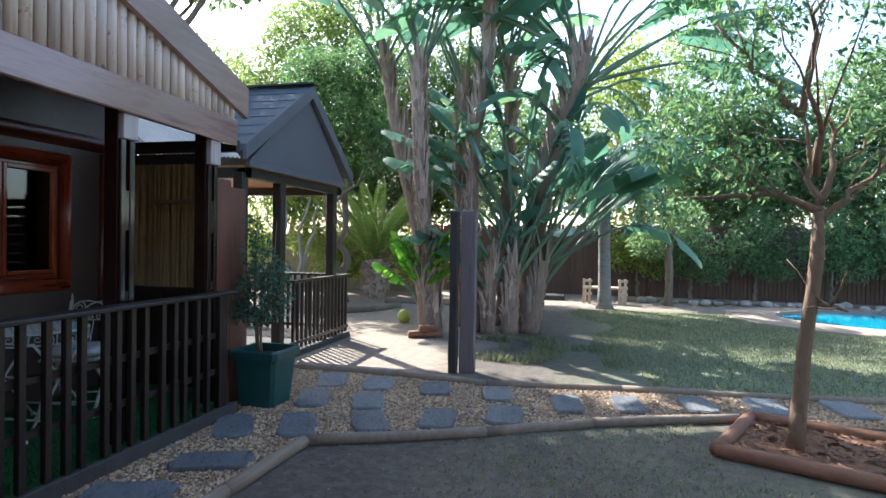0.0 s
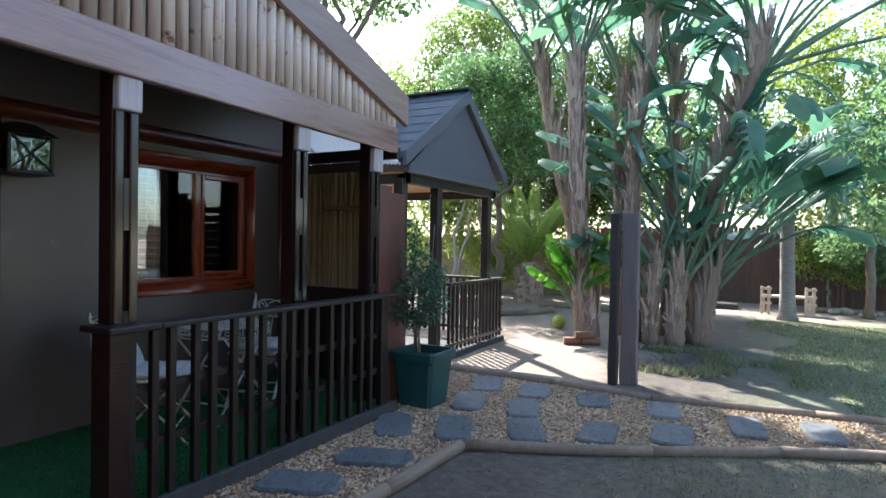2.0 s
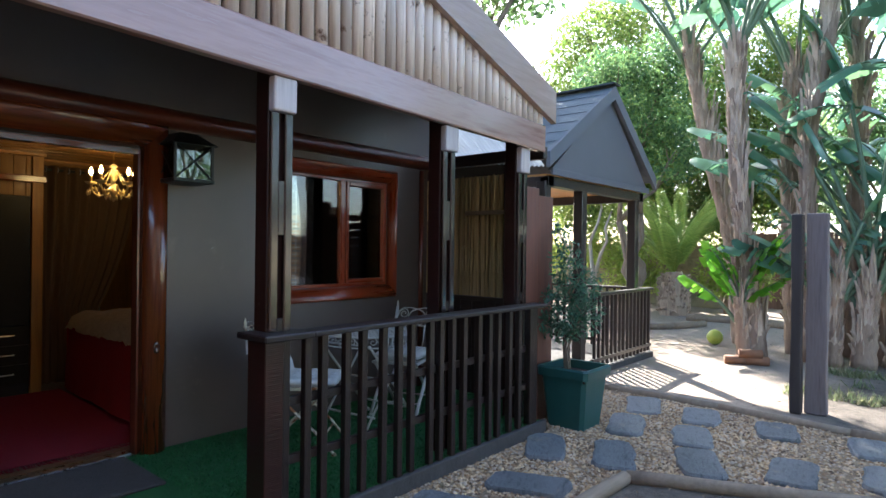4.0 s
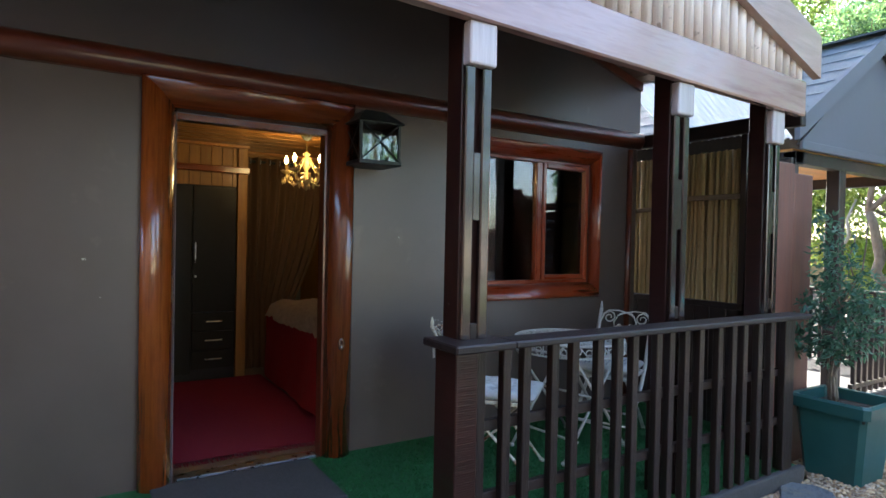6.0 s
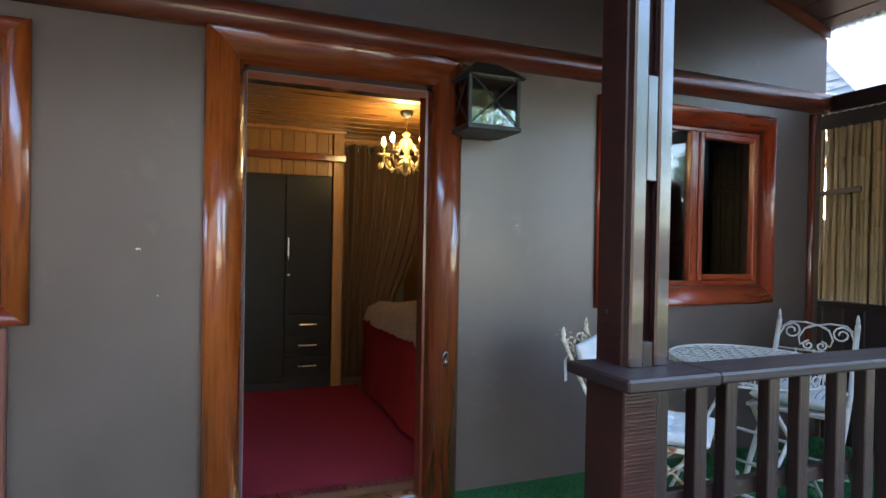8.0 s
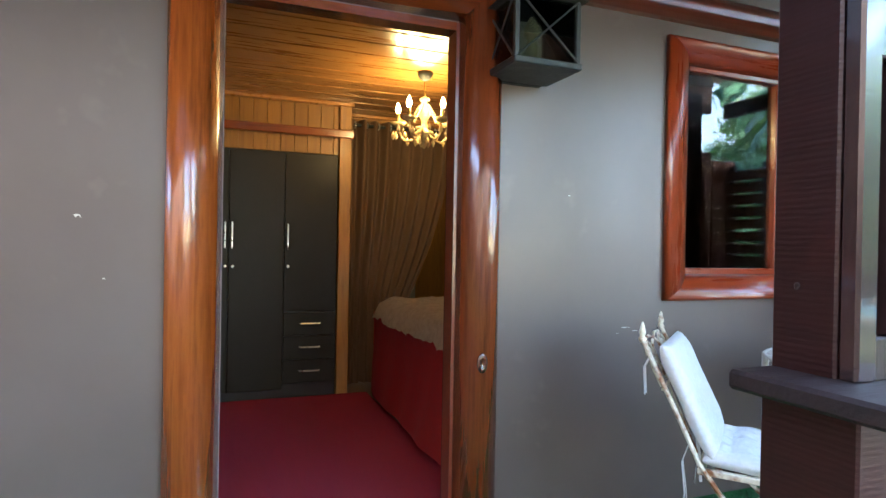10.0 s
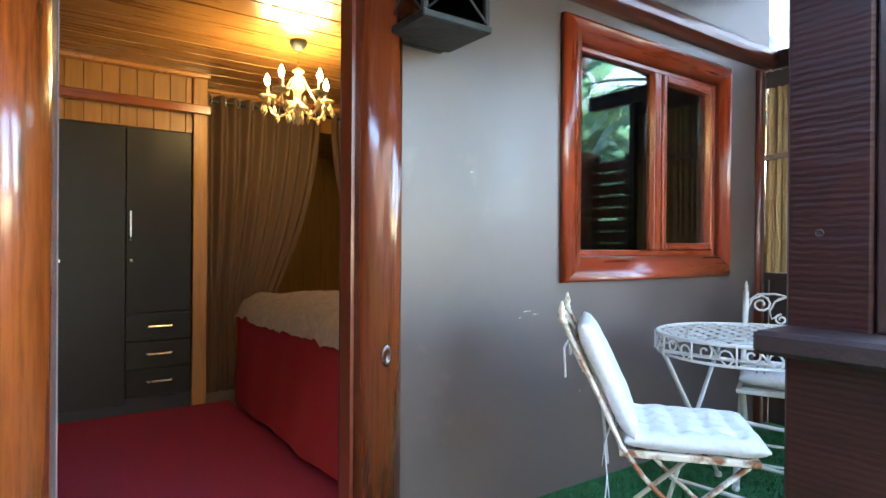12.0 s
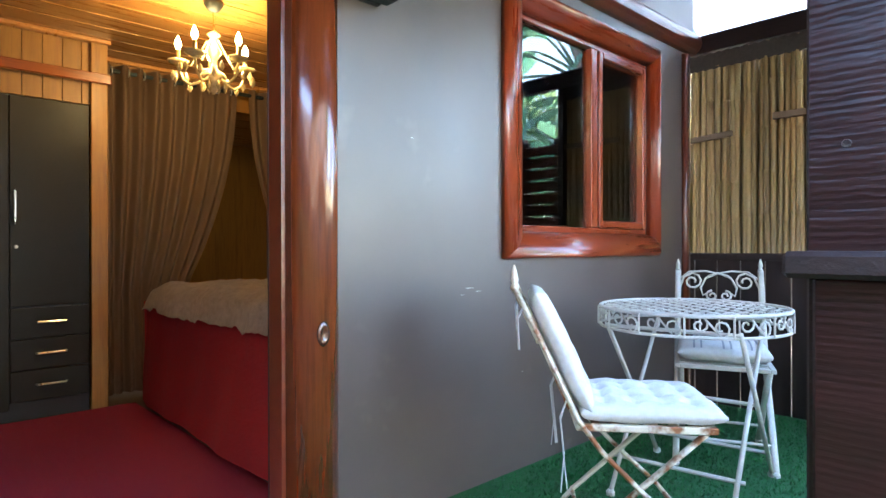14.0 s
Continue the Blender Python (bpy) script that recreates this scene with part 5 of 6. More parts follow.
def tree(name, label, base, fork, trunk_r, clumps, count, size, material, bark, seed, gaps=0.25, long=2.0, group="", category="tree", droop=0.1, gap_scale=1.2, trunks=1):
    """Trunk, limbs that reach each clump, and a leafy crown with gaps."""
    t = thing(name, label, category, base, 0, group)
    rg = random.Random(seed)
    b = Vector(base)
    for k in range(trunks):
        f = Vector(fork) + Vector((rg.uniform(-0.8, 0.8), rg.uniform(-0.5, 0.5), rg.uniform(-0.3, 0.3))) * (k > 0)
        pts, rad = limb((0.12 * k, 0.05 * k, 0), f - b, trunk_r, trunk_r * 0.6, rg, 8, 0.18)
        bm = tube(pts, rad, 10)
        for i, c in enumerate(clumps):
            if i % trunks != k:
                continue
            goal = Vector(c[:3]) - b
            p2, r2 = limb(f - b, goal, trunk_r * 0.5, trunk_r * 0.1, rg, 6, 0.35)
            tube(p2, r2, 7, bm)
            for j in range(3):
                e = goal + Vector((rg.uniform(-1, 1) * c[3], rg.uniform(-1, 1) * c[4], rg.uniform(-0.6, 1) * c[5])) * 0.8
                p3, r3 = limb(p2[3 + j % 3], e, trunk_r * 0.18, trunk_r * 0.04, rg, 4, 0.3)
                tube(p3, r3, 5, bm)
        part("trunk", bm, bark, t, smooth=True)
    rel = [(c[0] - b.x, c[1] - b.y, c[2] - b.z, *c[3:]) for c in clumps]
    leaves("crown", rel, count, size, material, t, seed, long, droop, gaps, gap_scale)
    return t


# shrub in the planter
sh = thing("potted_shrub", "slender dark green potted shrub", "shrub", (-2.02, 5.075, 0.34))
rg = random.Random(8)
for k in range(4):
    e = Vector((-0.12 + 0.1 * k + rg.uniform(-0.05, 0.05), rg.uniform(-0.1, 0.1), 0.85 + 0.12 * k))
    p, r = limb((rg.uniform(-0.06, 0.06), rg.uniform(-0.05, 0.05), 0.0), e, 0.011, 0.003, rg, 7, 0.2)
    part("stem", tube(p, r, 6), BARK, sh, smooth=True)
leaves("crown", [(-0.12, 0, 0.60, 0.2, 0.2, 0.2), (0.10, 0, 0.50, 0.2, 0.2, 0.2), (-0.02, 0, 0.90, 0.17, 0.17, 0.22), (-0.1, 0, 1.15, 0.08, 0.1, 0.12), (0.15, 0.0, 0.72, 0.14, 0.14, 0.16), (-0.2, -0.05, 0.4, 0.1, 0.1, 0.1), (0.0, -0.05, 0.35, 0.16, 0.14, 0.1)], 1700, 0.052, LEAF_POT, sh, 3, 2.2, 0.2, 0.18, 6.0)

# near garden tree in its mulched bed
nt_ = thing("garden_tree", "young broad-leaved tree in a mulched bed", "tree", (2.3, 5.06, -0.1))
rg = random.Random(5)
bm = tube([(0, 0, -0.02), (0.02, 0, 0.2), (0.05, 0, 0.75), (0.10, 0, 1.2), (0.12, 0, 1.45), (0.12, 0, 1.75)], [0.07, 0.056, 0.049, 0.046, 0.048, 0.036], 12)
limbs = [((0.12, 0, 1.7), (0.03, 0.1, 2.5)), ((0.12, 0, 1.66), (0.52, -0.1, 2.1)), ((0.52, -0.1, 2.1), (0.9, -0.15, 2.9)), ((0.12, 0, 1.75), (-0.4, 0.1, 2.0)), ((-0.1, 0.05, 1.88), (-0.75, 0.2, 1.86)),
         ((0.03, 0.1, 2.45), (-0.55, 0.2, 3.2)), ((0.03, 0.1, 2.45), (0.25, 0.1, 3.6)), ((0.10, 0, 1.1), (0.28, -0.12, 1.05)), ((0.12, 0, 1.8), (0.5, 0.5, 2.6)), ((0.1, 0.0, 2.0), (-0.1, -0.5, 2.8))]
for a, b in limbs:
    p, r = limb(a, b, 0.03, 0.008, rg, 6, 0.25)
    tube(p, r, 7, bm)
    for k in range(3):
        p2, r2 = limb(p[2 + k], Vector(b) + Vector((rg.uniform(-0.4, 0.4), rg.uniform(-0.4, 0.4), rg.uniform(-0.1, 0.45))), 0.01, 0.003, rg, 4, 0.3)
        tube(p2, r2, 5, bm)
part("trunk", bm, BARK_NEAR, nt_, smooth=True)
leaves("crown", [(-0.55, 0.2, 2.7, 0.5, 0.45, 0.42), (0.1, 0.1, 2.9, 0.5, 0.5, 0.5), (0.85, -0.1, 2.7, 0.5, 0.5, 0.5), (-0.35, 0.15, 2.05, 0.4, 0.4, 0.25), (0.5, 0.3, 2.25, 0.4, 0.45, 0.35), (0.25, 0.1, 3.6, 0.7, 0.6, 0.45), (-0.5, 0.2, 3.3, 0.4, 0.5, 0.4), (0.95, 0.0, 3.3, 0.5, 0.5, 0.5), (0.75, 0.0, 1.75, 0.3, 0.4, 0.22), (-0.85, 0.2, 2.35, 0.35, 0.4, 0.3), (-0.8, 0.15, 1.8, 0.3, 0.3, 0.2)],
       9500, 0.066, LEAF_NEAR, nt_, 6, 2.4, 0.25, 0.36, 2.6)


def paddle(origin, heading, rise, petiole, length, width, seed, bm_leaf, bm_stalk, tear=0.5, arch=1.0):
    """One long-stalked paddle leaf, its blade torn into strips."""
    rg = random.Random(seed)
    o = Vector(origin)
    h = Vector((math.cos(radians(heading)), math.sin(radians(heading)), 0))
    pts, ang = [o], radians(rise)
    n1, n2 = 5, 14
    for i in range(n1 + n2):
        ang -= radians(2.0 if i < n1 else 4.5 * arch)
        stepl = petiole / n1 if i < n1 else length / n2
        pts.append(pts[-1] + (h * math.cos(ang) + Vector((0, 0, math.sin(ang)))) * stepl)
    tube(pts[:n1 + 2], [0.036 - 0.012 * i / n1 for i in range(n1 + 2)], 6, bm_stalk)
    tube(pts[n1 + 1:], [0.018 * (1 - 0.9 * i / n2) + 0.002 for i in range(n2)], 5, bm_stalk)
    side = h.cross(Vector((0, 0, 1)))
    for s in (-1, 1):
        i = n1 + 1
        fold = rg.uniform(0.15, 0.5)
        while i < n1 + n2:
            run = 1 if rg.random() < tear else rg.randint(3, 8)
            j = min(i + run, n1 + n2)
            drop = fold + rg.uniform(-0.15, 0.5) * tear
            rows = []
            for k in range(i, j + 1):
                f = (k - n1 - 1) / (n2 - 1)
                w = width * 0.5 * (math.sin(math.pi * (0.12 + 0.86 * f)) ** 0.6)
                tang = (pts[min(k + 1, len(pts) - 1)] - pts[k - 1]).normalized()
                up = side.cross(tang)
                if up.z < 0 and abs(tang.z) < 0.95:
                    up = -up
                out = (side * s * math.cos(drop) - Vector((0, 0, 1)) * math.sin(drop) * 0.9).normalized()
                shrink = 0.06 * (k == i) - 0.06 * (k == j)
                rows.append([pts[k], pts[k] + out * w * 0.55 + up * 0.03 + tang * (0.05 + shrink), pts[k] + out * w - Vector((0, 0, 1)) * w * 0.25 * tear + tang * (0.12 + shrink)])
            vs = [[bm_leaf.verts.new(q) for q in row] for row in rows]
            for a, b in zip(vs, vs[1:]):
                for c in range(2):
                    bm_leaf.faces.new((a[c], a[c + 1], b[c + 1], b[c]))
            i = j


def strelitzia(base, spine, r, crown, seed, label, leaf_count=9, length=1.5, boots=240, mat=None, spread=80, low=0, bend=(0.5, 1.5), stem=(1.1, 1.8), wide=(0.6, 0.85)):
    """A tree-like wild banana: a trunk in dry sheaths with a fan of paddle leaves."""
    t = thing("wild_banana", label, "palm", base, group="wild banana clump")
    rg = random.Random(seed)
    b = Vector(base)
    pts = [Vector(p) - b for p in spine]
    fine = []
    for p, q in zip(pts, pts[1:]):
        for k in range(6):
            fine.append(p.lerp(q, k / 6))
    fine.append(pts[-1])
    n = len(fine)
    bm = tube(fine, [r * (1.15 - 0.3 * i / n) * (1 + 0.10 * math.sin(i * 2.7)) for i in range(n)], 12)
    part("trunk", bm, TRUNKB, t, smooth=True)
    # dry leaf sheaths in two opposite ranks
    fan = rg.uniform(0, 180)
    bm = bmesh.new()
    for k in range(boots):
        f = rg.random()
        i = int(f * (n - 2))
        p = fine[i].lerp(fine[i + 1], rg.random())
        a = radians(fan + (0 if k % 2 else 180) + rg.uniform(-65, 65))
        d = Vector((math.cos(a), math.sin(a), 0))
        w = d.cross(Vector((0, 0, 1)))
        ln, wd, out = rg.uniform(0.2, 0.75), rg.uniform(0.015, 0.07), rg.uniform(0.01, 0.14) ** 1.2
        rows = []
        for q, (fz, fo, fw) in enumerate(((0, 0.6, 1.2), (0.35, 0.9, 1.0), (0.7, 1.1, 0.6), (1.0, 1.0 + out / r, 0.12))):
            c = p + Vector((0, 0, 1)) * ln * fz + d * r * fo
            rows.append([bm.verts.new(c - w * wd * fw - d * 0.02), bm.verts.new(c + d * 0.012), bm.verts.new(c + w * wd * fw - d * 0.02)])
        for x, y in zip(rows, rows[1:]):
            for c in range(2):
                bm.faces.new((x[c], x[c + 1], y[c + 1], y[c]))
    part("sheath_fibre", bm, SHEATH, t, kind="stuff")
    def blade(*args):
        bl, bs = bmesh.new(), bmesh.new()
        paddle(*args[:6], args[6], bl, bs, *args[7:])
        ob = part("leaf", bl, mat or PADDLE, t, smooth=True)
        part("stalk", bs, STALK, ob, smooth=True)
    for k in range(leaf_count):
        f = (k + 0.5) / leaf_count * 2 - 1
        heading = crown + rg.uniform(-25, 25) + (0 if f > 0 else 180)
        rise = 90 - abs(f) * spread + rg.uniform(-8, 8)
        blade(pts[-1] - Vector((0, 0, rg.uniform(0.0, 0.6))), heading, rise, rg.uniform(*stem), length * rg.uniform(0.8, 1.15), rg.uniform(*wide), seed * 100 + k, rg.choice((0.15, 0.45, 0.7, 0.85)), rg.uniform(*bend))
    # leaves that spring lower on the stem
    for k in range(low):
        p = fine[int(n * rg.uniform(0.45, 0.85))]
        blade(p, rg.uniform(0, 360), rg.uniform(25, 70), rg.uniform(0.4, 0.9), length * rg.uniform(0.6, 0.9), rg.uniform(0.4, 0.6), seed * 100 + 50 + k, rg.choice((0.2, 0.7, 0.9)), rg.uniform(1.2, 2.2))
    return t


G = -0.1
strelitzia((-1.59, 9.6, G), [(-1.59, 9.6, G), (-1.75, 9.6, 1.2), (-1.86, 9.6, 2.4), (-1.92, 9.6, 3.5), (-1.86, 9.6, 4.3)], 0.12, 10, 11, "tall wild banana with shaggy dry sheaths", 9, 1.7, spread=26)
strelitzia((-2.15, 11.0, G), [(-2.15, 11.0, G), (-2.25, 11, 1.2), (-2.4, 11.0, 2.0), (-2.68, 11.0, 3.0), (-2.9, 11.0, 4.2), (-3.05, 11.0, 4.9)], 0.12, 30, 12, "tall leaning wild banana with dry sheaths", 9, 1.6, spread=30)
strelitzia((-1.01, 9.9, G), [(-1.01, 9.9, G), (-1.08, 9.9, 1.5), (-1.06, 9.9, 3.0), (-0.85, 9.9, 4.2), (-0.78, 9.9, 5.4)], 0.10, 0, 13, "very tall wild banana trunk", 9, 1.7, spread=30, low=1)
strelitzia((-0.26, 10.4, G), [(-0.26, 10.4, G), (-0.05, 10.4, 1.6), (0.21, 10.4, 2.75), (0.51, 10.4, 3.85), (0.68, 10.4, 4.5)], 0.15, 15, 14, "thick leaning wild banana with dry sheaths", 17, 1.9, 260, spread=70, low=10)
strelitzia((-0.67, 10.8, G), [(-0.67, 10.8, G), (-0.6, 10.8, 2.0), (-0.56, 10.8, 3.6), (-0.68, 10.8, 4.6)], 0.10, 60, 15, "tall wild banana in the middle of the clump", 10, 1.7, spread=40, low=5)
strelitzia((-1.30, 10.5, G), [(-1.30, 10.5, G), (-1.38, 10.5, 1.6), (-1.4, 10.5, 3.1), (-1.28, 10.5, 4.0)], 0.11, -20, 16, "brown-sheathed wild banana trunk", 8, 1.6, spread=28, low=1)
strelitzia((-0.42, 9.9, G), [(-0.42, 9.9, G), (-0.40, 9.9, 0.5), (-0.34, 9.9, 1.0)], 0.13, 5, 17, "young wild banana with upright stalks", 13, 1.5, 90, None, 26, bend=(0.1, 0.7), stem=(1.3, 2.4))
strelitzia((-0.10, 10.1, G), [(-0.10, 10.1, G), (0.0, 10.1, 0.5), (0.1, 10.1, 1.1)], 0.13, -8, 18, "young wild banana leaning outward", 16, 1.7, 90, None, 48, bend=(0.2, 1.5), stem=(1.2, 2.3))
strelitzia((-0.75, 9.8, G), [(-0.75, 9.8, G), (-0.75, 9.8, 0.4), (-0.7, 9.8, 0.9)], 0.11, 20, 19, "young wild banana with broad leaves", 8, 1.1, 70, None, 36, bend=(0.3, 1.0), stem=(0.5, 1.0))
strelitzia((-1.72, 9.45, G), [(-1.72, 9.45, G), (-1.76, 9.45, 0.4), (-1.80, 9.45, 0.75)], 0.09, 15, 20, "young sunlit wild banana", 11, 0.7, 24, PADDLE_SUN, 26, bend=(0.2, 0.7), stem=(0.1, 0.4), wide=(0.3, 0.42))


def frond(o, heading, rise, length, bm, seed, arch=5.0, leaflet=0.42, pairs=38, hang=0.6, wide=0.017):
    rg = random.Random(seed)
    h = Vector((math.cos(radians(heading)), math.sin(radians(heading)), 0))
    side = h.cross(Vector((0, 0, 1)))
    pts, ang = [Vector(o)], radians(rise)
    for i in range(pairs):
        ang -= radians(arch * 22 / pairs)
        pts.append(pts[-1] + (h * math.cos(ang) + Vector((0, 0, math.sin(ang)))) * length / pairs)
    tube(pts[::3], [0.014 * (1 - 0.85 * i / len(pts[::3])) for i in range(len(pts[::3]))], 5, bm)
    for i in range(5, pairs):
        tang = (pts[i + 1] - pts[i]).normalized()
        ln = leaflet * math.sin(math.pi * (0.15 + 0.8 * i / pairs)) ** 0.6
        for s in (-1, 1):
            d = (side * s * 0.8 + tang * 0.6 - Vector((0, 0, hang * rg.uniform(0.4, 1.2)))).normalized()
            w = tang * wide
            p = pts[i]
            a = [bm.verts.new(p - w * 0.5), bm.verts.new(p + w * 0.5)]
            q = p + d * ln * 0.55
            b = [bm.verts.new(q - w), bm.verts.new(q + w)]
            e = bm.verts.new(q + (d * 0.7 - Vector((0, 0, 0.55))) * ln * 0.5)
            bm.faces.new((a[0], a[1], b[1], b[0]))
            bm.faces.new((b[0], b[1], e))


qp = thing("feather_palm", "slender grey-trunked feather palm with drooping fronds", "palm", (1.18, 14.5, G))
part("trunk", tube([(0, 0, -0.02), (0, 0, 0.12), (-0.01, 0, 0.5), (-0.03, 0, 1.5), (-0.04, 0, 2.9), (-0.04, 0, 3.35)], [0.22, 0.17, 0.145, 0.135, 0.13, 0.11], 14), PALMBARK, qp, smooth=True)
bm = bmesh.new()
rg = random.Random(3)
for k in range(22):
    frond((-0.04, 0, 3.35), k * 137.5 + rg.uniform(-15, 15), rg.uniform(5, 68), rg.uniform(1.6, 2.4), bm, k, rg.uniform(4.5, 7.0), 0.55, 44, 0.9, 0.03)
part("fronds", bm, FROND, qp)

cy = thing("cycad", "cycad with a rough scaly trunk and upright fronds", "cycad", (-4.5, 14.6, G))
bm = tube([(0, 0, -0.02), (0, 0, 0.3), (0.02, 0, 0.7), (0, 0, 1.0)], [0.3, 0.34, 0.3, 0.18], 14)
for k in range(120):
    a, z = rg.uniform(0, 6.283), rg.uniform(0.05, 0.95)
    d = Vector((math.cos(a), math.sin(a), 0.5))
    c = Vector((0.29 * math.cos(a), 0.29 * math.sin(a), z))
    tube([c, c + d * 0.09], [0.05, 0.02], 5, bm)
part("trunk", bm, SHEATH, cy)
bm = bmesh.new()
for k in range(26):
    frond((0, 0, 0.95), k * 137.5, rg.uniform(52, 86), rg.uniform(2.0, 2.8), bm, 50 + k, rg.uniform(1.2, 3.0), 0.28, 44, 0.0, 0.026)
part("fronds", bm, FROND_Y, cy)

# trees and hedges behind
BACK = [
    ("leafy_tree", (-6.5, 17.5), 5.2, [(-6.5, 17.5, 6.3, 2.2, 1.6, 1.5), (-8.2, 17, 5.4, 1.6, 1.3, 1.2), (-4.9, 18, 5.8, 1.6, 1.4, 1.5), (-5.6, 17.2, 4.3, 1.4, 1.2, 1.0)], 9000, 0.12, LEAF_FINE, 0.28),
    ("leafy_tree", (-3.6, 15.8), 3.6, [(-3.4, 15.8, 5.2, 1.5, 1.3, 1.3), (-2.6, 15.9, 3.6, 1.0, 1.0, 1.2), (-3.9, 16, 4.0, 1.0, 1.0, 1.0), (-2.3, 16, 6.0, 1.5, 1.2, 1.0)], 9000, 0.11, LEAF_FINE, 0.22),
    ("leafy_tree", (-5.2, 16.2), 2.6, [(-5.2, 16.2, 3.2, 1.1, 0.7, 1.0), (-4.1, 16.3, 2.4, 0.9, 0.6, 0.9), (-6.4, 16.1, 3.5, 1.1, 0.7, 1.1), (-5.4, 16.4, 4.9, 1.2, 0.8, 0.9), (-7.6, 16.2, 2.8, 1.1, 0.7, 1.0), (-3.2, 16.5, 2.9, 0.8, 0.6, 1.0)], 12000, 0.12, LEAF_FINE, 0.15),
    ("leafy_tree", (-10.5, 15), 4.0, [(-10.5, 15, 5.6, 2.0, 1.6, 1.6), (-12, 14, 4.6, 1.7, 1.5, 1.5), (-9.3, 15.5, 4.6, 1.4, 1.3, 1.2)], 6500, 0.13, LEAF_FINE, 0.3),
    ("leafy_tree", (-1.2, 20.5), 3.4, [(-1.2, 20.5, 4.8, 2.1, 1.5, 1.6), (0.4, 20.5, 3.4, 1.4, 1.2, 1.1), (-2.6, 20, 3.2, 1.4, 1.2, 1.1)], 7000, 0.16, LEAF_FAR, 0.2),
    ("leafy_tree", (2.4, 21.0), 2.8, [(2.4, 21, 4.0, 2.0, 1.4, 1.4), (3.8, 20.5, 2.8, 1.4, 1.2, 1.0), (1.6, 20.2, 2.7, 1.2, 1.0, 0.9)], 7500, 0.16, LEAF_SUN, 0.22),
    ("leafy_tree", (5.2, 19.3), 3.0, [(5.2, 19.3, 4.6, 1.9, 1.5, 1.6), (6.4, 19, 3.4, 1.5, 1.2, 1.2), (4.2, 19, 3.3, 1.3, 1.1, 1.1), (5.2, 18.6, 2.2, 1.4, 0.9, 0.9)], 10000, 0.16, LEAF_FAR, 0.2),
    ("leafy_tree", (8.6, 18.8), 3.2, [(8.6, 18.8, 5.2, 2.1, 1.5, 1.7), (9.8, 18.3, 3.8, 1.6, 1.3, 1.4), (7.6, 18.5, 3.4, 1.5, 1.2, 1.3), (8.5, 18.0, 2.1, 1.7, 0.9, 0.9)], 11000, 0.16, LEAF_FAR, 0.2),
    ("leafy_tree", (-8.6, 17.9), 4.0, [(-8.6, 17.9, 4.6, 1.6, 1.2, 1.3), (-7.6, 18.2, 6.2, 1.6, 1.2, 1.3), (-9.8, 18.0, 6.6, 1.6, 1.2, 1.4), (-8.4, 18.4, 8.2, 1.7, 1.2, 1.2)], 9000, 0.13, LEAF_FINE, 0.25),
]
for k, (nm, b, fz, cl, cnt, sz, mt, gp) in enumerate(BACK):
    x, y, z, rx, ry, rz = cl[0]
    cl = cl if k in (1, 2, 3, 4) or k > 5 else cl + [(x - 0.9, y + 0.3, z + 1.9, rx * 0.9, ry, rz), (x + 1.1, y + 0.5, z + 1.4, rx * 0.9, ry, rz), (x + 0.1, y + 0.8, z + 3.3, rx, ry, rz * 1.1)]
    cnt, sz, gp = int(cnt * 1.9), sz * 1.15, gp - 0.05
    tree(nm, "full-crowned green garden tree behind the fence" if b[1] > 18 else "tall airy green tree against the sky", (b[0], b[1], G), (b[0], b[1], fz * 0.62), 0.13, cl, cnt, sz, mt, BARK, 30 + k, gp, 2.0, "background trees", gap_scale=1.1, trunks=2)
# out-of-view trees, added to shade the near ground and dim the porch
for k, (x, y, z, cnt) in enumerate(((-8.4, 11.0, 8.4, 9000), (-7.0, 9.6, 8.8, 8000), (-9.5, 8.2, 8.0, 7000), (6.4, -3.2, 5.6, 8000), (6.0, 0.2, 5.8, 8000), (7.6, 2.4, 4.8, 7000), (4.2, -5.5, 5.6, 8000))):
    tree("leafy_tree", "tall unseen leafy tree added behind the chalet for its shade" if x < 0 else "dense unseen leafy tree added beside the garden to block sky light", (x, y, G), (x, y, z * 0.5), 0.15, [(x, y, z, 1.9, 1.7, 1.5), (x + 1.3, y + 0.6, z - 0.9, 1.4, 1.3, 1.1), (x - 1.2, y - 0.7, z - 0.7, 1.4, 1.3, 1.1), (x, y + 0.3, z + 1.6, 1.3, 1.3, 1.0)], cnt, 0.2, LEAF_FAR, BARK, 130 + k, 0.15, 2.0, "background trees")
tree("leafy_tree", "dense dark green tree beside the gazebo", (-4.9, 13.3, G), (-4.7, 13.1, 2.2), 0.11, [(-4.6, 12.9, 4.3, 1.0, 0.9, 0.9), (-3.9, 13.0, 3.5, 0.7, 0.7, 0.7), (-5.2, 12.8, 3.4, 0.8, 0.7, 0.7), (-4.1, 13.0, 5.3, 0.9, 0.8, 0.7), (-5.4, 12.9, 5.2, 0.8, 0.8, 0.7)], 16000, 0.1, LEAF_NEAR, BARK, 171, 0.12, 2.2, "background trees", gap_scale=1.6, trunks=2)
# one more unseen tree, added so that the courtyard lies in shade
tree("leafy_tree", "tall unseen leafy tree added behind the chalet for its shade", (-7.2, 6.9, G), (-7.2, 6.9, 5.0), 0.16, [(-7.2, 6.9, 9.2, 1.7, 1.6, 1.3), (-6.0, 6.4, 8.6, 1.3, 1.2, 1.0), (-8.2, 7.5, 8.6, 1.4, 1.3, 1.0), (-7.0, 7.6, 10.6, 1.4, 1.3, 1.0), (-6.2, 5.2, 8.0, 1.2, 1.1, 0.9)], 11000, 0.2, LEAF_FAR, BARK, 172, 0.1, 2.0, "background trees")
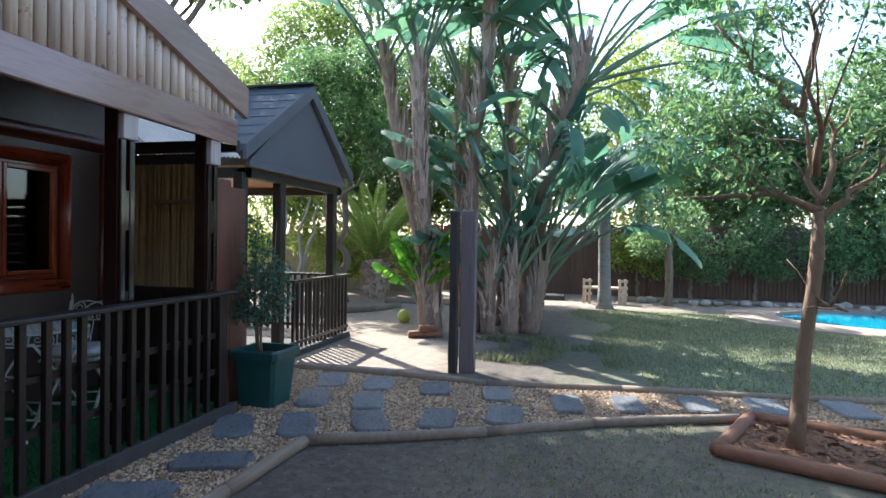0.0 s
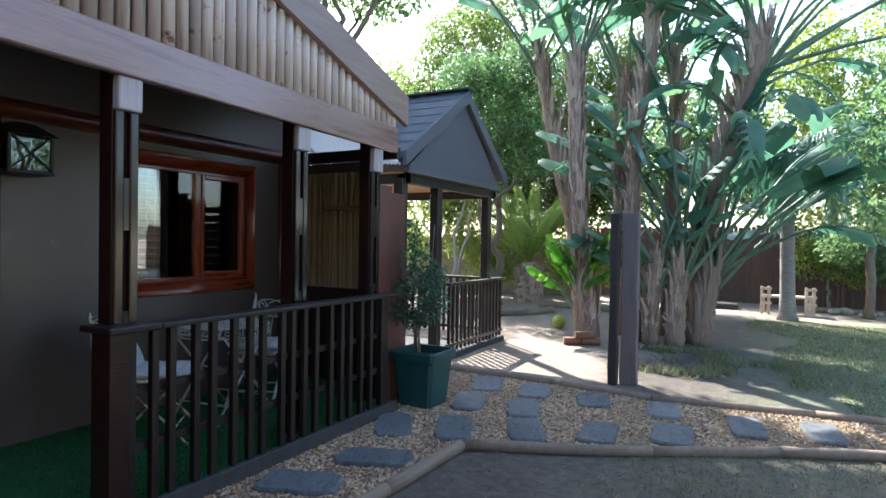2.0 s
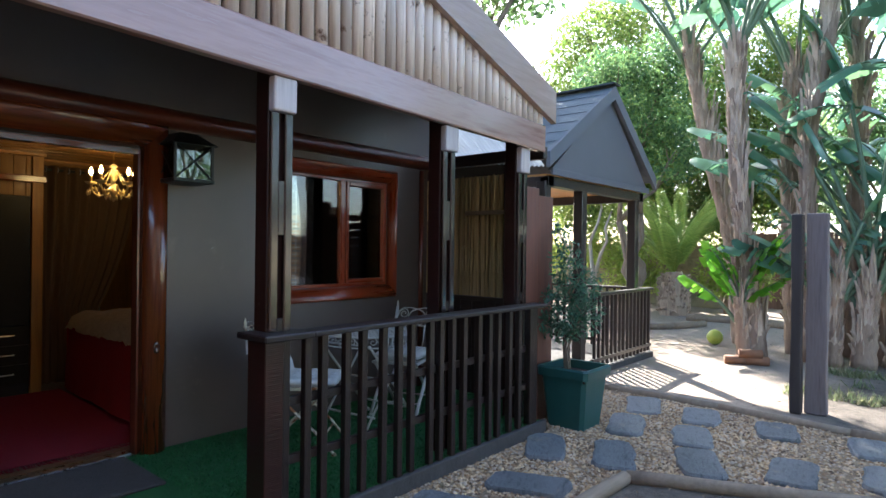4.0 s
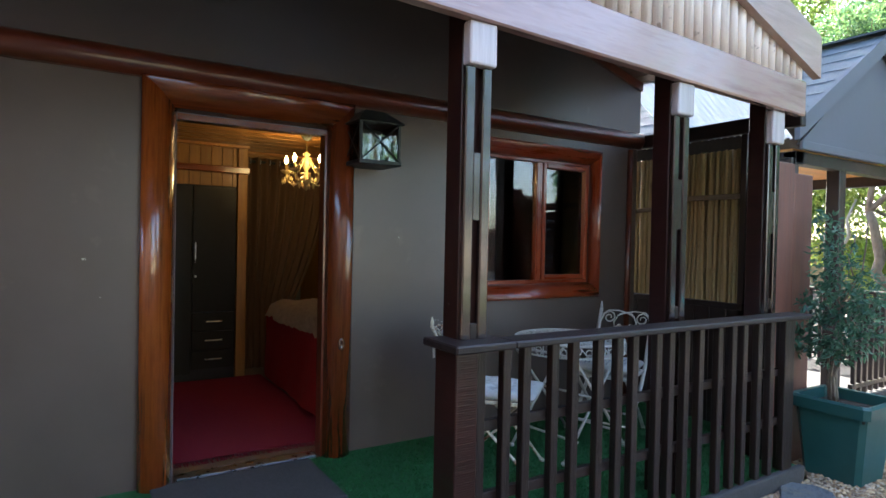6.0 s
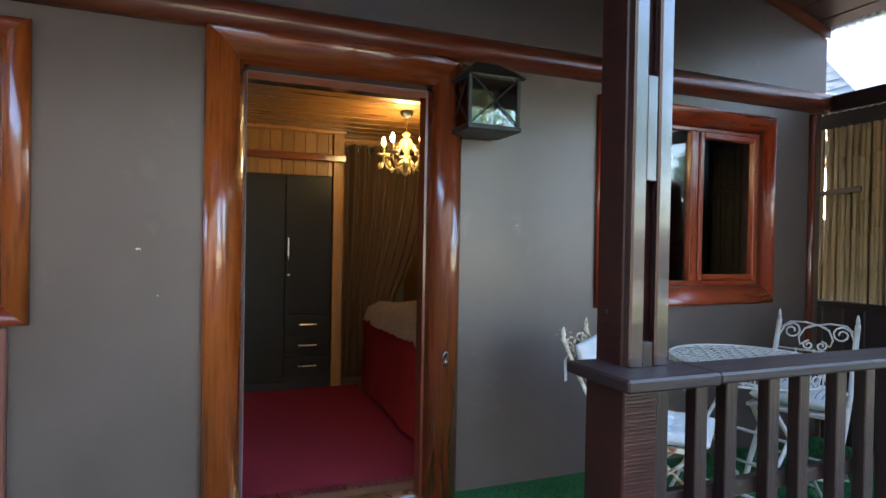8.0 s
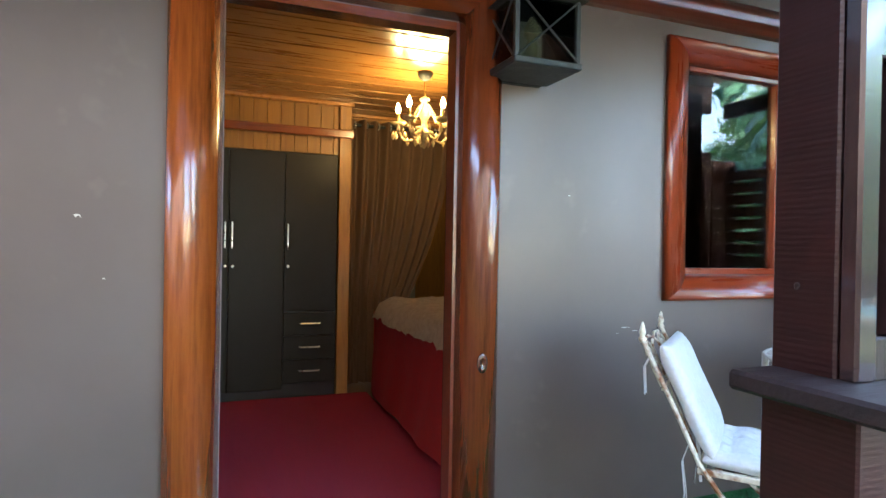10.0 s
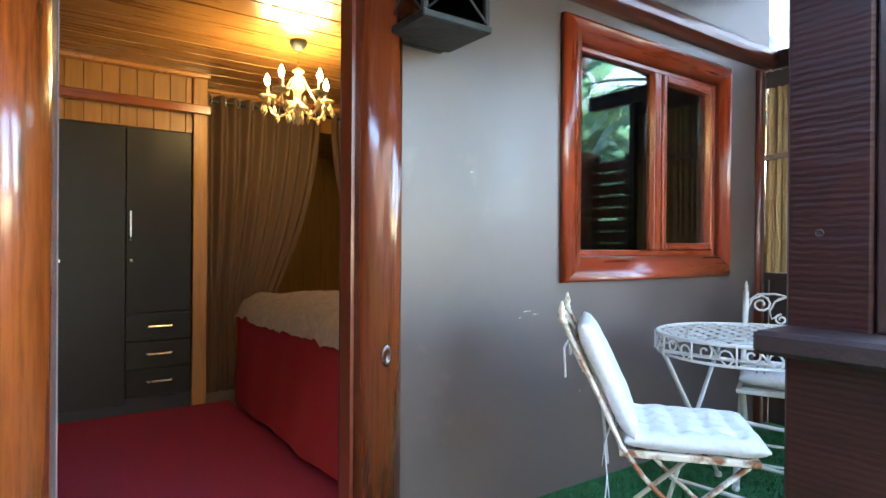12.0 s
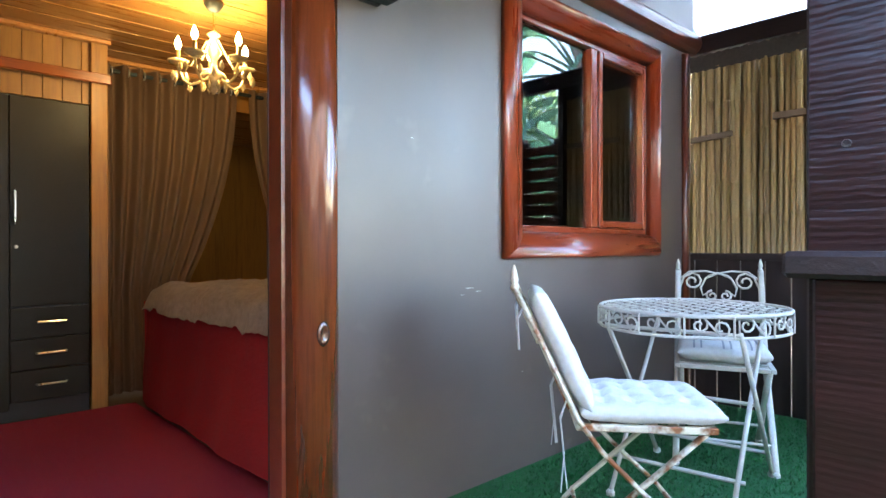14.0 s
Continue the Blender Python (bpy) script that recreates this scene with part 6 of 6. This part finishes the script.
# understorey along the fence
UNDER = [(3.4, 17.0, 1.3, LEAF_FAR), (5.0, 17.2, 1.5, LEAF_FAR), (6.7, 17.0, 1.6, LEAF_FAR), (8.3, 17.2, 1.5, LEAF_FAR), (2.1, 17.2, 1.5, LEAF_SUN), (-6.6, 15.7, 1.9, LEAF_SUN), (-8.4, 15.2, 1.9, LEAF_SUN), (-5.6, 15.2, 1.0, LEAF_SUN), (-3.3, 15.2, 1.0, LEAF_SUN)]
for k, (x, y, z, mt) in enumerate(UNDER):
    tree("garden_shrub", "bushy green shrub along the fence" if mt is LEAF_FAR else "yellow-green sunlit shrub along the fence", (x, y, G), (x, y, z * 0.5), 0.05, [(x, y, z, 0.8, 0.6, 0.75), (x + 0.4, y - 0.1, z * 0.6, 0.6, 0.5, 0.45), (x - 0.4, y, z * 0.75, 0.6, 0.5, 0.5)], 2600, 0.13, mt, BARK, 60 + k, 0.2, 2.4, "garden shrubs", "shrub", 0.2, 1.8)
# pale bare stems of the shrubs behind the gazebo
st = thing("bare_tree", "pale bare-stemmed tree behind the gazebo", "tree", (-6.2, 13.6, G))
bm = bmesh.new()
for k, (x, z) in enumerate(((-0.3, 2.6), (0.25, 2.9), (0.6, 2.4), (-0.8, 2.2))):
    p, r = limb((0.08 * k - 0.1, 0, -0.02), (x, 0, z), 0.07, 0.02, rg, 7, 0.35)
    tube(p, r, 8, bm)
part("trunk", bm, ROCK, st, smooth=True)
leaves("crown", [(-0.4, 0, 2.9, 0.8, 0.6, 0.6), (0.6, 0, 3.0, 0.8, 0.6, 0.6), (-1.2, 0, 2.3, 0.6, 0.5, 0.5)], 2600, 0.12, LEAF_SUN, st, 7, 2.2, 0.2, 0.25, 1.6)

# ---- boundary and garden things ----
fence = structure(part("fence_back", box(-4.2, 17.5, 18.10, 18.16, -0.15, 1.75), FENCE), "tall brown paling fence at the back of the garden", "fence")
bm = bmesh.new()
rf = random.Random(12)
for i in range(205):
    x = -4.2 + i * 0.105
    h = 1.92 + rf.uniform(-0.05, 0.05)
    box(x, x + rf.uniform(0.085, 0.1), 18.05 + rf.uniform(0, 0.01), 18.09, -0.1, h, 0, bm)
part("palings", bm, FENCE, fence, kind="stuff")
vib = structure(part("wall_garden", box(-16, -3.9, 17.04, 17.08, -0.15, 1.55), PANELWALL), "tan cement panel garden wall", "wall")
for i in range(8):
    for j in range(5):
        part("panel", box(-16 + i * 1.5 + 0.06, -14.5 + i * 1.5 - 0.06, 17.0, 17.04, -0.1 + j * 0.33, 0.215 + j * 0.33, 0.01), PANELWALL, vib)
    part("post", box(-14.5 + i * 1.5 - 0.06, -14.5 + i * 1.5 + 0.06, 16.97, 17.08, -0.1, 1.65, 0.01), PANELWALL, vib)
# neighbour's tiled house, which the window panes mirror
nb = thing("neighbour_house", "low house with a tiled roof beyond the garden", "house", (15, 8, G), kind="")
part("wall", box(3.0, 9.0, -6, 8, 0, 2.6), CREAM, nb)
bm = bmesh.new()
for r in range(14):
    x0, z0 = 2.4 + r * 0.27, 2.5 + r * 0.14
    for i in range(52):
        y = -6.4 + i * 0.29
        tube([(x0 - 0.03, y, z0 + 0.03), (x0 + 0.3, y, z0 + 0.185)], 0.13, 6, bm, False, 0.35)
part("roof", bm, SHINGLE, nb, "grey-brown tiled roof")

# ground: one sheet with the pool cut out of it
PC, PRX, PRY = Vector((8.1, 14.0)), 3.45, 2.0


def in_pool(x, y, grow=0.0):
    return ((x - PC.x) / (PRX + grow)) ** 2 + ((y - PC.y) / (PRY + grow)) ** 2 < 1


step = 0.2
xs = [-300, -60, -16] + [-12 + step * i for i in range(int(26 / step) + 1)] + [18, 60, 300]
ys = [-300, -40, -8] + [-3 + step * i for i in range(int(24 / step) + 1)] + [25, 60, 300]
gv = [(x, y, G + (0.012 * noise.noise(Vector((x * 1.1, y * 1.1, 0))) - 0.006 if -12 < x < 14 and -3 < y < 21 else 0.0)) for y in ys for x in xs]
gf = []
for j in range(len(ys) - 1):
    for i in range(len(xs) - 1):
        cx, cy_ = (xs[i] + xs[i + 1]) / 2, (ys[j] + ys[j + 1]) / 2
        if in_pool(cx, cy_, 0.1) or (xs[i] < -2.5 and xs[i + 1] > -9 and -3.4 < cy_ < 4.9):
            continue
        a = j * len(xs) + i
        gf.append((a, a + 1, a + len(xs) + 1, a + len(xs)))
structure(mesh("ground", gv, gf, GROUND, smooth=True), "trodden sandy garden ground with patchy lawn", "ground")

pool = thing("swimming_pool", "oval blue swimming pool with pale coping", "pool", kind="structure")
n = 72
vs, fs = [], []
for ring, (grow, z) in enumerate(((-0.02, -0.6), (-0.02, G + 0.035), (0.28, G + 0.03), (0.95, G + 0.018), (0.97, G - 0.03))):
    for k in range(n):
        a = 2 * math.pi * k / n
        vs.append((PC.x + (PRX + grow) * math.cos(a), PC.y + (PRY + grow) * math.sin(a), z))
for ring in range(4):
    for k in range(n):
        fs.append((ring * n + k, ring * n + (k + 1) % n, (ring + 1) * n + (k + 1) % n, (ring + 1) * n + k))
mesh("coping", vs, fs, COPING, pool, "pale paved coping")
mesh("water", [(PC.x + PRX * math.cos(2 * math.pi * k / n), PC.y + PRY * math.sin(2 * math.pi * k / n), G - 0.03) for k in range(n)], [tuple(range(n))], WATER_M, pool, "bright blue water")


def pole_line(name, label, pts, r, mat, seed):
    t = thing(name, label, "edging", group="edging poles")
    rg = random.Random(seed)
    for a, b in zip(pts, pts[1:]):
        a, b = Vector((*a, G + r * 0.5)), Vector((*b, G + r * 0.5))
        p, rad = limb(a, b, r, r * 0.92, rg, 5, 0.03)
        part("pole", tube(p, rad, 10), mat, t, smooth=True)
    return t


pole_line("edging_pole", "round weathered timber poles edging the gravel path", [(-1.22, 2.3), (-1.18, 3.3), (-1.14, 4.2)], 0.05, POLE, 1)
pole_line("edging_pole", "round weathered timber poles edging the gravel path", [(-1.14, 4.22), (0.09, 4.80), (0.89, 5.28), (2.1, 5.78)], 0.045, POLE, 2)
pole_line("edging_pole", "dark timber poles edging the back of the path", [(-2.5, 6.47), (-1.2, 6.44), (-0.17, 6.33), (1.18, 6.52), (2.76, 6.66), (4.6, 6.83), (7.0, 7.0)], 0.045, POLE, 3)
pole_line("edging_pole", "long timber poles edging the far bed", [(1.6, 16.6), (4.0, 16.5), (7.0, 16.6), (11.0, 16.4)], 0.07, POLE, 4)
pole_line("edging_pole", "timber poles edging the bed by the gazebo", [(-4.4, 11.0), (-3.6, 12.0), (-3.3, 12.9)], 0.08, POLE, 5)
pole_line("edging_pole", "timber poles edging the back bed", [(-3.9, 13.7), (-2.7, 13.9), (-1.6, 13.5)], 0.09, POLE, 6)
# square mulched tree bed
tb = thing("tree_bed", "square bed of bark mulch framed by thick brown poles", "flower bed")
q = [(2.19, 5.80), (1.74, 4.84), (3.05, 4.30), (3.5, 5.30)]
rg = random.Random(15)
for a, b in zip(q, q[1:] + q[:1]):
    p, r = limb((*a, G + 0.04), (*b, G + 0.04), 0.055, 0.052, rg, 4, 0.02)
    part("pole", tube(p, r, 10), BRICKRED, tb, smooth=True)
mesh("mulch", [(*p, G + 0.02) for p in q], [(3, 2, 1, 0)][::-1], CHIPS, tb)
bm = bmesh.new()
for i in range(900):
    u, v = rg.random(), rg.random()
    p = Vector(q[0]).lerp(Vector(q[1]), u).lerp(Vector(q[3]).lerp(Vector(q[2]), u), v)
    m = pose(p.x, p.y, G + 0.03 + rg.random() * 0.012, rg.uniform(-25, 25), rg.uniform(-25, 25), rg.uniform(0, 360))
    s = rg.uniform(0.012, 0.035)
    vs4 = [bm.verts.new(m @ Vector(c)) for c in ((-s, -s * 0.5, 0), (s, -s * 0.4, 0), (s * 0.8, s * 0.5, 0), (-s * 0.9, s * 0.45, 0.006))]
    bm.faces.new(vs4)
part("bark_litter", bm, CHIPS, tb, kind="stuff")

# upright sleepers
for x, y, w, d, h, mt, lab in ((-0.648, 6.84, 0.09, 0.10, 1.83, SLEEPER_D, "dark upright timber sleeper beside the path"), (-0.50, 6.93, 0.17, 0.12, 1.84, SLEEPER, "weathered grey upright timber sleeper")):
    bm = bmesh.new()
    box(-w / 2, w / 2, -d / 2, d / 2, 0, h, 0.008, bm)
    bmesh.ops.subdivide_edges(bm, edges=[e for e in bm.edges if abs(e.verts[0].co.z - e.verts[1].co.z) > 0.5], cuts=14)
    for v in bm.verts:
        v.co.x += 0.010 * noise.noise(Vector((v.co.x * 9, v.co.y * 9, v.co.z * 2.5 + x)))
        v.co.y += 0.008 * noise.noise(Vector((v.co.y * 9, v.co.x * 9, v.co.z * 3 + 7)))
    ob = part("timber_sleeper", bm, mt)
    ob.location = (x, y, G)
    tagged(ob, lab, "post", "upright sleepers")
rs = random.Random(21)


def stone(name, label, loc, r, mat, squash=0.7, parent=None, category="rock", group=""):
    bm = bmesh.new()
    bmesh.ops.create_icosphere(bm, subdivisions=2, radius=r)
    o = rs.uniform(0, 50)
    for v in bm.verts:
        v.co *= 1 + 0.28 * noise.noise(v.co / r * 0.9 + Vector((o, 0, 0)))
        v.co.z *= squash
    ob = part(name, bm, mat, parent, smooth=True)
    ob.location = loc
    return tagged(ob, label, category, group)


for i in range(46):
    x = 2.2 + i * 0.21 + rs.uniform(-0.1, 0.1)
    r = rs.uniform(0.07, 0.16)
    stone("garden_rock", "rounded pale rock edging the far bed", (x, 16.2 + rs.uniform(-0.25, 0.2), G + r * 0.4), r, ROCK, 0.7, None, "rock", "bed rocks")
for k, (dx, dz) in enumerate(((0, 0.05), (0.13, 0.05), (0.06, 0.14), (-0.1, 0.05))):
    bm = tube([(0, 0, 0), (0.25, 0.12, 0.0)], 0.06, 10)
    ob = part("firewood_log", bm, BRICKRED, smooth=True)
    ob.location = (-1.75 + dx, 9.15 - 0.05 * k, G + dz)
    tagged(ob, "short cut log stacked beside the palms", "log", "stacked logs")
ball = part("toy_ball", lathe([(0.02, -0.12), (0.075, -0.095), (0.115, -0.04), (0.12, 0.0), (0.115, 0.04), (0.075, 0.095), (0.02, 0.12)], 18), LIME, smooth=True)
ball.location = (-2.42, 10.55, G + 0.12)
tagged(ball, "lime green plastic ball on the sand", "ball")
bn = thing("garden_bench", "small rustic pale timber bench under the palm", "bench", (1.15, 15.6, G))
for x in (-0.45, 0.40):
    for dx in (0.0, 0.14):
        part("post", box(x + dx - 0.03, x + dx + 0.03, -0.2, -0.14, 0, 0.62, 0.006), ROUGHWOOD, bn)
    for z in (0.22, 0.38, 0.54):
        part("slat", box(x - 0.03, x + 0.2, -0.215, -0.2, z, z + 0.06, 0.004), ROUGHWOOD, bn)
part("seat", box(-0.45, 0.55, -0.13, 0.3, 0.36, 0.41, 0.006), ROUGHWOOD, bn)
for x in (-0.42, 0.5):
    part("leg", box(x - 0.03, x + 0.03, 0.28, 0.34, 0, 0.41, 0.006), ROUGHWOOD, bn)
sp = part("stone_step", box(-0.75, 0.2, 15.9, 16.5, G - 0.02, G + 0.13, 0.02), CURB)
tagged(sp, "low grey stone step at the back path", "step")
stump = thing("small_tree", "small dark-stemmed tree beside the far bed", "tree", (2.7, 15.7, G))
part("trunk", tube([(0, 0, -0.02), (0.02, 0, 0.3), (0.03, 0, 0.8), (-0.02, 0, 1.3), (0.1, 0, 1.9)], [0.12, 0.09, 0.09, 0.1, 0.05], 10), BARK, stump, smooth=True)
leaves("crown", [(0.2, 0, 2.1, 0.7, 0.6, 0.5), (-0.5, 0, 1.5, 0.5, 0.5, 0.4)], 1800, 0.12, LEAF_FAR, stump, 91, 2.2, 0.2, 0.2, 1.6)

# ---- path: gravel bed, slabs and pebbles ----
outline = [(-2.035, 2.0), (-1.22, 2.0), (-1.17, 3.3), (-1.14, 4.2), (0.09, 4.80), (0.89, 5.28), (2.15, 5.80), (3.6, 5.85), (7.0, 6.1), (7.0, 6.98), (4.6, 6.81), (2.76, 6.64), (1.18, 6.50), (-0.17, 6.31), (-1.2, 6.42), (-2.5, 6.45), (-2.6, 5.1), (-2.035, 4.8)]
bm = bmesh.new()
bm.faces.new([bm.verts.new((x, y, G + 0.012)) for x, y in outline])
bmesh.ops.triangulate(bm, faces=bm.faces[:])
bm.normal_update()
path = structure(part("path", bm, GRAVEL), "gravel garden path with stepping slabs", "path")


def inside(x, y):
    hit, n = False, len(outline)
    for i in range(n):
        (x0, y0), (x1, y1) = outline[i], outline[(i + 1) % n]
        if (y0 > y) != (y1 > y) and x < (x1 - x0) * (y - y0) / (y1 - y0) + x0:
            hit = not hit
    return hit


SLABS = [(-1.83, 4.38, 0.30, 0.42, -30), (-1.54, 3.69, 0.50, 0.28, -24), (-1.68, 3.12, 0.50, 0.30, -20), (-1.38, 4.56, 0.30, 0.46, -22), (-1.62, 5.33, 0.30, 0.5, -20), (-1.75, 6.02, 0.32, 0.44, -24), (-1.10, 5.37, 0.30, 0.42, -18), (-0.87, 4.80, 0.30, 0.46, -24), (-1.23, 6.0, 0.32, 0.42, -18),
         (-0.35, 5.03, 0.30, 0.40, -8), (-0.63, 5.97, 0.32, 0.36, -12), (0.0, 5.95, 0.30, 0.38, -10), (0.16, 5.28, 0.32, 0.40, -6), (0.66, 5.81, 0.28, 0.44, -7), (1.20, 5.95, 0.28, 0.44, -5), (1.82, 6.12, 0.30, 0.42, -5), (2.42, 6.23, 0.34, 0.42, -4), (3.14, 6.36, 0.34, 0.44, -4), (3.8, 6.45, 0.34, 0.42, -4), (-1.62, 2.5, 0.4, 0.34, 4)]
for k, (x, y, w, d, a) in enumerate(SLABS):
    if d > w:
        w, d = w * 0.95, d * 1.3
    bm = bmesh.new()
    rim = []
    for i in range(28):
        q = 2 * math.pi * i / 28
        cx, cy = math.cos(q), math.sin(q)
        m = (abs(cx) ** 7 + abs(cy) ** 7) ** (-1 / 7)
        o = Vector((cx * 2.2 + k * 3, cy * 2.2, 0))
        rim.append((cx * m * w / 2 + 0.022 * noise.noise(o) + 0.05 * cy * math.sin(k * 1.7) * w, cy * m * d / 2 + 0.026 * noise.noise(o + Vector((9, 3, 0)))))
    rows = [[bm.verts.new((x0 * f, y0 * f, z0 + 0.006 * noise.noise(Vector((x0 * 9 + k, y0 * 9, 1))))) for x0, y0 in rim] for f, z0 in ((1.0, -0.03), (1.0, 0.02), (0.95, 0.034), (0.55, 0.03))]
    for ra, rb in zip(rows, rows[1:]):
        for i in range(28):
            bm.faces.new((ra[i], ra[(i + 1) % 28], rb[(i + 1) % 28], rb[i]))
    bm.faces.new(rows[-1])
    ob = part("slab", bm, SLATE, path, smooth=False)
    ob.matrix_basis = pose(x, y, G + 0.008, rs.uniform(-1, 1), rs.uniform(-1, 1), -a)
g = np.random.default_rng(5)
vs, fs = [], []
base = np.array([(1, 0, 0), (-1, 0, 0), (0, 1, 0), (0, -1, 0), (0, 0, 1), (0, 0, -1)], float)
tri = ((0, 2, 4), (2, 1, 4), (1, 3, 4), (3, 0, 4))
made = 0
while made < 30000:
    x, y = g.uniform(-2.6, 4.2) if made % 3 else g.uniform(-2.2, -0.4), g.uniform(2.0, 6.9)
    if not inside(x, y):
        continue
    s = g.uniform(0.006, 0.021)
    a = g.uniform(0, 6.28)
    rot = np.array([[math.cos(a), -math.sin(a), 0], [math.sin(a), math.cos(a), 0], [0, 0, 1]])
    p = (base * s * g.uniform(0.6, 1.3, (6, 3)) * np.array([1, 0.8, 0.6])) @ rot.T + np.array([x, y, G + 0.014])
    o = len(vs)
    vs.extend(p.tolist())
    fs.extend([(o + i, o + j, o + k) for i, j, k in tri])
    made += 1
mesh("pebbles", vs, fs, PEBBLE, path, kind="stuff")


def blades(name, label, count, region, size, seed, where, base=G, mat=GRASS):
    g = np.random.default_rng(seed)
    vs, fs = [], []
    x0, x1, y0, y1 = region
    made = tries = 0
    while made < count and tries < count * 12:
        tries += 1
        x, y = g.uniform(x0, x1), g.uniform(y0, y1)
        if not where(x, y):
            continue
        a, h = g.uniform(0, 6.28), size * g.uniform(0.5, 1.3)
        dx, dy = math.cos(a), math.sin(a)
        lx, ly = g.normal(0, 0.5) * h, g.normal(0, 0.5) * h
        w = 0.004 + size * 0.05
        o = len(vs)
        vs += [(x - dx * w, y - dy * w, base - 0.004), (x + dx * w, y + dy * w, base - 0.004), (x + lx, y + ly, base + h)]
        fs.append((o, o + 1, o + 2))
        made += 1
    ob = mesh(name, vs, fs, mat, None)
    return tagged(ob, label, "grass", kind="stuff")


def is_lawn(x, y):
    return not in_pool(x, y, 1.0) and noise.noise(Vector((x * 0.5, y * 0.5, 3))) > 0.9 - x


def is_patch(x, y):
    return not inside(x, y) and noise.noise(Vector((x * 0.9, y * 0.9, 8))) + 0.25 * x > rs.uniform(-0.3, 1.2) and not (1.7 < x < 3.5 and 4.3 < y < 5.8)


blades("lawn_grass", "short green lawn grass", 60000, (0.2, 9.0, 6.6, 14.0), 0.032, 41, is_lawn)
blades("rough_grass", "sparse dry grass on trodden soil", 14000, (-1.0, 4.5, 1.8, 6.1), 0.022, 42, is_patch)
blades("bed_grass", "tufts of low growth below the palms", 1600, (-0.9, 1.2, 7.6, 9.4), 0.10, 43, lambda x, y: noise.noise(Vector((x * 2, y * 2, 5))) > 0.15)
blades("turf_pile", "short green plastic pile of the porch turf", 32000, (-3.6, -2.08, 2.14, 5.0), 0.011, 44, lambda x, y: x < -2.36 or y < 4.7, 0.0, TURFPILE)
# dry leaves strewn over sand and path
bm = bmesh.new()
for i in range(3600):
    x, y = rs.uniform(-2.0, 4.0), rs.uniform(2.2, 14.0) if i % 2 else rs.uniform(2.0, 6.2)
    m = pose(x, y, G + 0.02, rs.uniform(-20, 20), rs.uniform(-20, 20), rs.uniform(0, 360))
    s = rs.uniform(0.008, 0.022)
    bm.faces.new([bm.verts.new(m @ Vector(c)) for c in ((-s, 0, 0), (0, -s * 0.4, 0.004), (s, 0, 0), (0, s * 0.4, 0.004))])
tagged(part("fallen_leaves", bm, LITTER, None), "dry fallen leaves on the ground", "leaves", kind="stuff")
